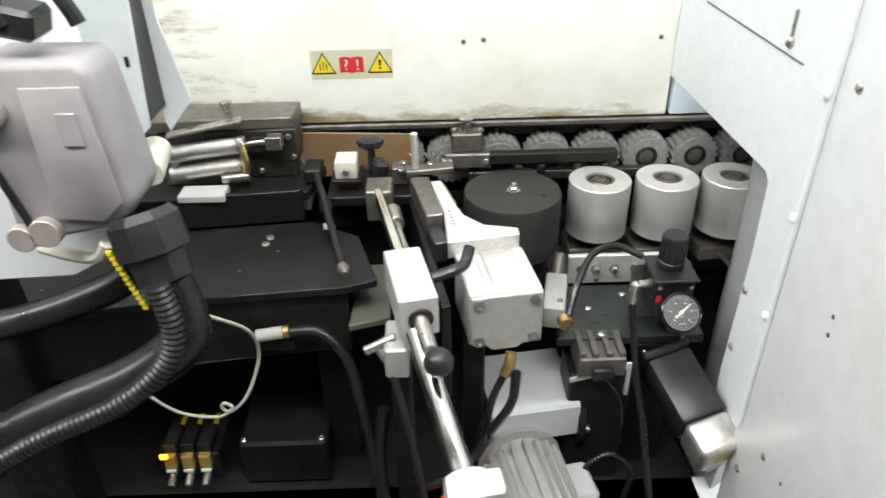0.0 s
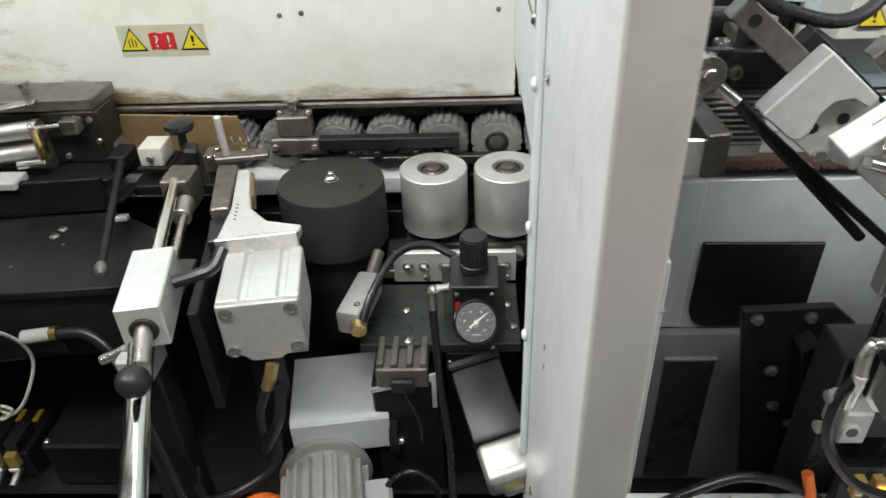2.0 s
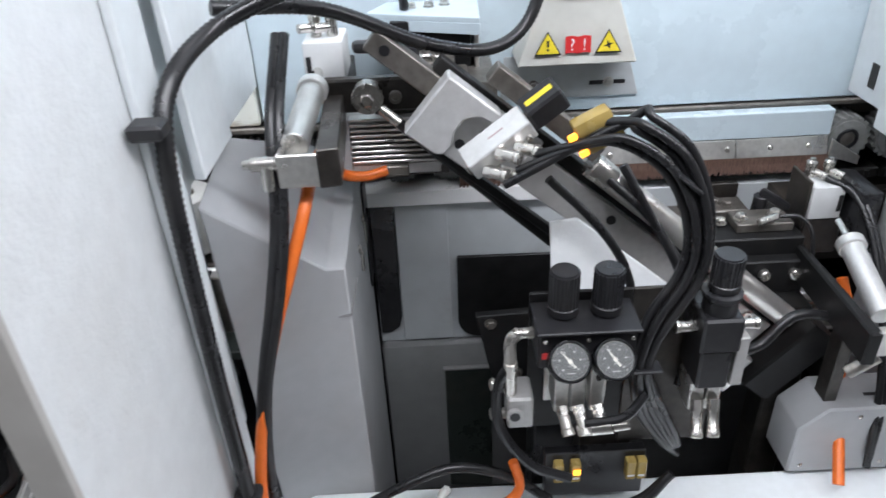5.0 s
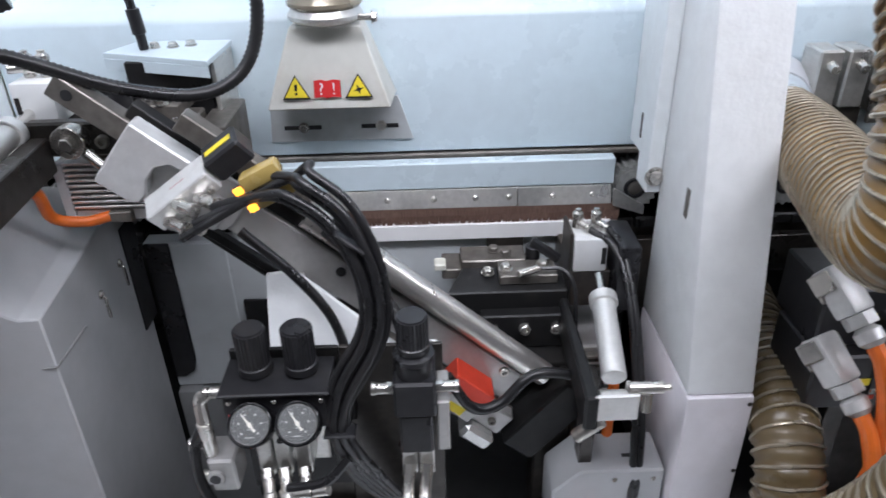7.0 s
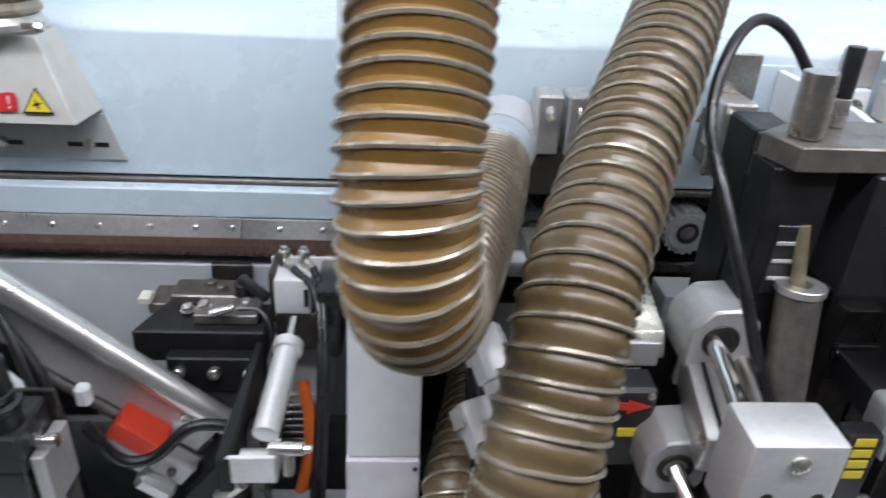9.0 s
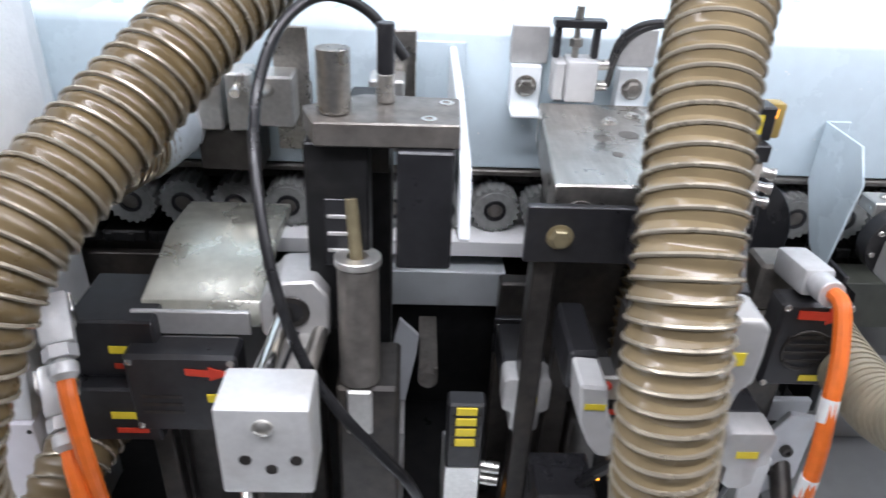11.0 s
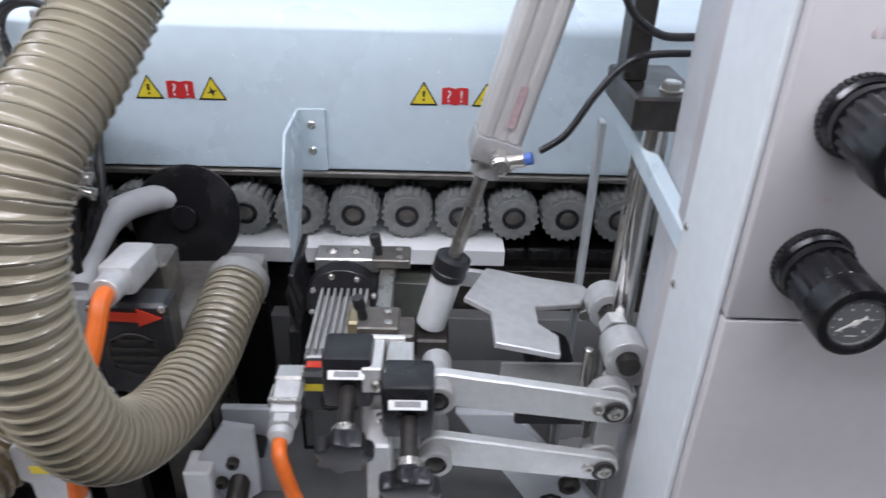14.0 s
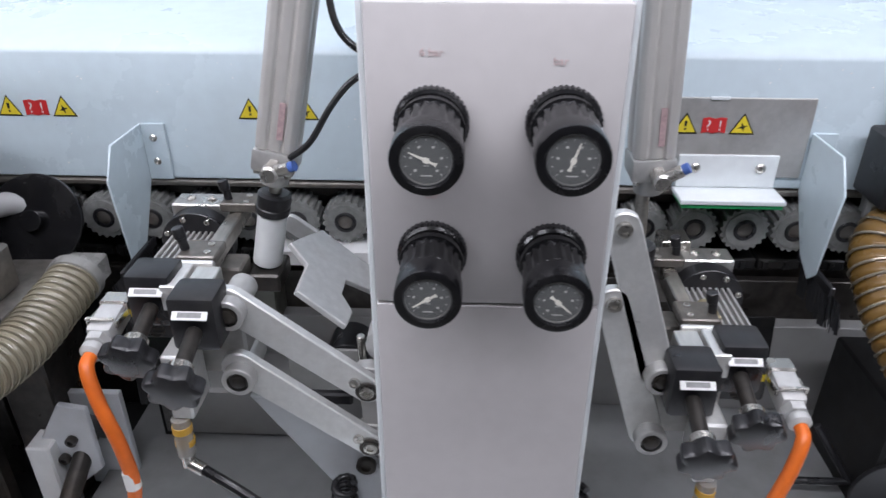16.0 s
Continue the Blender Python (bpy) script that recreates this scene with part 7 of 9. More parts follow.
# low orange cables with grey plugs
for k, (x, y, z) in enumerate(((0.992, 0.458, 0.972), (0.989, 0.444, 0.917))):
    pl = thing("cable_plug", (x, y, z - 0.03), "grey cable plug with an orange cable", "plug", "orange cable plugs")
    m, _ = basis((x - 0.012, y + 0.022, z + 0.022), (x + 0.004, y - 0.012, z - 0.008))
    part("shell", moved(join(box(-0.0115, 0.0115, -0.0105, 0.0105, -0.014, 0.026, 0.003, 2), rod((0, 0, 0.026), (0, 0, 0.036), 0.0122, 6), rod((0, 0, 0.036), (0, 0, 0.052), 0.0105, 20, 0.004)), m), CAST_ALU, pl)
    part("cable", tube([(x + 0.005, y - 0.014, z - 0.010), (x + 0.010, y - 0.024, z - 0.024), (x + 0.016, y - 0.034, z - 0.06), (x + 0.020, y - 0.036, z - 0.12), (x + 0.016, y - 0.02, z - 0.20)], 0.0065, 10), ORANGE, pl, "orange cable")
    part("clip", moved(join(box(-0.013, 0.013, -0.0125, -0.010, -0.010, 0.010, 0.001), box(-0.0145, -0.012, -0.0125, 0.008, -0.012, 0.004, 0.001), box(0.012, 0.0145, -0.0125, 0.008, -0.012, 0.004, 0.001)), m), NICKEL, pl, "steel locking clip")
    part("motor_box", box(x - 0.012, x + 0.055, y + 0.03, y + 0.10, z - 0.045, z + 0.01, 0.002), BLACK, pl, "black fan housing")
    part("tag", box(x + 0.018, x + 0.04, y + 0.0292, y + 0.0298, z - 0.02, z - 0.013, 0), LABEL_YELLOW, pl)
    part("arrow", box(x + 0.02, x + 0.045, y + 0.0292, y + 0.0298, z - 0.035, z - 0.03, 0), RED_PAINT, pl)
    part("stay", box(x + 0.032, x + 0.05, y + 0.06, y + 0.08, 0.699, z - 0.0452, 0.001), DARK_STEEL, pl)

# scraper column: dark bridge, upright rod, white side arm
sc = thing("scraper_bridge", (1.22, 0.52, 0.70), "dark steel scraper bridge with a bright upright pin", "bridge")
part("top", prism([(1.176, 0.492), (1.274, 0.494), (1.276, 0.552), (1.205, 0.556), (1.164, 0.525)], "z", 1.127, 1.1445, 0.0012), GREY_STEEL, sc)
part("leg", box(1.167, 1.212, 0.500, 0.535, 0.97, 1.1268, 0.0015), BLACK_PAINT, sc)
part("slot", box(1.180, 1.203, 0.4988, 0.4999, 1.03, 1.085, 0.0005), BLACK, sc)
for z in (1.042, 1.056, 1.070):
    part("slot_bar", box(1.182, 1.201, 0.4978, 0.4987, z, z + 0.003, 0.0003), GREY_METAL, sc)
part("pin", rod((1.188, 0.514, 1.1447), (1.188, 0.516, 1.188), 0.0115, 24), STEEL, sc)
part("box", box(1.232, 1.2715, 0.488, 0.535, 1.035, 1.1268, 0.0015), BLACK, sc)
part("socket", rod((1.222, 0.538, 1.1447), (1.222, 0.539, 1.165), 0.0065, 16), NICKEL, sc)
part("stem", rod((1.222, 0.539, 1.165), (1.222, 0.540, 1.20), 0.0062, 16), BLACK, sc)
for x, y in ((1.253, 0.505), (1.266, 0.54)):
    part("screw", socket_screw((x, y, 1.1437), (0, 0, 1), 0.0055, 0.0015), NICKEL, sc)
part("column", box(1.19, 1.225, 0.58, 0.63, 0.70, 1.127, 0.002), BLACK_PAINT, sc)
part("bridge", box(1.19, 1.225, 0.5352, 0.5798, 1.09, 1.1265, 0.001), DARK_STEEL, sc)
sa_ = thing("side_arm", (1.277, 0.60, 1.0), "white painted flat arm bolted to the beam", "arm")
part("arm", prism([(0.7275, 1.139), (0.60, 1.139), (0.47, 1.122), (0.452, 1.08), (0.47, 1.076), (0.60, 1.100), (0.7275, 1.085)], "x", 1.2745, 1.2815, 0.001), WHITE, sa_)
part("back_plate", box(1.240, 1.290, 0.7277, 0.7312, 1.022, 1.143, 0.001), COVER, sa_)
part("bolt", hex_head((1.262, 0.7277, 1.035), (0, -1, 0), 0.007, 0.005), STEEL, sa_)
for x0, y0, z0, lab in ((1.111, 0.6, 1.155, ""), (1.211, 0.6, 1.157, "")):
    tb = thing("steel_tab", (x0 + 0.01, 0.70, 1.06), "upright steel tab with fittings behind the bridge", "tab", "steel tabs")
    part("tab", box(x0, x0 + 0.032, 0.700, 0.706, 1.04, 1.158, 0.001), STEEL, tb)
    part("cylinder", box(x0 - 0.01, x0 + 0.022, 0.665, 0.699, 1.075, 1.122, 0.002), ALU, tb, "aluminium air cylinder")
    part("fitting", rod((x0 + 0.002, 0.664, 1.11), (x0 - 0.004, 0.645, 1.112), 0.005, 12), NICKEL, tb)
    part("mount", box(x0, x0 + 0.03, 0.7062, 0.7315, 1.05, 1.10, 0.001), GREY_STEEL, tb)
bx = thing("clamp_cylinder", (1.06, 0.69, 1.0), "aluminium clamp cylinders on the beam edge", "cylinder")
for x in (1.040, 1.068):
    part("body", box(x, x + 0.023, 0.685, 0.72, 1.062, 1.118, 0.002), ALU, bx)
    part("fitting", rod((x + 0.011, 0.684, 1.105), (x + 0.011, 0.674, 1.102), 0.0048, 12), NICKEL, bx)
part("foot", box(1.036, 1.095, 0.69, 0.7315, 1.02, 1.0615, 0.001), DARK_STEEL, bx)
cable("black_cable", [(1.235, 0.60, 1.16), (1.205, 0.60, 1.195), (1.172, 0.585, 1.207), (1.145, 0.562, 1.188), (1.131, 0.535, 1.147), (1.135, 0.495, 1.106), (1.148, 0.458, 1.050), (1.166, 0.440, 0.995), (1.190, 0.430, 0.955), (1.218, 0.424, 0.920), (1.246, 0.42, 0.885), (1.262, 0.43, 0.83)], 0.0043, CABLE, "thick black cable looped over the scraper unit", "cable", "", False, 12)

rc = thing("round_air_cylinder", (1.205, 0.47, 0.88), "upright grey round air cylinder with a copper rod", "cylinder")
part("barrel", rod((1.206, 0.470, 0.945), (1.204, 0.490, 1.040), 0.0155, 28), GREY_STEEL, rc)
part("rim", ring((1.204, 0.490, 1.038), (1.204, 0.4905, 1.044), 0.0175, 0.008, 28), ALU, rc)
part("rod", rod((1.204, 0.490, 1.03), (1.199, 0.502, 1.085), 0.005, 16), BRASS_DULL, rc)
part("base", box(1.188, 1.236, 0.46, 0.52, 0.70, 0.9448, 0.003), DARK_STEEL, rc)
part("fork", box(1.196, 1.216, 0.455, 0.4595, 0.90, 0.945, 0.002), ALU, rc)
cc = thing("bearing_casting", (1.155, 0.50, 0.92), "grey cast bearing block with a deep bore", "bearing")
part("casting", prism([(1.130, 0.975), (1.130, 1.005), (1.145, 1.022), (1.172, 1.024), (1.182, 1.01), (1.182, 0.975), (1.170, 0.965), (1.142, 0.965)], "y", 0.485, 0.53, 0.002), GREY_METAL, cc)
part("bore", ring((1.154, 0.485, 0.997), (1.154, 0.4832, 0.997), 0.014, 0.009, 24), DARK_STEEL, cc)
part("bore_dark", rod((1.154, 0.4849, 0.997), (1.154, 0.4842, 0.997), 0.009, 20, 0), BLACK, cc)
part("foot", box(1.14, 1.172, 0.495, 0.525, 0.70, 0.9648, 0.002), DARK_STEEL, cc)
gc = thing("slotted_air_cylinder", (1.152, 0.46, 0.93), "slotted aluminium air cylinder beside the guide rods", "cylinder")
part("barrel", turned_box((1.147, 0.455, 0.955), (0.034, 0.080, 0.034), (8, 0, -8), 0.003, 2), ALU, gc)
for dx in (-0.006, 0.006):
    part("slot", turned_box((1.147 + dx, 0.454, 0.9728), (0.003, 0.070, 0.002), (8, 0, -8), 0.0004), BLACK, gc)
part("end_cap", turned_box((1.153, 0.500, 0.962), (0.037, 0.010, 0.037), (8, 0, -8), 0.002), GREY_METAL, gc)
part("stay", box(1.142, 1.16, 0.50, 0.52, 0.70, 0.945, 0.001), DARK_STEEL, gc)
lc = thing("bearing_casting", (1.121, 0.455, 0.90), "grey cast bearing block low beside the motor", "bearing")
part("casting", prism([(1.099, 0.900), (1.099, 0.925), (1.112, 0.940), (1.135, 0.942), (1.145, 0.93), (1.145, 0.900), (1.133, 0.890), (1.109, 0.890)], "y", 0.440, 0.482, 0.002), GREY_METAL, lc)
part("bore", ring((1.121, 0.440, 0.917), (1.121, 0.4382, 0.917), 0.0135, 0.009, 24), DARK_STEEL, lc)
part("rod", rod((1.121, 0.441, 0.917), (1.136, 0.38, 0.888), 0.0065, 18), CHROME, lc)
part("foot", box(1.108, 1.137, 0.452, 0.476, 0.70, 0.8898, 0.002), DARK_STEEL, lc)
wbk = thing("clamping_block", (1.155, 0.40, 0.93), "white aluminium clamping block with a domed screw", "block")
part("block", box(1.125, 1.184, 0.367, 0.408, 0.935, 1.007, 0.0025, 2), ALU_WHITE, wbk)
part("screw", dome_screw((1.155, 0.367, 0.9935), (0, -1, 0), 0.0065), NICKEL, wbk)
part("rod", rod((1.143, 0.4082, 0.985), (1.150, 0.486, 0.997), 0.007, 20), CHROME, wbk)
part("rod", rod((1.168, 0.4082, 0.970), (1.176, 0.50, 0.98), 0.006, 20), STEEL, wbk)
for x, z in ((1.142, 0.966), (1.158, 0.958), (1.174, 0.966)):
    part("hole", rod((x, 0.3668, z), (x, 0.3662, z), 0.004, 14, 0), DARK_STEEL, wbk)
part("stay", box(1.14, 1.17, 0.40, 0.43, 0.70, 0.9348, 0.001), DARK_STEEL, wbk)

bm1 = thing("buffing_motor", (1.07, 0.55, 0.70), "black buffing motor under a dusty bright chute", "motor")
part("fan_cover", box(1.025, 1.112, 0.472, 0.50, 0.885, 0.962, 0.003), BLACK, bm1)
part("arrow", prism([(1.072, 0.945), (1.09, 0.9435), (1.09, 0.940), (1.108, 0.947), (1.09, 0.953), (1.09, 0.950), (1.072, 0.951)], "y", 0.4708, 0.4716, 0), RED_PAINT, bm1, "red direction arrow")
part("tag", box(1.086, 1.104, 0.4708, 0.4716, 0.918, 0.926, 0), LABEL_YELLOW, bm1, "yellow label")
for x in (1.03, 1.107):
    for z in (0.892, 0.956):
        part("screw", dome_screw((x, 0.472, z), (0, -1, 0), 0.003), NICKEL, bm1)
for z in (0.905, 0.913, 0.921):
    part("vent", box(1.035, 1.066, 0.4712, 0.4718, z, z + 0.003, 0), DARK_STEEL, bm1)
part("body", box(1.028, 1.109, 0.5003, 0.60, 0.888, 0.958, 0.003), GREY_METAL, bm1)
part("chute", prism([(0.505, 0.966), (0.515, 0.985), (0.60, 1.005), (0.66, 1.0), (0.66, 0.990), (0.60, 0.992), (0.52, 0.972), (0.515, 0.966)], "x", 1.03, 1.125, 0.001), CHUTE_STEEL, bm1, "bright dusty chute")
part("chute_front", box(1.026, 1.118, 0.500, 0.5045, 0.962, 0.984, 0.001), GREY_METAL, bm1)
part("stand", box(1.04, 1.10, 0.53, 0.58, 0.70, 0.8875, 0.002), DARK_STEEL, bm1)

structure("inner_wall_3", box(1.20, 1.345, 0.693, 0.7345, 0.862, 0.906, 0.001), INNER_WHITE)
structure("inner_wall_3b", box(0.945, 1.62, 0.7150, 0.7290, 0.701, 0.861, 0.001), BLACK_PAINT)
sp = thing("grey_lever", (1.25, 0.60, 0.80), "grey painted flat lever with a round pivot", "lever")
part("plate", prism([(1.228, 0.885), (1.233, 0.905), (1.252, 0.885), (1.250, 0.862), (1.240, 0.80), (1.220, 0.805)], "y", 0.606, 0.612, 0.001), COVER_GREY, sp)
part("rail", box(1.226, 1.240, 0.56, 0.612, 0.70, 0.7998, 0.001), GREY_METAL, sp)
part("pivot", rod((1.262, 0.61, 0.842), (1.262, 0.59, 0.842), 0.010, 20), GREY_STEEL, sp)
part("pivot_arm", box(1.2525, 1.272, 0.60, 0.69, 0.835, 0.85, 0.001), GREY_STEEL, sp)
vt = thing("valve_stack", (1.29, 0.46, 0.80), "black valve stack with four yellow tags", "valve")
part("body", box(1.276, 1.307, 0.452, 0.470, 0.835, 0.908, 0.002), BLACK, vt)
for k in range(4):
    part("tag", box(1.283, 1.300, 0.4502, 0.4518, 0.8975 - k * 0.0115, 0.9055 - k * 0.0115, 0.0004), LABEL_YELLOW, vt, "yellow tag")
    part("tag_gap", box(1.280, 1.303, 0.4506, 0.4519, 0.8955 - k * 0.0115, 0.8970 - k * 0.0115, 0), DARK_STEEL, vt)
part("lower", box(1.275, 1.308, 0.455, 0.50, 0.775, 0.8345, 0.002), ALU, vt)
for z in (0.81, 0.825):
    part("fitting", rod((1.308, 0.465, z), (1.325, 0.462, z), 0.0055, 12), NICKEL, vt)
part("foot", box(1.275, 1.308, 0.46, 0.50, 0.699, 0.7748, 0.002), DARK_STEEL, vt)
vt.location += Vector((0, 0.026, 0.005))


def end_servo(x, y, z, label):
    """A small servo standing on its bracket: black body behind a cast cap with a yellow label."""
    th = thing("servo_motor", (x, y, 0.70), label, "motor", "small servo motors")
    part("body", box(x - 0.019, x + 0.019, y + 0.003, y + 0.06, z + 0.004, z + 0.036, 0.002), BLACK, th, "black body")
    part("flange", box(x - 0.021, x + 0.021, y + 0.0602, y + 0.067, z, z + 0.040, 0.001), BLACK, th)
    c = part("end_cap", prism([(x - 0.0205, z + 0.004), (x - 0.0205, z + 0.034), (x - 0.017, z + 0.038), (x + 0.017, z + 0.038), (x + 0.0205, z + 0.034), (x + 0.0205, z + 0.004), (x + 0.013, z), (x + 0.013, z - 0.018), (x + 0.006, z - 0.024), (x - 0.006, z - 0.024), (x - 0.013, z - 0.018), (x - 0.013, z)], "y", y - 0.024, y + 0.0027, 0.0025, 2), GREY_METAL, th, "cast aluminium cap")
    part("label", box(x - 0.009, x + 0.009, y - 0.0246, y - 0.0241, z + 0.012, z + 0.019, 0), LABEL_YELLOW, c, "yellow label")
    part("lead", tube([(x, y - 0.012, z - 0.022), (x - 0.004, y - 0.008, z - 0.06), (x - 0.008, y, z - 0.12), (x - 0.006, y + 0.01, 0.70)], 0.004, 8), CABLE, th)
    for u in (-1, 1):
        part("screw", socket_screw((x + u * 0.018, y + 0.0602, z + 0.033), (0, -1, 0), 0.0024), NICKEL, th)
    part("bracket", box(x - 0.018, x + 0.018, y + 0.0672, y + 0.085, 0.699, z + 0.075, 0.002), DARK_STEEL, th)
    return th


end_servo(1.344, 0.525, 0.8825, "small servo motor with a cast cap in front of the bridge")
end_servo(1.515, 0.470, 0.878, "small servo motor with a cast cap beside the orange cable")

# milling block with servo
mb = thing("milling_block", (1.42, 0.60, 0.70), "ground steel milling block with drilled top and guide bores", "block")
part("plate", prism([(1.345, 0.505), (1.488, 0.507), (1.488, 0.69), (1.360, 0.69)], "z", 1.062, 1.0985, 0.0015), STEEL, mb)
part("front_strip", box(1.4715, 1.490, 0.498, 0.5045, 1.055, 1.0985, 0.001), ALU, mb)
for x in (1.365, 1.418, 1.458):
    part("bore", ring((x, 0.5048, 1.074), (x, 0.5025, 1.074), 0.013, 0.0095, 24), DARK_STEEL, mb)
    part("guide_pin", rod((x, 0.5046, 1.074), (x, 0.497, 1.074), 0.009, 20), STEEL, mb)
for x, y, r in ((1.40, 0.60, 0.007), (1.425, 0.61, 0.009), (1.44, 0.585, 0.0055), (1.405, 0.565, 0.005), (1.435, 0.55, 0.007), (1.45, 0.63, 0.006)):
    part("hole", rod((x, y, 1.0983), (x, y, 1.0989), r, 18, 0), GREY_STEEL, mb)
for x, y in ((1.415, 0.64), (1.44, 0.655)):
    part("screw", hex_head((x, y, 1.0985), (0, 0, 1), 0.006, 0.004), NICKEL, mb)
part("stud", rod((1.442, 0.60, 1.0986), (1.442, 0.60, 1.113), 0.0045, 14), GREY_STEEL, mb)
part("column", box(1.37, 1.47, 0.60, 0.68, 0.699, 1.0618, 0.002), DARK_STEEL, mb)
for x in (1.349, 1.453):
    tb = part("lug", box(x - 0.0145, x + 0.0145, 0.714, 0.7305, 1.082, 1.126, 0.001), WHITE, mb, "white lug")
    part("foot", box(x - 0.0145, x + 0.0145, 0.6905, 0.7138, 1.082, 1.0855, 0.0008), WHITE, tb)
    part("bolt", hex_head((x, 0.714, 1.107), (0, -1, 0), 0.0085, 0.007), STEEL, tb, "large hexagon bolt")
    part("backing", box(x - 0.016, x + 0.02, 0.7225, 0.7310, 1.1265, 1.162, 0.001), GREY_METAL, tb)
bpz = thing("black_cross_plate", (1.405, 0.49, 0.70), "black cross plate with two hexagon bolts", "plate")
part("plate", box(1.325, 1.476, 0.490, 0.4965, 1.042, 1.088, 0.001), BLACK, bpz)
for x in (1.350, 1.456):
    part("bolt", hex_head((x, 0.490, 1.064), (0, -1, 0), 0.008, 0.006), BRASS_DULL, bpz, "gold passivated bolt")
for x in (1.402, 1.442):
    part("strut", box(x - 0.003, x + 0.003, 0.4382, 0.4898, 1.05, 1.084, 0.001), BLACK, bpz)
part("clamp", box(1.405, 1.423, 0.478, 0.494, 1.0885, 1.108, 0.001), DARK_STEEL, bpz)
part("leg", box(1.335, 1.352, 0.497, 0.52, 0.699, 1.0418, 0.001), DARK_STEEL, bpz)
sv = thing("servo_motor", (1.41, 0.42, 1.0), "large servo motor with black body and cast end cap", "motor", "servo motors")
part("flange", box(1.397, 1.447, 0.430, 0.438, 1.038, 1.088, 0.002), BLACK, sv)
part("body", box(1.399, 1.445, 0.3885, 0.4298, 1.040, 1.086, 0.003, 2), BLACK, sv, "black body")
for x in (1.4465, 1.3975):
    for y in (0.399, 0.412):
        part("side_fin", box(x - 0.002, x + 0.002, y, y + 0.006, 1.046, 1.080, 0.001), GREY_METAL, sv)
MS = pose(1.423, 0.3878, 1.063, 0, 0, 0)
cp = part("end_cap", moved(prism([(-0.0225, -0.022), (-0.0235, -0.002), (-0.0225, 0.017), (-0.0165, 0.0235), (0.0165, 0.0235), (0.0225, 0.017), (0.0235, -0.002), (0.0225, -0.022), (0.0155, -0.030), (0.0135, -0.045), (0.007, -0.049), (-0.007, -0.049), (-0.0125, -0.045), (-0.0145, -0.030)], "y", -0.029, 0.0, 0.0035, 3), MS), GREY_METAL, sv, "cast aluminium end cap")
part("label", moved(box(-0.006, 0.012, -0.0296, -0.0291, -0.008, 0.001, 0), MS), LABEL_YELLOW, cp, "yellow label")
for x in (1.4005, 1.4435):
    part("screw", socket_screw((x, 0.430, 1.0845), (0, -1, 0), 0.0034), NICKEL, sv)
part("coupling", rod((1.422, 0.438, 1.066), (1.422, 0.4898, 1.066), 0.011, 20), GREY_METAL, sv)
part("lead", tube([(1.418, 0.365, 1.023), (1.418, 0.375, 0.985), (1.409, 0.41, 0.93), (1.392, 0.448, 0.865), (1.375, 0.48, 0.79), (1.36, 0.52, 0.705)], 0.005, 8), CABLE, sv)
sl = thing("slide_block", (1.42, 0.46, 0.85), "aluminium slide block with a swing clamp", "slide")
part("block", box(1.408, 1.445, 0.43, 0.485, 1.005, 1.026, 0.0015), ALU, sl)
part("lower", box(1.381, 1.431, 0.4795, 0.507, 0.918, 0.943, 0.002), ALU, sl)
part("neck", box(1.409, 1.429, 0.4815, 0.503, 0.9432, 1.0048, 0.001), DARK_STEEL, sl)
part("clamp", prism([(1.444, 0.995), (1.446, 1.062), (1.451, 1.068), (1.460, 1.066), (1.459, 0.990), (1.450, 0.985)], "y", 0.44, 0.452, 0.002), ALU, sl)
for z in (1.005, 1.045):
    part("clamp_screw", socket_screw((1.4525, 0.44, z), (0, -1, 0), 0.0042), NICKEL, sl)
part("bolt", hex_head((1.432, 0.445, 1.026), (0, 0, 1), 0.006, 0.006), NICKEL, sl)
part("red_cap", dome_screw((1.402, 0.4795, 0.9340), (0, -1, 0), 0.005), RED_PAINT, sl)
part("motor", prism([(1.383, 0.9175), (1.429, 0.9175), (1.429, 0.898), (1.420, 0.876), (1.398, 0.876), (1.383, 0.898)], "y", 0.4845, 0.53, 0.002), BLACK, sl, "black drive motor")
for x in (1.3865, 1.4255):
    part("motor_screw", socket_screw((x, 0.4845, 0.9125), (0, -1, 0), 0.003), NICKEL, sl)
part("name_plate", box(1.415, 1.424, 0.4838, 0.4844, 0.8775, 0.881, 0), LABEL_YELLOW, sl)
part("red_strip", box(1.390, 1.423, 0.4834, 0.4844, 0.8995, 0.9045, 0), RED_PAINT, sl)
part("stand", box(1.386, 1.414, 0.502, 0.528, 0.7005, 0.8758, 0.002), DARK_STEEL, sl)
s2 = thing("servo_drive", (1.372, 0.48, 0.90), "grey servo drive with a yellow label below another", "motor")
part("cap", prism([(1.361, 0.990), (1.381, 0.988), (1.385, 0.956), (1.392, 0.949), (1.394, 0.926), (1.390, 0.922), (1.382, 0.923), (1.374, 0.934), (1.364, 0.957)], "y", 0.4138, 0.448, 0.002), GREY_PLASTIC, s2)
part("label", turned_box((1.3735, 0.4134, 0.9715), (0.015, 0.0006, 0.005), (0, 2, 0), 0), LABEL_YELLOW, s2, "yellow label")
part("body", box(1.360, 1.382, 0.4482, 0.515, 0.956, 0.992, 0.003), BLACK, s2)
part("bracket", box(1.362, 1.3805, 0.505, 0.515, 0.7005, 0.9558, 0.001), DARK_STEEL, s2)
ck = thing("sensor_block", (1.315, 0.59, 0.70), "black sensor block with a lit amber lamp", "sensor", "sensor blocks")
part("body", box(1.300, 1.330, 0.575, 0.61, 0.7005, 0.717, 0.002), BLACK, ck)
part("lamp", box(1.306, 1.317, 0.5735, 0.5748, 0.706, 0.712, 0), LAMP_AMBER, ck, "lit amber lamp")
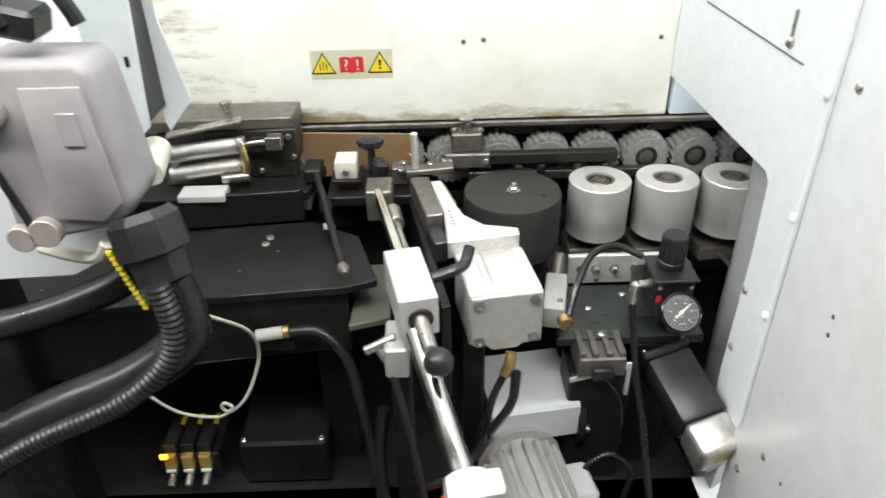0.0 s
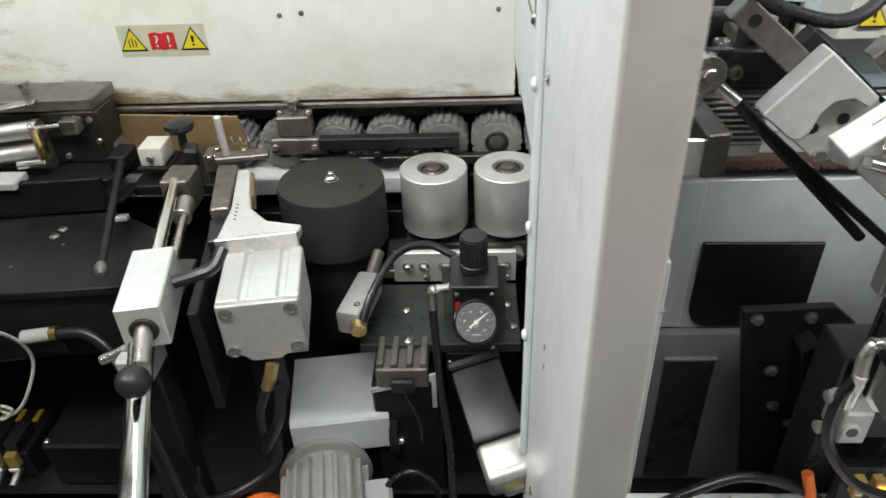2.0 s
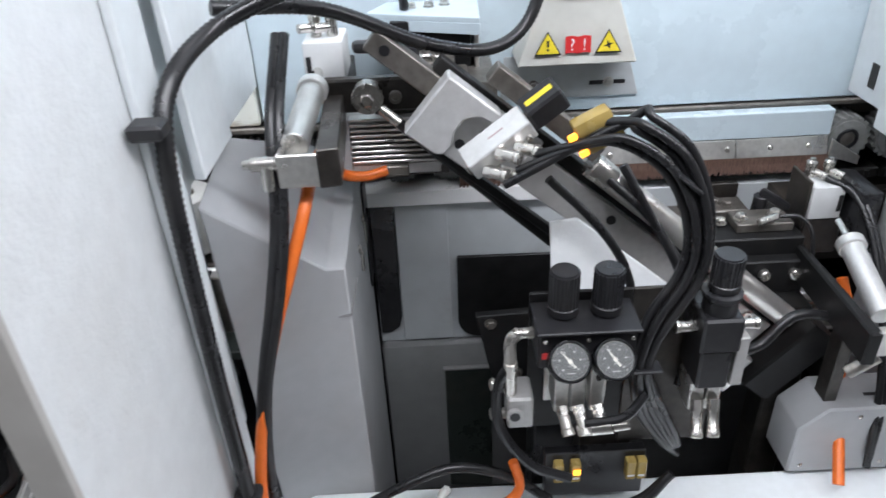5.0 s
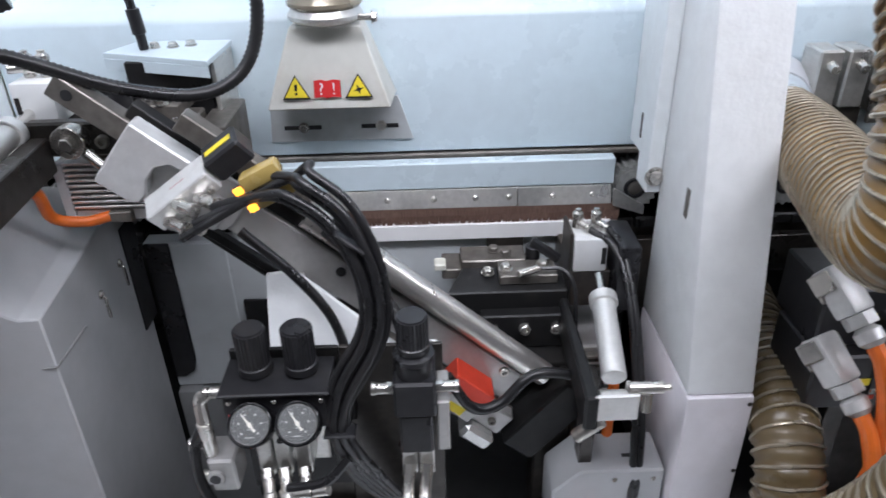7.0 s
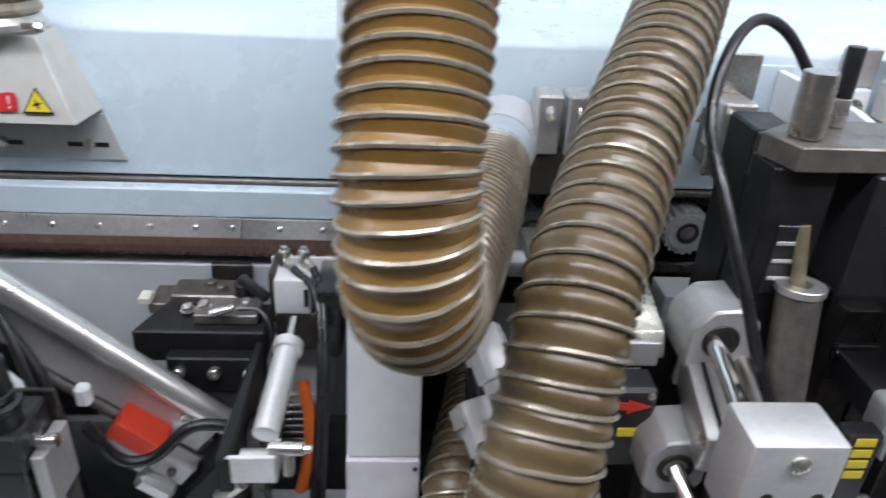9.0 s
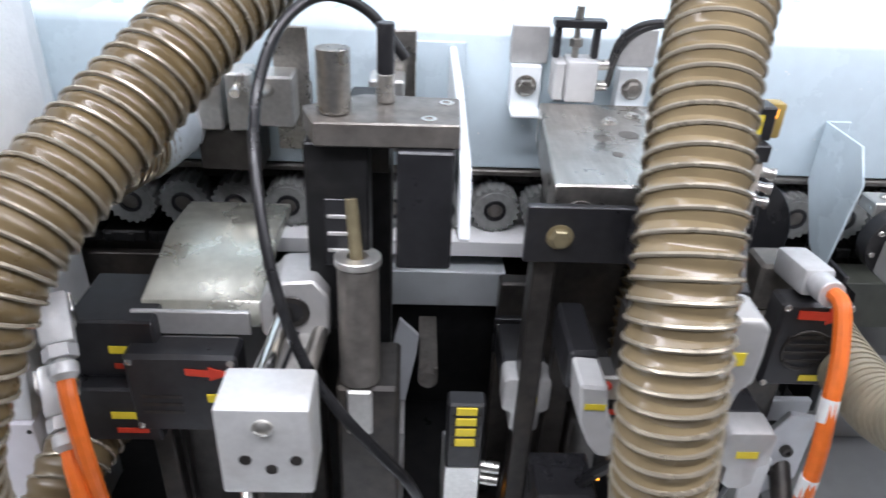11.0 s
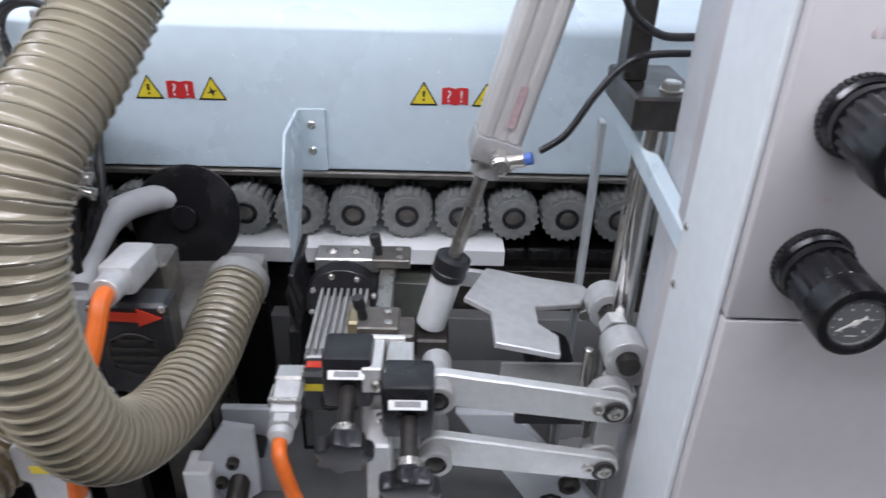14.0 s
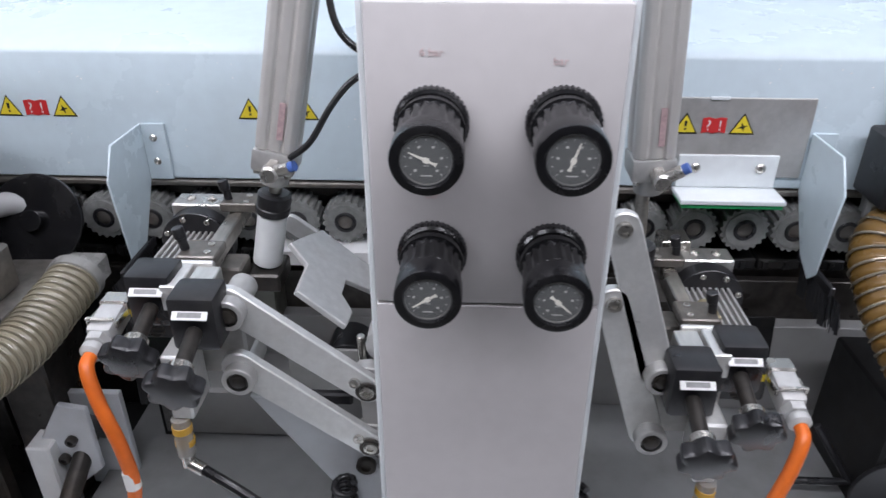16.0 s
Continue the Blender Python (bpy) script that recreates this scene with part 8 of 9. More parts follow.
ck = thing("sensor_block", (1.447, 0.57, 0.70), "tall black sensor block with two lit amber lamps", "sensor", "sensor blocks")
part("body", box(1.435, 1.459, 0.5622, 0.58, 0.7005, 0.772, 0.002), BLACK, ck)
for x, z in ((1.4515, 0.760), (1.4415, 0.740)):
    part("lamp", box(x - 0.0028, x + 0.0028, 0.5608, 0.562, z - 0.0045, z + 0.0045, 0), LAMP_AMBER, ck, "lit amber lamp")
pu = thing("air_pump_cylinder", (1.405, 0.70, 1.08), "white air cylinder with a black yoke on top", "cylinder")
part("body", box(1.383, 1.412, 0.690, 0.722, 1.0988, 1.138, 0.003, 2), GREY_PLASTIC, pu)
part("side_body", box(1.372, 1.3828, 0.694, 0.720, 1.0988, 1.136, 0.002), GREY_PLASTIC, pu)
part("yoke", join(box(1.368, 1.416, 0.698, 0.714, 1.166, 1.173, 0.001), box(1.370, 1.376, 0.701, 0.711, 1.138, 1.166, 0.001), box(1.406, 1.412, 0.701, 0.711, 1.138, 1.166, 0.001)), BLACK, pu, "black yoke")
part("stem", join(rod((1.391, 0.706, 1.138), (1.391, 0.706, 1.168), 0.003, 12), rod((1.391, 0.706, 1.148), (1.391, 0.706, 1.156), 0.006, 6), rod((1.391, 0.706, 1.173), (1.391, 0.706, 1.185), 0.004, 12)), STEEL, pu)
for z in (1.112, 1.132):
    part("elbow", rod((1.412, 0.704, z), (1.424, 0.70, z + 0.002), 0.0052, 12), NICKEL, pu)
for k in (0, 1):
    cable("air_line", [(1.424, 0.70, 1.114 + 0.02 * k), (1.428, 0.69, 1.15 + 0.01 * k), (1.445, 0.68, 1.172 + 0.004 * k), (1.475, 0.67, 1.178), (1.505, 0.655, 1.165), (1.525, 0.63, 1.13), (1.532, 0.60, 1.08), (1.528 + 0.006 * k, 0.575, 1.04), (1.512, 0.55, 0.995 + 0.004 * k), (1.475, 0.53, 0.985 + 0.004 * k), (1.44, 0.515, 1.0)], 0.0032, CABLE, "black air line looped in a wide arc", "hose", "thin air lines", False, 10)
cable("grey_cable", [(1.413, 0.50, 1.108), (1.412, 0.52, 1.13), (1.425, 0.56, 1.14), (1.455, 0.57, 1.132), (1.48, 0.565, 1.10), (1.492, 0.555, 1.06), (1.498, 0.54, 1.0), (1.50, 0.52, 0.93), (1.505, 0.51, 0.85)], 0.0034, GREY_CABLE, "light grey sensor cable arching over the block", "cable", "", False, 10)
sk = thing("proximity_sensor", (1.413, 0.50, 1.088), "black sensor stem with a copper tip", "sensor")
part("stem", rod((1.413, 0.492, 1.108), (1.412, 0.513, 1.128), 0.0045, 14), BLACK, sk)
part("ring", rod((1.413, 0.486, 1.1085), (1.413, 0.4925, 1.1085), 0.005, 14), BRASS, sk)
so = thing("solenoid_valve", (1.507, 0.585, 0.95), "beige solenoid valve with black coils and amber plug", "valve")
part("body", box(1.492, 1.522, 0.560, 0.59, 1.050, 1.098, 0.0015), BEIGE, so)
part("print", box(1.503, 1.506, 0.5592, 0.5598, 1.064, 1.084, 0), LABEL_RED, so)
part("cap", box(1.490, 1.524, 0.558, 0.605, 1.0982, 1.112, 0.001), BLACK, so)
for k in (0, 1):
    c = part("coil", box(1.494 + 0.010 * k, 1.514 + 0.012 * k, 0.568 + 0.0225 * (1 - k), 0.5895 + 0.0225 * (1 - k), 1.1122, 1.140, 0.0015), BLACK, so, "black coil")
    part("tag", box(1.498 + 0.010 * k, 1.506 + 0.010 * k, 0.5672 + 0.0225 * (1 - k), 0.5678 + 0.0225 * (1 - k), 1.118, 1.134, 0), LABEL_YELLOW, c, "yellow tag")
part("plug", box(1.526, 1.542, 0.585, 0.60, 1.108, 1.138, 0.003, 2), AMBER, so, "amber plug")
part("lamp", box(1.5275, 1.5345, 0.583, 0.5848, 1.126, 1.134, 0.001), LAMP_AMBER, so, "lit amber lamp")
for k in range(3):
    fitting((1.522, 0.572, 1.06 + 0.013 * k), (1.538, 0.568, 1.058 + 0.013 * k), 0.0055, NICKEL, so)
    part("line", tube([(1.50 + 0.012 * k, 0.56, 1.05), (1.499 + 0.012 * k, 0.553, 1.03), (1.498 + 0.011 * k, 0.55, 1.0), (1.50 + 0.01 * k, 0.545, 0.93), (1.505 + 0.008 * k, 0.53, 0.80)], 0.0034, 8), GREY_CABLE if k == 1 else CABLE, so)
part("post", box(1.495, 1.52, 0.5902, 0.62, 0.699, 1.06, 0.001), DARK_STEEL, so)
lm = thing("valve_island", (1.49, 0.45, 0.70), "small valve row with lit amber lamps", "valve")
part("base", box(1.465, 1.49, 0.44, 0.46, 0.70, 0.80, 0.002), BLACK, lm)
for z in (0.79, 0.775):
    part("lamp", box(1.472, 1.478, 0.4385, 0.4398, z, z + 0.008, 0.001), LAMP_AMBER, lm, "lit amber lamp")
vi3 = thing("valve_island", (1.375, 0.45, 0.70), "black valve row with yellow tags beside the hose", "valve")
part("base", box(1.35, 1.40, 0.44, 0.49, 0.70, 0.85, 0.002), BLACK, vi3)
for k in range(3):
    part("tag", box(1.36, 1.372, 0.4392, 0.4398, 0.838 - k * 0.012, 0.843 - k * 0.012, 0), LABEL_YELLOW, vi3)
    part("fitting", rod((1.385, 0.44, 0.838 - 0.018 * k), (1.40, 0.43, 0.837 - 0.018 * k), 0.005, 12), NICKEL, vi3)

cable("black_cable", [(1.508, 0.53, 1.04), (1.501, 0.50, 1.011), (1.495, 0.48, 0.990), (1.480, 0.455, 0.961), (1.460, 0.437, 0.929), (1.429, 0.425, 0.890), (1.396, 0.425, 0.850), (1.371, 0.43, 0.80), (1.36, 0.445, 0.75)], 0.0036, CABLE, "black cable hanging across the rising suction hose", "cable", "", False, 10)

# first milling motor with suction port, arm and black guard disc
gd = thing("copying_disc", (1.555, 0.69, 0.95), "thin black copying disc under the beam", "disc")
tip = Vector((1.570, 0.660, 0.992))
nrm = Vector((0.05, -0.90, 0.43)).normalized()
part("disc", rod(tuple(tip), tuple(tip + nrm * 0.005), 0.049, 48, 0.001), GAUGE_BLACK, gd)
part("hub", rod(tuple(tip + nrm * 0.005), tuple(tip + nrm * 0.014), 0.011, 20), GAUGE_BLACK, gd)
part("stay", box(1.558, 1.580, 0.662, 0.731, 0.974, 0.988, 0.001), DARK_STEEL, gd)
wa = thing("curved_arm", (1.55, 0.62, 0.94), "grey cast curved arm with a clamp screw", "arm")
part("arm", tube([(1.520, 0.545, 0.985), (1.516, 0.58, 1.000), (1.521, 0.625, 1.012), (1.540, 0.66, 1.010), (1.556, 0.672, 1.004)], 0.0125, 12), HOOD_GREY, wa)
part("clamp", box(1.552, 1.572, 0.668, 0.689, 0.992, 1.018, 0.002), HOOD_GREY, wa)
part("knob", join(rod((1.560, 0.68, 1.018), (1.560, 0.68, 1.030), 0.0085, 18), hex_head((1.560, 0.68, 1.03), (0, 0, 1), 0.0045, 0.004)), DARK_STEEL, wa)
part("bolt", hex_head((1.563, 0.668, 1.004), (0, -1, 0), 0.006, 0.005), BRASS_DULL, wa)
part("foot", box(1.508, 1.532, 0.535, 0.56, 0.95, 0.985, 0.002), HOOD_GREY, wa)
m4 = thing("milling_motor", (1.58, 0.56, 0.70), "grey milling motor with a black fan cover and red arrow", "motor")
part("fan_cover", box(1.542, 1.602, 0.505, 0.53, 0.915, 1.000, 0.003), BLACK, m4)
part("arrow", prism([(1.556, 0.986), (1.580, 0.985), (1.580, 0.981), (1.598, 0.989), (1.580, 0.997), (1.580, 0.993), (1.556, 0.994)], "y", 0.5038, 0.5046, 0), RED_PAINT, m4, "red direction arrow")
part("fan_ring", ring((1.572, 0.5049, 0.954), (1.572, 0.5036, 0.954), 0.021, 0.018, 28), DARK_STEEL, m4)
for k in range(4):
    part("fan_bar", box(1.554, 1.590, 0.5036, 0.5046, 0.942 + k * 0.008, 0.945 + k * 0.008, 0), DARK_STEEL, m4)
part("tag", box(1.575, 1.592, 0.5038, 0.5046, 0.922, 0.928, 0), LABEL_YELLOW, m4)
for x, z in ((1.546, 0.996), (1.598, 0.996), (1.546, 0.919), (1.598, 0.919)):
    part("screw", dome_screw((x, 0.505, z), (0, -1, 0), 0.003), NICKEL, m4)
part("body", box(1.545, 1.600, 0.5303, 0.645, 0.908, 0.958, 0.004, 2), GREY_STEEL, m4)
part("port_collar", ring((1.6220, 0.610, 0.9480), (1.6220, 0.622, 0.9500), 0.0275, 0.0240, 32), CLEAR_GREY, m4, "clear plastic port collar")
part("port_hood", box(1.6005, 1.6420, 0.6225, 0.65, 0.9360, 0.9620, 0.002), CLEAR_GREY, m4, "dusty clear plastic port hood")
part("stand", box(1.55, 1.60, 0.56, 0.64, 0.70, 0.9075, 0.002), DARK_STEEL, m4)
part("bracket", prism([(1.585, 0.80), (1.612, 0.845), (1.640, 0.84), (1.640, 0.76), (1.61, 0.735)], "y", 0.545, 0.552, 0.001), COVER_GREY, m4)
for x, z in ((1.618, 0.80), (1.605, 0.775)):
    part("bolt", socket_screw((x, 0.545, z), (0, -1, 0), 0.006), DARK_STEEL, m4)
pl4 = thing("cable_plug", (1.575, 0.505, 0.985), "light grey cable plug with an orange cable", "plug", "orange cable plugs")
part("shell", moved(join(box(-0.013, 0.013, -0.012, 0.012, -0.03, 0.02, 0.004, 2), rod((0, 0, 0.02), (0, 0, 0.04), 0.011, 12)), pose(1.567, 0.530, 1.014, 83, 0, 0)), CAST_ALU, pl4)
part("socket", box(1.545, 1.585, 0.555, 0.59, 0.9585, 1.005, 0.003), GREY_STEEL, pl4)
part("cable", tube([(1.568, 0.494, 1.019), (1.569, 0.480, 1.018), (1.568, 0.468, 1.004), (1.564, 0.452, 0.982), (1.558, 0.437, 0.955), (1.554, 0.422, 0.91), (1.551, 0.418, 0.84), (1.548, 0.43, 0.70)], 0.0065, 10, 10), ORANGE, pl4, "orange cable")
for p, q in (((1.5588, 0.4395, 0.960), (1.5564, 0.4325, 0.942)), ((1.5532, 0.4205, 0.898), (1.5524, 0.4190, 0.878))):
    part("marker", rod(p, q, 0.0070, 14), LABEL_WHITE, pl4, "white marker sleeve")
sf = thing("roller_shaft", (1.62, 0.55, 0.70), "black shaft with bearing ring low on the frame", "shaft")
part("shaft", rod((1.615, 0.50, 0.735), (1.625, 0.58, 0.80), 0.010, 18), DARK_STEEL, sf)
part("ring", rod((1.622, 0.565, 0.788), (1.625, 0.58, 0.80), 0.018, 24), BLACK, sf)
part("block", box(1.575, 1.60, 0.53, 0.56, 0.70, 0.80, 0.002), WHITE_PLASTIC, sf)
part("plate", box(1.60, 1.655, 0.582, 0.59, 0.70, 0.83, 0.001), COVER_GREY, sf)

# ---- corner rounding station ----
structure("inner_wall_4", box(1.622, 3.2, 0.7150, 0.7340, 0.721, 0.845, 0.001), INNER_GREY)
structure("inner_step_4", box(1.662, 1.93, 0.640, 0.7148, 0.721, 0.79, 0.004), INNER_GREY)
gb4 = thing("green_limit_switch", (1.72, 0.72, 0.80), "green plastic switch cover on a grey base", "switch")
part("cover", box(1.690, 1.762, 0.700, 0.7148, 0.816, 0.832, 0.002), GREEN, gb4)
part("base", box(1.690, 1.762, 0.700, 0.7148, 0.803, 0.8155, 0.001), GREY_PLASTIC, gb4)
pg = single("panel_guide", box(1.695, 1.80, 0.690, 0.734, 0.846, 0.905, 0.001), GREY_GREEN, "dull green guide plate below the board", "plate")
bd = single("black_end_plate", prism([(0.60, 0.80), (0.70, 0.79), (0.70, 0.90), (0.66, 0.925), (0.61, 0.90)], "x", 1.665, 1.675, 0.001), BLACK_PAINT, "black rounded end plate beside the flap", "plate")
st_ = single("end_plate_stay", box(1.662, 1.676, 0.64, 0.70, 0.7, 0.80, 0.001), BLACK_PAINT, "black stay under the end plate", "stay")


def flap(x, label):
    f = thing("guard_flap", (x, 0.69, 0.96), label, "flap", "pale blue guard flaps")
    part("flange", box(x, x + 0.026, 0.7285, 0.7315, 1.012, 1.076, 0.001), COVER, f)
    part("flap", prism([(0.7283, 1.076), (0.7283, 1.012), (0.690, 0.955), (0.664, 0.940), (0.652, 0.952), (0.640, 1.045), (0.66, 1.076)], "x", x - 0.0015, x + 0.001, 0.0004), COVER, f)
    for z in (1.060, 1.0335):
        part("bolt", dome_screw((x + 0.012, 0.7285, z), (0, -1, 0), 0.0042), NICKEL, f)
    bm = bmesh.new()
    for k in range(120):
        y = 0.60 + 0.09 * (k / 120)
        w = 0.001
        z0 = 0.905 + 0.02 * rng.random()
        vs = [bm.verts.new(c) for c in ((x + 0.002, y - w, 0.95), (x + 0.002, y + w, 0.95), (x + 0.008 + rng.uniform(-0.004, 0.004), y + w, z0), (x + 0.008, y - w, z0))]
        bm.faces.new(vs)
    tagged(part("brush", bm, BLACK, f, "black brush hairs"), kind="stuff")
    part("brush_bar", box(x + 0.001, x + 0.006, 0.62, 0.70, 0.945, 0.956, 0.001), BLACK, f)
    return f


flap(1.666, "pale blue bent guard flap with a black brush")
flap(2.372, "pale blue bent guard flap with a black brush")

# control cabinet with four gauges
cab = thing("gauge_cabinet", (2.03, 0.45, 0.60), "warm grey sheet cabinet with four pressure regulators", "cabinet")
part("upper_front", box(1.9605, 2.1025, 0.398, 0.50, 1.0715, 1.256, 0.002, 2), CABINET_PAINT, cab)
part("lower_front", box(1.9605, 2.1025, 0.398, 0.50, 0.60, 1.0700, 0.002, 2), CABINET_PAINT, cab)
part("back_frame", box(1.966, 2.098, 0.5002, 0.55, 0.60, 1.6, 0.002), COVER_GREY, cab)
part("side_frame", box(1.956, 1.9600, 0.405, 0.475, 0.60, 1.60, 0.001), WHITE, cab)
part("side_frame", box(2.103, 2.107, 0.405, 0.475, 0.60, 1.60, 0.001), WHITE, cab)
for z in (1.093, 1.050):
    part("screw", dome_screw((1.956, 0.468, z), (-1, 0, 0), 0.003), NICKEL, cab)


def wall_regulator(x, z, needle, label):
    r = thing("panel_regulator", (x, 0.395, z - 0.02), label, "regulator", "cabinet pressure regulators")
    part("collar", lathe((x, 0.3978, z + 0.0035), (x, 0.34, z + 0.002), [(0, 0.015), (0, 0.0205), (0.006, 0.0205), (0.008, 0.019), (0.008, 0)], 32), GAUGE_BLACK, r)
    bm = bmesh.new()
    for k in range(40):
        a = 2 * math.pi * k / 40
        bm = join(bm, moved(box(0.0200, 0.0212, -0.0008, 0.0008, 0.001, 0.006, 0), Matrix.Translation((x, 0.398, z + 0.0035)) @ Matrix.Rotation(radians(90), 4, "X") @ Matrix.Rotation(a, 4, "Z")))
    part("teeth", bm, BLACK, r)
    part("barrel", fluted_knob((x, 0.3898, z + 0.003), (x, 0.362, z + 0.001), 0.0182, 20), GAUGE_BLACK, r, "ribbed black barrel")
    gauge(r, (x, 0.346, z), 0.0192, (0, -1, 0.0), needle, dial=0.70)
    return r


wall_regulator(1.997, 1.188, 155, "black panel regulator with a round pressure gauge")
wall_regulator(2.070, 1.189, 72, "black panel regulator with a round pressure gauge")
wall_regulator(1.997, 1.106, 212, "black panel regulator with a round pressure gauge")
wall_regulator(2.069, 1.106, -42, "black panel regulator with a round pressure gauge")
for x, z, s in ((1.997, 1.228, "6 bar"), (2.066, 1.224, "bar"), (1.997, 1.145, "bar")):
    cu = bpy.data.curves.new("note", "FONT")
    cu.body, cu.size, cu.align_x, cu.extrude = s, 0.0062, "CENTER", 0.0
    tmp = new("tmp", cu)
    me = bpy.data.meshes.new_from_object(tmp.evaluated_get(bpy.context.evaluated_depsgraph_get()))
    bpy.data.objects.remove(tmp)
    b = bmesh.new()
    b.from_mesh(me)
    moved(b, pose(x, 0.3976, z, 90, 0, 0))
    single("pencil_note", b, PEN_RED, "faded red handwritten pressure note", "note", "handwritten notes")

# frame left of the cabinet: rods, rails, upright
fr = thing("slide_column", (1.965, 0.58, 0.70), "slide column with two polished rods and pale rails", "column")
part("rod", rod((1.958, 0.565, 0.70), (1.958, 0.565, 1.125), 0.0095, 20), CHROME, fr)
part("rod", rod((1.966, 0.615, 0.70), (1.966, 0.615, 1.125), 0.008, 20), STEEL, fr)
part("rail", box(1.936, 1.941, 0.640, 0.655, 0.72, 1.10, 0.001), INNER_WHITE, fr)
part("head", box(1.935, 1.985, 0.55, 0.64, 1.1252, 1.15, 0.002), DARK_STEEL, fr)
part("cross_rail", turned_box((1.956, 0.545, 1.095), (0.012, 0.14, 0.016), (18, 0, 8), 0.001), COVER, fr)
part("upright", box(1.935, 1.952, 0.590, 0.615, 1.1502, 1.42, 0.001), DARK_STEEL, fr)
part("bolt", hex_head((1.965, 0.57, 1.15), (0, 0, 1), 0.007, 0.007), NICKEL, fr)
part("foot", box(1.94, 1.985, 0.53, 0.66, 0.699, 0.7202, 0.001), GREY_METAL, fr)
part("brace", prism([(1.818, 0.884), (1.868, 0.884), (1.978, 0.746), (1.978, 0.72), (1.926, 0.72)], "y", 0.522, 0.532, 0.0015), COVER_GREY, fr, "pale slanting brace plate")
part("brace_bolt", socket_screw((1.924, 0.522, 0.803), (0, -1, 0), 0.010, 0.006), DARK_STEEL, fr)
single("disc_cap", rod((1.945, 0.575, 0.721), (1.945, 0.575, 0.790), 0.018, 24), GREY_PLASTIC, "grey round cap lying by the column", "cap")


RAM = Vector((1.889, 0.588, 1.272))


def air_ram(pivot, lean, label, s=0.0172):
    """A long profile air cylinder hung from its trunnion, with its end cap and fitting; lean is its tilt in degrees."""
    a = thing("profile_air_cylinder", tuple(pivot), label, "cylinder", "profile air cylinders")
    m = Matrix.Translation(pivot)
    g = s * 0.30
    prof = [(-s, -s * 0.75), (-s * 0.75, -s), (-s * 0.45, -s), (-s * 0.40, -s * 0.88), (-s * 0.28, -s * 0.86), (-s * 0.22, -s * 0.96), (s * 0.22, -s * 0.96), (s * 0.28, -s * 0.86), (s * 0.40, -s * 0.88), (s * 0.45, -s), (s * 0.75, -s), (s, -s * 0.75), (s, -g), (s * 0.88, -g * 0.8), (s * 0.88, g * 0.8), (s, g), (s, s), (-s, s), (-s, g), (-s * 0.88, g * 0.8), (-s * 0.88, -g * 0.8), (-s, -g)]
    part("profile", moved(prism(prof, "z", -0.1695, 0.26, 0.0006), m), ALU_SMOOTH, a)
    part("end_cap", moved(join(box(-s * 1.08, s * 1.08, -s * 1.08, s * 1.08, -0.190, -0.1697, 0.003, 2), rod((0, 0, -0.205), (0, 0, -0.190), 0.0125, 24)), m), GREY_METAL, a, "grey cast end cap")
    for u in (-1, 1):
        part("cap_screw", moved(socket_screw((u * s * 0.78, -s * 0.78, -0.190), (0, 0, -1), 0.003, 0.003), m), NICKEL, a)
    part("print", moved(box(0.001, 0.006, -s - 0.0002, -s + 0.001, -0.158, -0.126, 0), m), FADED_RED, a)
    part("trunnion", moved(box(-s * 1.5, s * 1.5, s, s + 0.03, -0.016, 0.016, 0.002), m), GREY_METAL, a)
    part("fitting", moved(join(rod((0.002, -s * 1.08, -0.181), (0.002, -s - 0.016, -0.182), 0.0068, 6), rod((0.002, -s - 0.010, -0.182), (0.002, -s - 0.022, -0.182), 0.0075, 18, 0.002), rod((0.004, -s - 0.014, -0.181), (0.018, -s - 0.018, -0.172), 0.0052, 14)), m), NICKEL, a, "banjo fitting")
    part("sleeve", moved(rod((0.018, -s - 0.018, -0.172), (0.0225, -s - 0.0193, -0.169), 0.0046, 12), m), BLUE, a, "blue release sleeve")
    a.rotation_euler = (0, radians(lean), 0)
    return a


def damper_rod(foot, lean, label):
    """The bright piston rod with its black cap and white damper, standing on its foot."""
    p = thing("piston_rod", tuple(foot), label, "rod", "piston rods")
    m = Matrix.Translation(foot)
    part("damper", moved(rod((0, 0, -0.006), (0, 0, 0.048), 0.0135, 28, 0.002), m), WHITE_PLASTIC, p, "white plastic damper")
    part("damper_cap", moved(lathe((0, 0, 0.0482), (0, 0, 1), [(0, 0.0150), (0.006, 0.0155), (0.007, 0.0146), (0.013, 0.0155), (0.019, 0.0152), (0.021, 0.012), (0.021, 0)], 28), m), BLACK, p, "black ribbed cap")
    part("rod", moved(rod((0, 0, 0.069), (0, 0, 0.195), 0.0058, 18), m), STEEL, p, "bright steel rod")
    p.rotation_euler = (0, radians(lean), 0)
    return p


ram_left = air_ram(RAM, 14, "long clear anodised profile air cylinder leaning over the unit")
ram_right = air_ram(Vector((2.162, 0.588, 1.274)), -3.2, "long clear anodised profile air cylinder beside the cabinet")
piston = damper_rod(Vector((1.797, 0.594, 0.929)), 14, "bright piston rod with a white damper, under the leaning cylinder")
damper_rod(Vector((2.178, 0.594, 0.946)), -3.2, "bright piston rod with a white damper, beside the cabinet")
cable("air_line", [(1.872, 0.552, 1.108), (1.890, 0.552, 1.122), (1.908, 0.556, 1.150), (1.926, 0.560, 1.170), (1.945, 0.562, 1.177), (1.985, 0.565, 1.178)], 0.0027, CABLE, "black air line from the profile cylinder", "hose", "thin air lines")
cable("air_line", [(1.91, 0.56, 1.26), (1.918, 0.55, 1.215), (1.94, 0.545, 1.195), (1.97, 0.55, 1.192)], 0.0028, CABLE, "black air line behind the cabinet edge", "hose", "thin air lines")

HEAD = Vector((1.736, 0.474, 0.963))


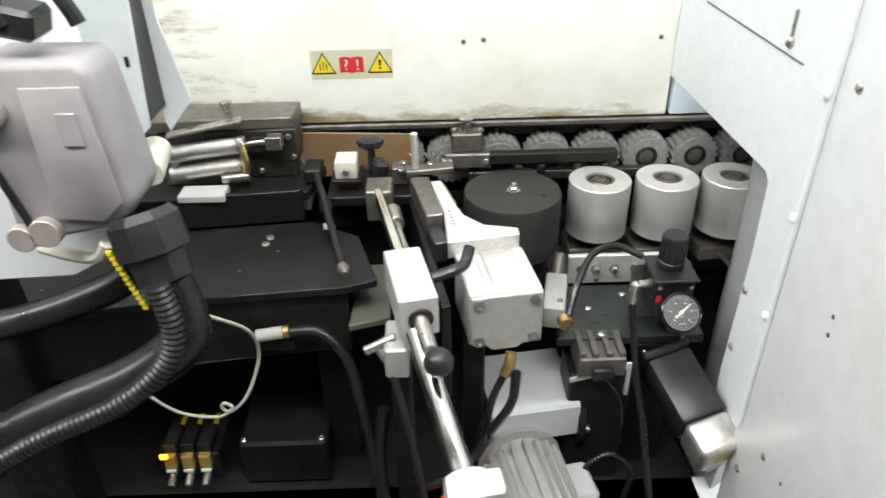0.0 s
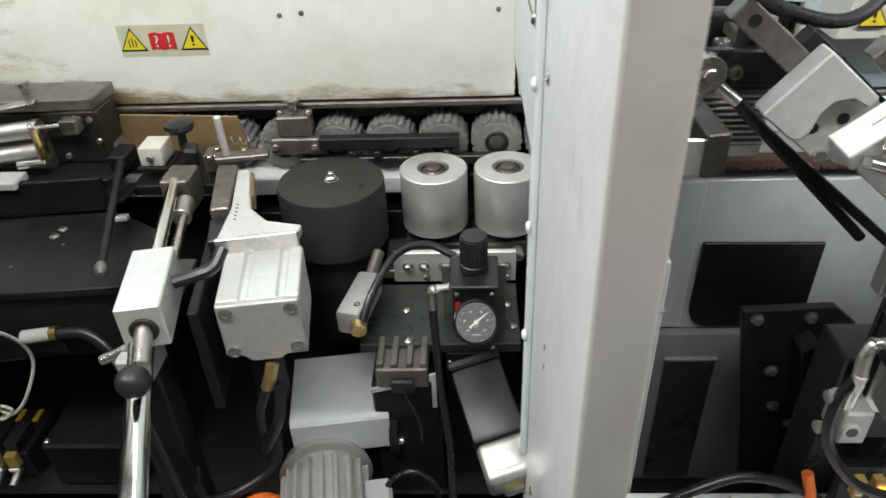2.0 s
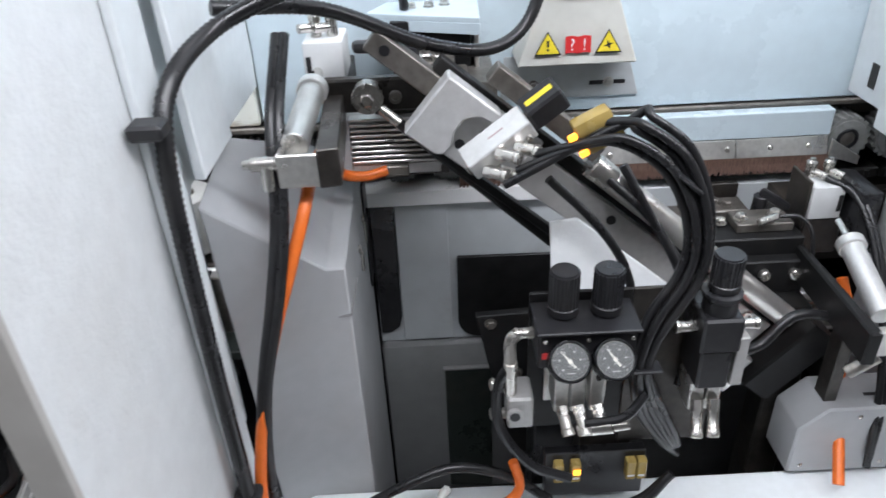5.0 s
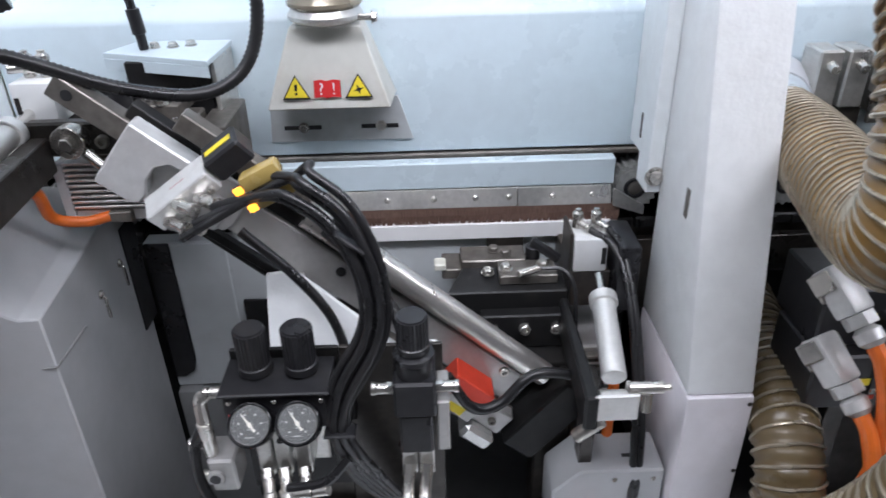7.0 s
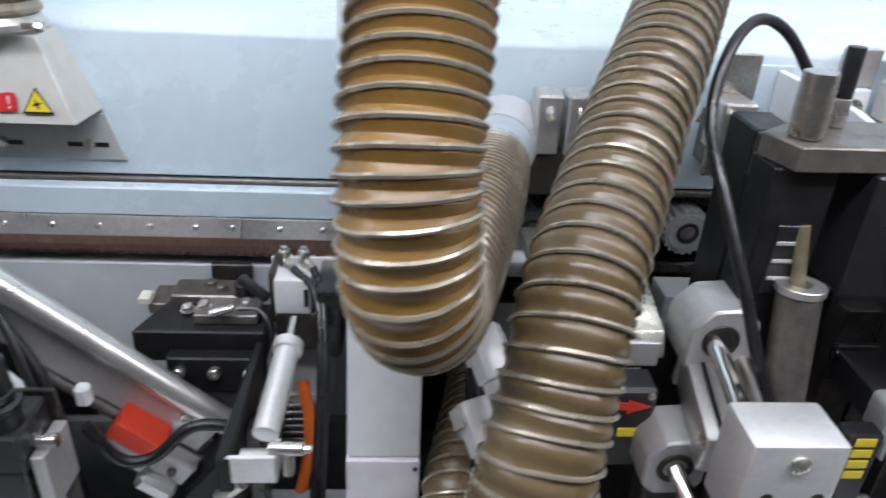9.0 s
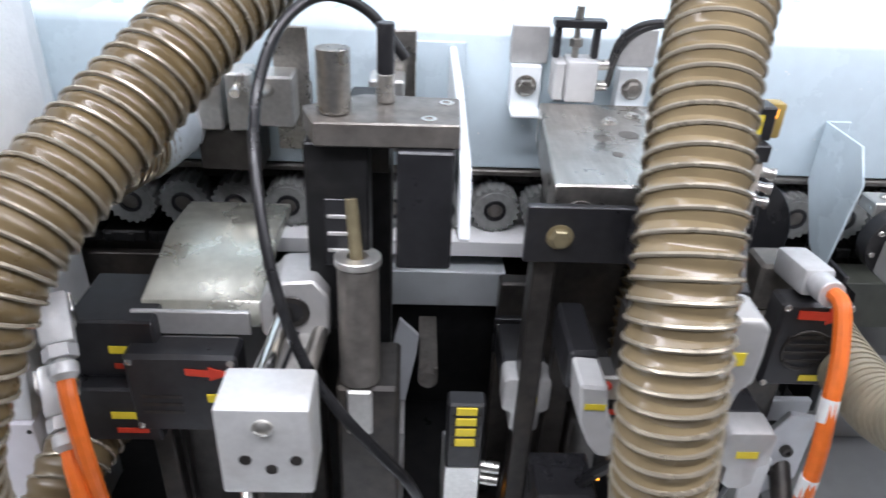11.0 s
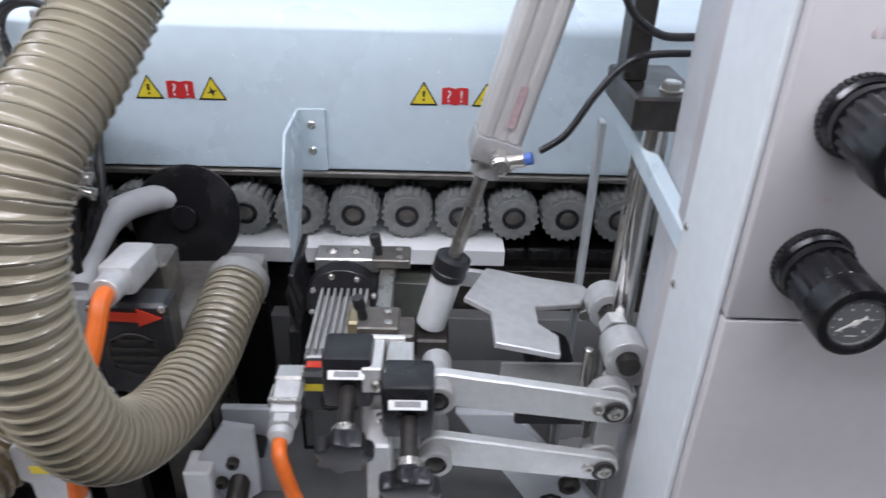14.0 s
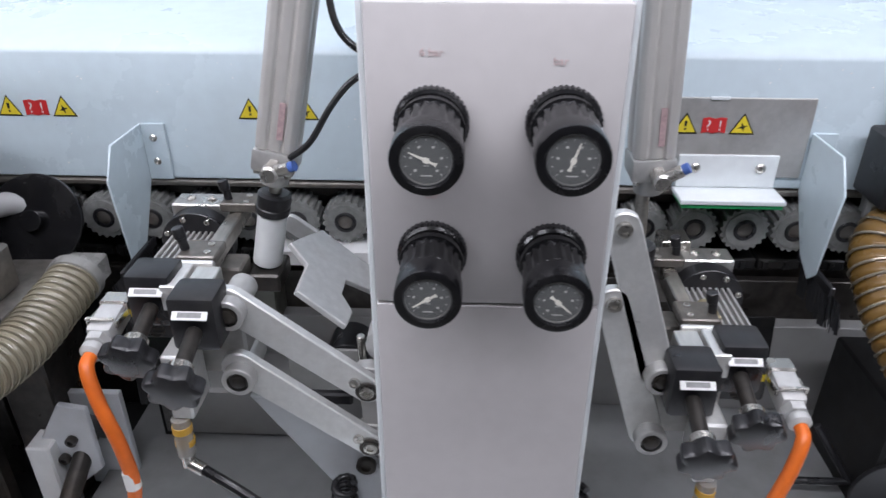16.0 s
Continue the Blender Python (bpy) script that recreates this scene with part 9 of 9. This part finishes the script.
def corner_head(s, cx, label):
    """The milling head of the corner unit; s is 1 or -1 for the mirrored one, cx the x of its counter."""
    def X(x):
        return cx + s * (x - HEAD.x)

    def bx(x0, x1, *a, **k):
        u, v = sorted((X(x0), X(x1)))
        return box(u, v, *a, **k)
    h = thing("corner_milling_head", (cx, HEAD.y, HEAD.z), label, "milling head", "corner milling heads")
    part("rear_plate", bx(1.686, 1.748, 0.656, 0.684, 0.940, 0.955, 0.0015), ALU, h)
    for x in (1.702, 1.724):
        part("screw", dome_screw((X(x), 0.670, 0.955), (0, 0, 1), 0.005), NICKEL, h)
    part("flange", rod((X(1.714), 0.637, 0.918), (X(1.714), 0.655, 0.918), 0.036, 36), BLACK, h, "black motor flange")
    for k in range(8):
        a = k * math.pi / 4 + 0.3
        part("screw", socket_screw((X(1.714) + 0.031 * math.cos(a), 0.637, 0.918 + 0.031 * math.sin(a)), (0, -1, 0), 0.003), NICKEL, h)
    part("motor_body", bx(1.692, 1.740, 0.542, 0.6368, 0.888, 0.927, 0.003), GREY_METAL, h)
    for k in range(8):
        x = 1.6945 + k * 0.006
        part("fin", bx(x, x + 0.0026, 0.544, 0.6366, 0.9272, 0.935, 0.0004), GREY_METAL, h)
    part("motor_cap", bx(1.693, 1.739, 0.518, 0.5418, 0.888, 0.929, 0.003), BLACK, h)
    part("tag", bx(1.697, 1.712, 0.5172, 0.5178, 0.912, 0.919, 0), LABEL_YELLOW, h, "yellow label")
    part("arrow", bx(1.697, 1.721, 0.526, 0.534, 0.9291, 0.9296, 0), RED_PAINT, h, "red mark")
    part("fan_grille", ring((X(1.716), 0.5179, 0.899), (X(1.716), 0.5165, 0.899), 0.0085, 0.0072, 20), DARK_STEEL, h)
    for k in range(3):
        part("grille_bar", bx(1.709, 1.723, 0.5168, 0.5178, 0.8945 + k * 0.0045, 0.896 + k * 0.0045, 0), DARK_STEEL, h)
    part("terminal", bx(1.727, 1.741, 0.560, 0.592, 0.9352, 0.950, 0.002), BRASS_DULL, h)
    part("rail", bx(1.750, 1.764, 0.515, 0.668, 0.938, 0.954, 0.0012), STEEL, h)
    part("clamp_plate", bx(1.742, 1.778, 0.640, 0.668, 0.9545, 0.964, 0.0012), GREY_STEEL, h)
    part("clamp_plate", bx(1.738, 1.772, 0.535, 0.566, 0.9545, 0.963, 0.0012), GREY_STEEL, h)
    for x, y in ((1.768, 0.645), (1.767, 0.660), (1.763, 0.543), (1.762, 0.558)):
        part("screw", socket_screw((X(x), y, 0.964 if y > 0.6 else 0.963), (0, 0, 1), 0.0032, 0.0012), NICKEL, h)
    for x, y in ((1.748, 0.652), (1.742, 0.548)):
        part("post", join(rod((X(x), y, 0.963), (X(x) - 0.002, y, 0.978), 0.004, 12), rod((X(x) - 0.002, y, 0.974), (X(x) - 0.004, y, 0.984), 0.0052, 12)), BLACK, h)
    part("slide", bx(1.747, 1.762, 0.478, 0.5148, 0.945, 0.968, 0.001), ALU_WHITE, h)
    part("slide", bx(1.7645, 1.785, 0.482, 0.5148, 0.940, 0.966, 0.001), ALU, h)
    part("end_stop", bx(1.736, 1.778, 0.515, 0.5195, 0.953, 0.969, 0.0008), ALU_WHITE, h)
    for dx, dy in ((0, 0), (0.046, -0.031)):
        cxx, cy = 1.736 + dx, 0.474 + dy
        c = part("counter", bx(cxx - 0.0185, cxx + 0.0185, cy + 0.006, cy + 0.040, 0.928, 0.975, 0.004, 2), BLACK, h, "black digital position counter")
        part("window", moved(join(box(-0.0135, 0.0135, -0.004, 0.004, 0, 0.0012, 0.0003), moved(prism([(-0.0135, 0.004), (0.0135, 0.004), (0.008, 0.0085), (-0.008, 0.0085)], "z", 0, 0.0012, 0), Matrix.Identity(4))), pose(X(cxx), cy + 0.0045, 0.962, 40, 0, 0)), LABEL_WHITE, c, "white counter window")
        part("reading", moved(box(-0.009, 0.009, -0.002, 0.002, 0.0012, 0.0015, 0), pose(X(cxx), cy + 0.0045, 0.962, 40, 0, 0)), LABEL_GREY, c)
        part("spindle", rod((X(cxx + 0.001), cy + 0.006, 0.947), (X(cxx + 0.002), cy - 0.034, 0.938), 0.0062, 16), DARK_STEEL, c)
        pts = []
        for k in range(28):
            a = 2 * math.pi * k / 28
            rr = 0.0195 + 0.0028 * math.cos(7 * a)
            pts.append((rr * math.cos(a), rr * math.sin(a)))
        mk, _ = basis((X(cxx + 0.002), cy - 0.034, 0.938), (X(cxx + 0.003), cy - 0.056, 0.932))
        kb = join(moved(prism(pts, "z", 0.004, 0.018, 0.003, 2), mk), lathe((X(cxx + 0.002), cy - 0.034, 0.938), (X(cxx + 0.003), cy - 0.056, 0.932), [(0, 0.010), (0.004, 0.012)], 16))
        part("star_knob", kb, BLACK, c, "black star knob")
        part("knob_collar", rod((X(cxx + 0.0015), cy - 0.027, 0.9395), (X(cxx + 0.002), cy - 0.034, 0.938), 0.0095, 16), NICKEL, c)
    for x, y, z in ((1.758, 0.4778, 0.955), (1.766, 0.472, 0.945), (1.762, 0.470, 0.930)):
        part("screw", socket_screw((X(x), y, z), (0, -1, 0), 0.0042), NICKEL, h)
    part("carrier", bx(1.745, 1.806, 0.487, 0.512, 0.878, 0.9375, 0.002), GREY_METAL, h)
    part("under_block", bx(1.752, 1.77, 0.445, 0.485, 0.862, 0.925, 0.002), ALU_WHITE, h)
    for dz in (0.0, -0.064):
        part("boss", lathe((X(1.8025), 0.464, 0.950 + dz), (X(1.8025), 0.512, 0.950 + dz), [(0, 0.009), (0, 0.0125), (0.001, 0.0135), (0.011, 0.0135), (0.012, 0.0115), (0.048, 0.0115), (0.048, 0)], 24), GREY_METAL, h)
        part("pin", hex_head((X(1.8025), 0.466, 0.950 + dz), (0, -1, 0), 0.006, 0.003), DARK_STEEL, h)
    part("damper_foot", bx(1.784, 1.814, 0.572, 0.615, 0.905, 0.9235, 0.002), DARK_STEEL, h)
    part("damper_stay", bx(1.762, 1.7838, 0.56, 0.59, 0.905, 0.937, 0.002), GREY_STEEL, h)
    pg_ = part("plug", moved(join(box(-0.0105, 0.0105, -0.010, 0.010, -0.030, 0.014, 0.003, 2), rod((0, 0, 0.014), (0, 0, 0.022), 0.0108, 6), rod((0, 0, 0.022), (0, 0, 0.034), 0.0095, 20, 0.003)), pose(X(1.6855), 0.497, 0.915, 100, 0, 0)), CAST_ALU, h, "light grey cable plug")
    part("clip", join(bx(1.6735, 1.6975, 0.512, 0.530, 0.914, 0.930, 0.002), bx(1.6725, 1.6745, 0.490, 0.512, 0.918, 0.924, 0.0006), bx(1.6965, 1.6985, 0.490, 0.512, 0.918, 0.924, 0.0006), bx(1.6735, 1.6975, 0.488, 0.491, 0.926, 0.929, 0.0006)), NICKEL, pg_, "steel locking clip")
    part("cable", tube([(X(1.686), 0.466, 0.9095), (X(1.688), 0.452, 0.905), (X(1.698), 0.440, 0.880), (X(1.711), 0.432, 0.842), (X(1.715), 0.428, 0.80), (X(1.703), 0.424, 0.762), (X(1.675), 0.415, 0.715), (X(1.655), 0.41, 0.70)], 0.0058, 12), ORANGE, h, "orange cable")
    part("marker", rod((X(1.7138), 0.4300, 0.820), (X(1.7152), 0.4282, 0.802), 0.0064, 12), LABEL_WHITE, h, "white marker sleeve")
    fl = part("filter", rod((X(1.757), 0.448, 0.862), (X(1.757), 0.446, 0.825), 0.0078, 16), CLEAR_GREY, h, "clear flow filter")
    for z in (0.850, 0.836):
        part("ring", ring((X(1.757), 0.4475, z + 0.005), (X(1.757), 0.447, z - 0.002), 0.0082, 0.006, 16), AMBER_DEEP, fl, "amber ring")
    part("elbow", join(rod((X(1.757), 0.446, 0.825), (X(1.757), 0.446, 0.812), 0.006, 12), rod((X(1.757), 0.446, 0.815), (X(1.772), 0.440, 0.812), 0.0055, 12)), NICKEL, h)
    part("line", tube([(X(1.772), 0.440, 0.812), (X(1.80), 0.432, 0.80), (X(1.83), 0.43, 0.775), (X(1.85), 0.44, 0.75)], 0.0045, 8), CABLE, h)
    return h


head_left = corner_head(1, 1.736, "corner milling head with two counters and star knobs")
head_right = corner_head(-1, 2.241, "corner milling head with two counters, mirrored beside the cabinet")


def arm_outline(x, z, length, wide, narrow):
    """A flat bar with two round ends from (x, z) along -x; wide is the far end's half width."""
    pts = [(x + narrow * math.sin(a), z + narrow * math.cos(a)) for a in (math.pi * k / 8 for k in range(9))]
    return pts + [(x - length - wide * math.sin(a), z - wide * math.cos(a)) for a in (math.pi * k / 8 for k in range(9))]


def swing_arm(dz, thick, label):
    a = thing("swing_arm", (1.937, 0.49, 0.93 + dz), label, "arm", "parallel swing arms")
    z = 0.93 + dz
    part("bar", prism(arm_outline(1.937, z, 0.134, 0.0150, thick), "y", 0.4775, 0.4865, 0.0012), ALU_WHITE, a)
    part("bolt", socket_screw((1.937, 0.4775, z), (0, -1, 0), 0.0062, 0.004), STEEL, a)
    part("ring", ring((1.937, 0.4774, z), (1.937, 0.4755, z), 0.0100, 0.0068, 24), DARK_STEEL, a)
    part("bolt", socket_screw((1.9235, 0.4775, z + 0.001), (0, -1, 0), 0.0048, 0.003), NICKEL, a)
    return a


arm_up = swing_arm(0.0, 0.0130, "bright flat upper swing arm with a bolted pivot")
arm_low = swing_arm(-0.062, 0.0125, "bright flat lower swing arm with a bolted pivot")
slide = thing("slide_carriage", (1.95, 0.55, 0.906), "grey slide carriage with bearings on two rods", "carriage")
part("cheek", prism(arm_outline(1.938, 0.906, 0.003, 0.0155, 0.0155), "y", 0.4885, 0.502, 0.001), GREY_METAL, slide)
part("lower_cheek", prism(arm_outline(1.938, 0.844, 0.003, 0.0145, 0.0145), "y", 0.4885, 0.502, 0.001), GREY_METAL, slide)
part("web", box(1.929, 1.949, 0.4905, 0.5015, 0.846, 0.904, 0.001), GREY_METAL, slide)
for y0, y1 in ((0.508, 0.534), (0.574, 0.600)):
    part("bearing", ring((1.950, y0, 0.930), (1.950, y1, 0.930), 0.0175, 0.0095, 28), CAST_ALU, slide, "cast bearing housing")
    part("bearing_foot", box(1.948, 1.972, y0 + 0.003, y1 - 0.003, 0.902, 0.930, 0.002), CAST_ALU, slide)
part("shaft", rod((1.950, 0.500, 0.930), (1.950, 0.612, 0.930), 0.0088, 20), DARK_STEEL, slide, "dark bearing shaft")
part("clamp_ring", rod((1.950, 0.546, 0.930), (1.950, 0.560, 0.930), 0.0125, 6), ALU_WHITE, slide)
part("lug", box(1.940, 1.962, 0.503, 0.535, 0.868, 0.900, 0.002), CAST_ALU, slide)
part("spring_rod", rod((1.925, 0.53, 0.845), (1.925, 0.53, 0.925), 0.004, 12), STEEL, slide)
plate_link = thing("link_plate", (1.937, 0.60, 0.93), "shaped aluminium link plate with a rear bar, between the swing arms", "plate")
part("plate", prism([(1.822, 0.585), (1.845, 0.640), (1.94, 0.628), (1.93, 0.600), (1.885, 0.585), (1.885, 0.560), (1.90, 0.545), (1.898, 0.520), (1.845, 0.525), (1.845, 0.57)], "z", 0.939, 0.945, 0.001), CAST_ALU, plate_link)
part("rear_bar", prism(arm_outline(1.937, 0.932, 0.120, 0.009, 0.008), "y", 0.636, 0.642, 0.0008), CAST_ALU, plate_link)
part("pivot", rod((1.937, 0.60, 0.932), (1.937, 0.645, 0.932), 0.006, 16), STEEL, plate_link)
part("roller", rod((1.905, 0.56, 0.87), (1.905, 0.60, 0.87), 0.022, 24), BLACK, slide)
part("clear_shield", box(1.855, 1.925, 0.535, 0.538, 0.85, 0.905, 0.001), CLEAR_GREY, slide, "clear plastic shield")
part("black_pad", box(1.865, 1.92, 0.497, 0.505, 0.872, 0.885, 0.002), BLACK, slide)
head_right.location.z += 0.009

# mirrored arms beyond the cabinet
for dz in (0.0, -0.064):
    am = thing("swing_arm", (2.131, 0.49, 1.087 + dz), "bright flat swing arm behind the cabinet edge", "arm", "parallel swing arms")
    part("bar", moved(prism(arm_outline(0.136, 0, 0.136, 0.0130, 0.0145), "y", -0.0115, -0.0025, 0.0012), pose(2.131, 0.4895, 1.087 + dz, 0, 72, 0)), ALU_WHITE, am)
    part("bolt", socket_screw((2.131, 0.478, 1.087 + dz), (0, -1, 0), 0.0062, 0.004), STEEL, am)

# right end: plate with sticker, white angle, post of the next unit
rpz = thing("sticker_plate", (2.29, 0.73, 1.02), "grey steel plate with a warning sticker on the beam", "plate")
part("plate", box(2.213, 2.368, 0.7285, 0.7316, 1.026, 1.112, 0.0008), GREY_METAL, rpz)
part("edge", box(2.26, 2.28, 0.7265, 0.7284, 1.110, 1.1135, 0.0005), WHITE, rpz)
sticker(2.2685, 0.7283, 1.0835, 0, "star", 0.98)
wa2 = thing("white_angle", (2.29, 0.71, 1.01), "white angle bracket with slotted bolts and a green strip", "bracket")
part("upright", box(2.238, 2.342, 0.7245, 0.7280, 1.016, 1.052, 0.0008), WHITE, wa2)
part("shelf", box(2.236, 2.344, 0.690, 0.7278, 1.010, 1.0155, 0.001), WHITE, wa2)
part("strip", box(2.238, 2.342, 0.692, 0.726, 1.0055, 1.0098, 0.0005), GREEN, wa2, "green strip")
for x in (2.256, 2.324):
    part("bolt", dome_screw((x, 0.7245, 1.038), (0, -1, 0), 0.0055), NICKEL, wa2)
hol = thing("wall_opening_cover", (2.33, 0.71, 0.80), "dark rounded wall opening with a steel tongue", "opening")
part("opening", prism([(2.285, 0.86), (2.375, 0.86), (2.38, 0.80), (2.36, 0.775), (2.31, 0.775), (2.288, 0.80)], "y", 0.7115, 0.7149, 0.0008), BLACK_PAINT, hol)
part("tongue", box(2.295, 2.34, 0.704, 0.711, 0.81, 0.842, 0.001), INNER_WHITE, hol)
for x in (2.308, 2.326):
    part("bolt", hex_head((x, 0.704, 0.828), (0, -1, 0), 0.004, 0.003), NICKEL, hol)
tk = thing("tracing_head", (2.23, 0.68, 0.90), "steel tracing head with cross screws above the motor", "head")
part("plate", box(2.215, 2.255, 0.668, 0.70, 0.905, 0.955, 0.001), GREY_STEEL, tk)
part("top", box(2.220, 2.250, 0.675, 0.705, 0.9552, 0.975, 0.001), STEEL, tk)
part("screw", dome_screw((2.235, 0.668, 0.93), (0, -1, 0), 0.006), NICKEL, tk)
for x in (2.21, 2.26):
    part("cross_screw", rod((x - 0.005, 0.68, 0.935), (x + 0.005, 0.68, 0.935), 0.003, 10), NICKEL, tk)
rt = suction_hose([(2.47, 0.68, 1.02), (2.43, 0.66, 0.985), (2.425, 0.62, 0.95), (2.44, 0.56, 0.90), (2.47, 0.50, 0.85), (2.52, 0.45, 0.80)], 0.026, HOSE, "amber suction hose at the far end")
ls = thing("buffing_unit", (2.46, 0.65, 0.70), "black buffing unit at the far end of the machine", "unit")
part("body", box(2.42, 2.50, 0.66, 0.72, 1.02, 1.09, 0.003), BLACK, ls)
part("cap", box(2.425, 2.47, 0.64, 0.6598, 1.03, 1.06, 0.002), GREY_PLASTIC, ls)
part("post", box(2.44, 2.50, 0.7202, 0.731, 0.95, 1.15, 0.002), GREY_METAL, ls)
part("lower", box(2.43, 2.52, 0.55, 0.68, 0.70, 0.86, 0.003), BLACK_PAINT, ls)
part("disc", rod((2.45, 0.545, 0.76), (2.45, 0.5498, 0.76), 0.04, 30), BLACK, ls)
part("frame", join(rod((2.39, 0.60, 0.80), (2.43, 0.58, 0.74), 0.004, 10), rod((2.37, 0.58, 0.74), (2.43, 0.58, 0.74), 0.004, 10)), BLACK, ls)

# coiled black air leads beside the cabinet
for x, y0 in ((1.905, 0.50), (2.125, 0.50)):
    pts = [(x + 0.010 * math.cos(k * 0.7), y0 + 0.010 * math.sin(k * 0.7), 0.80 - 0.0011 * k) for k in range(92)]
    cable("coiled_lead", pts, 0.0034, CABLE, "black coiled air lead hanging by the cabinet", "hose", "coiled air leads", False, 1)
pts = [(1.855 + 0.008 * math.cos(k * 0.7) + 0.0004 * k, 0.44 + 0.0002 * k, 0.745 + 0.008 * math.sin(k * 0.7)) for k in range(60)]
cable("coiled_lead", pts, 0.0032, CABLE, "black coiled air lead lying in a bundle", "hose", "coiled air leads", False, 1)


# ---- what moves: the board, the feed rollers, and the corner unit following the board ----
HEAD_ROWS = [(0, 1.747, 1.027), (12.5, 1.747, 1.027), (13.0, 1.776, 0.992), (13.4, 1.815, 0.962), (13.55, 1.815, 0.962), (13.7, 1.764, 0.958), (13.8, 1.738, 0.961), (14.0, 1.735, 0.961),
             (15.3, 1.735, 0.962), (15.45, 1.740, 0.980), (15.6, 1.750, 1.003), (15.8, 1.762, 1.019), (16.0, 1.767, 1.024)]
SLIDE_ROWS = [(0, 1.076), (12.5, 1.076), (13.0, 1.076), (13.4, 1.076), (13.55, 1.072), (13.7, 0.99), (13.8, 0.934), (14.0, 0.929), (15.3, 0.929), (15.45, 0.929), (15.6, 0.930), (15.8, 0.930), (16.0, 0.931)]


def motions():
    walk(board, [(0, pose(0, 0, 0)), (16, pose(0.1442 * 16, 0, 0))])
    walk(head_left, [(t, pose(x, 0.474, z)) for t, x, z in HEAD_ROWS])
    walk(slide, [(t, pose(1.95, 0.55, z)) for t, z in SLIDE_ROWS])
    ups, lows, plates, rods, rams = [], [], [], [], []
    for (t, x, z), (_, s) in zip(HEAD_ROWS, SLIDE_ROWS):
        turn = math.degrees(math.atan2(z - 0.013 - s, 1.937 - x - 0.0665))
        ups.append((t, pose(1.937, 0.49, s, 0, turn, 0)))
        lows.append((t, pose(1.937, 0.49, s - 0.062, 0, turn, 0)))
        plates.append((t, pose(1.937, 0.60, s, 0, turn, 0)))
        foot = Vector((x + 0.063, 0.594, z - 0.032))
        lean = math.degrees(math.atan2(RAM.x - foot.x, RAM.z - foot.z))
        rods.append((t, pose(*foot, 0, lean, 0)))
        rams.append((t, pose(*RAM, 0, lean, 0)))
    walk(arm_up, ups)
    walk(arm_low, lows)
    walk(plate_link, plates)
    walk(piston, rods)
    walk(ram_left, rams)


motions()
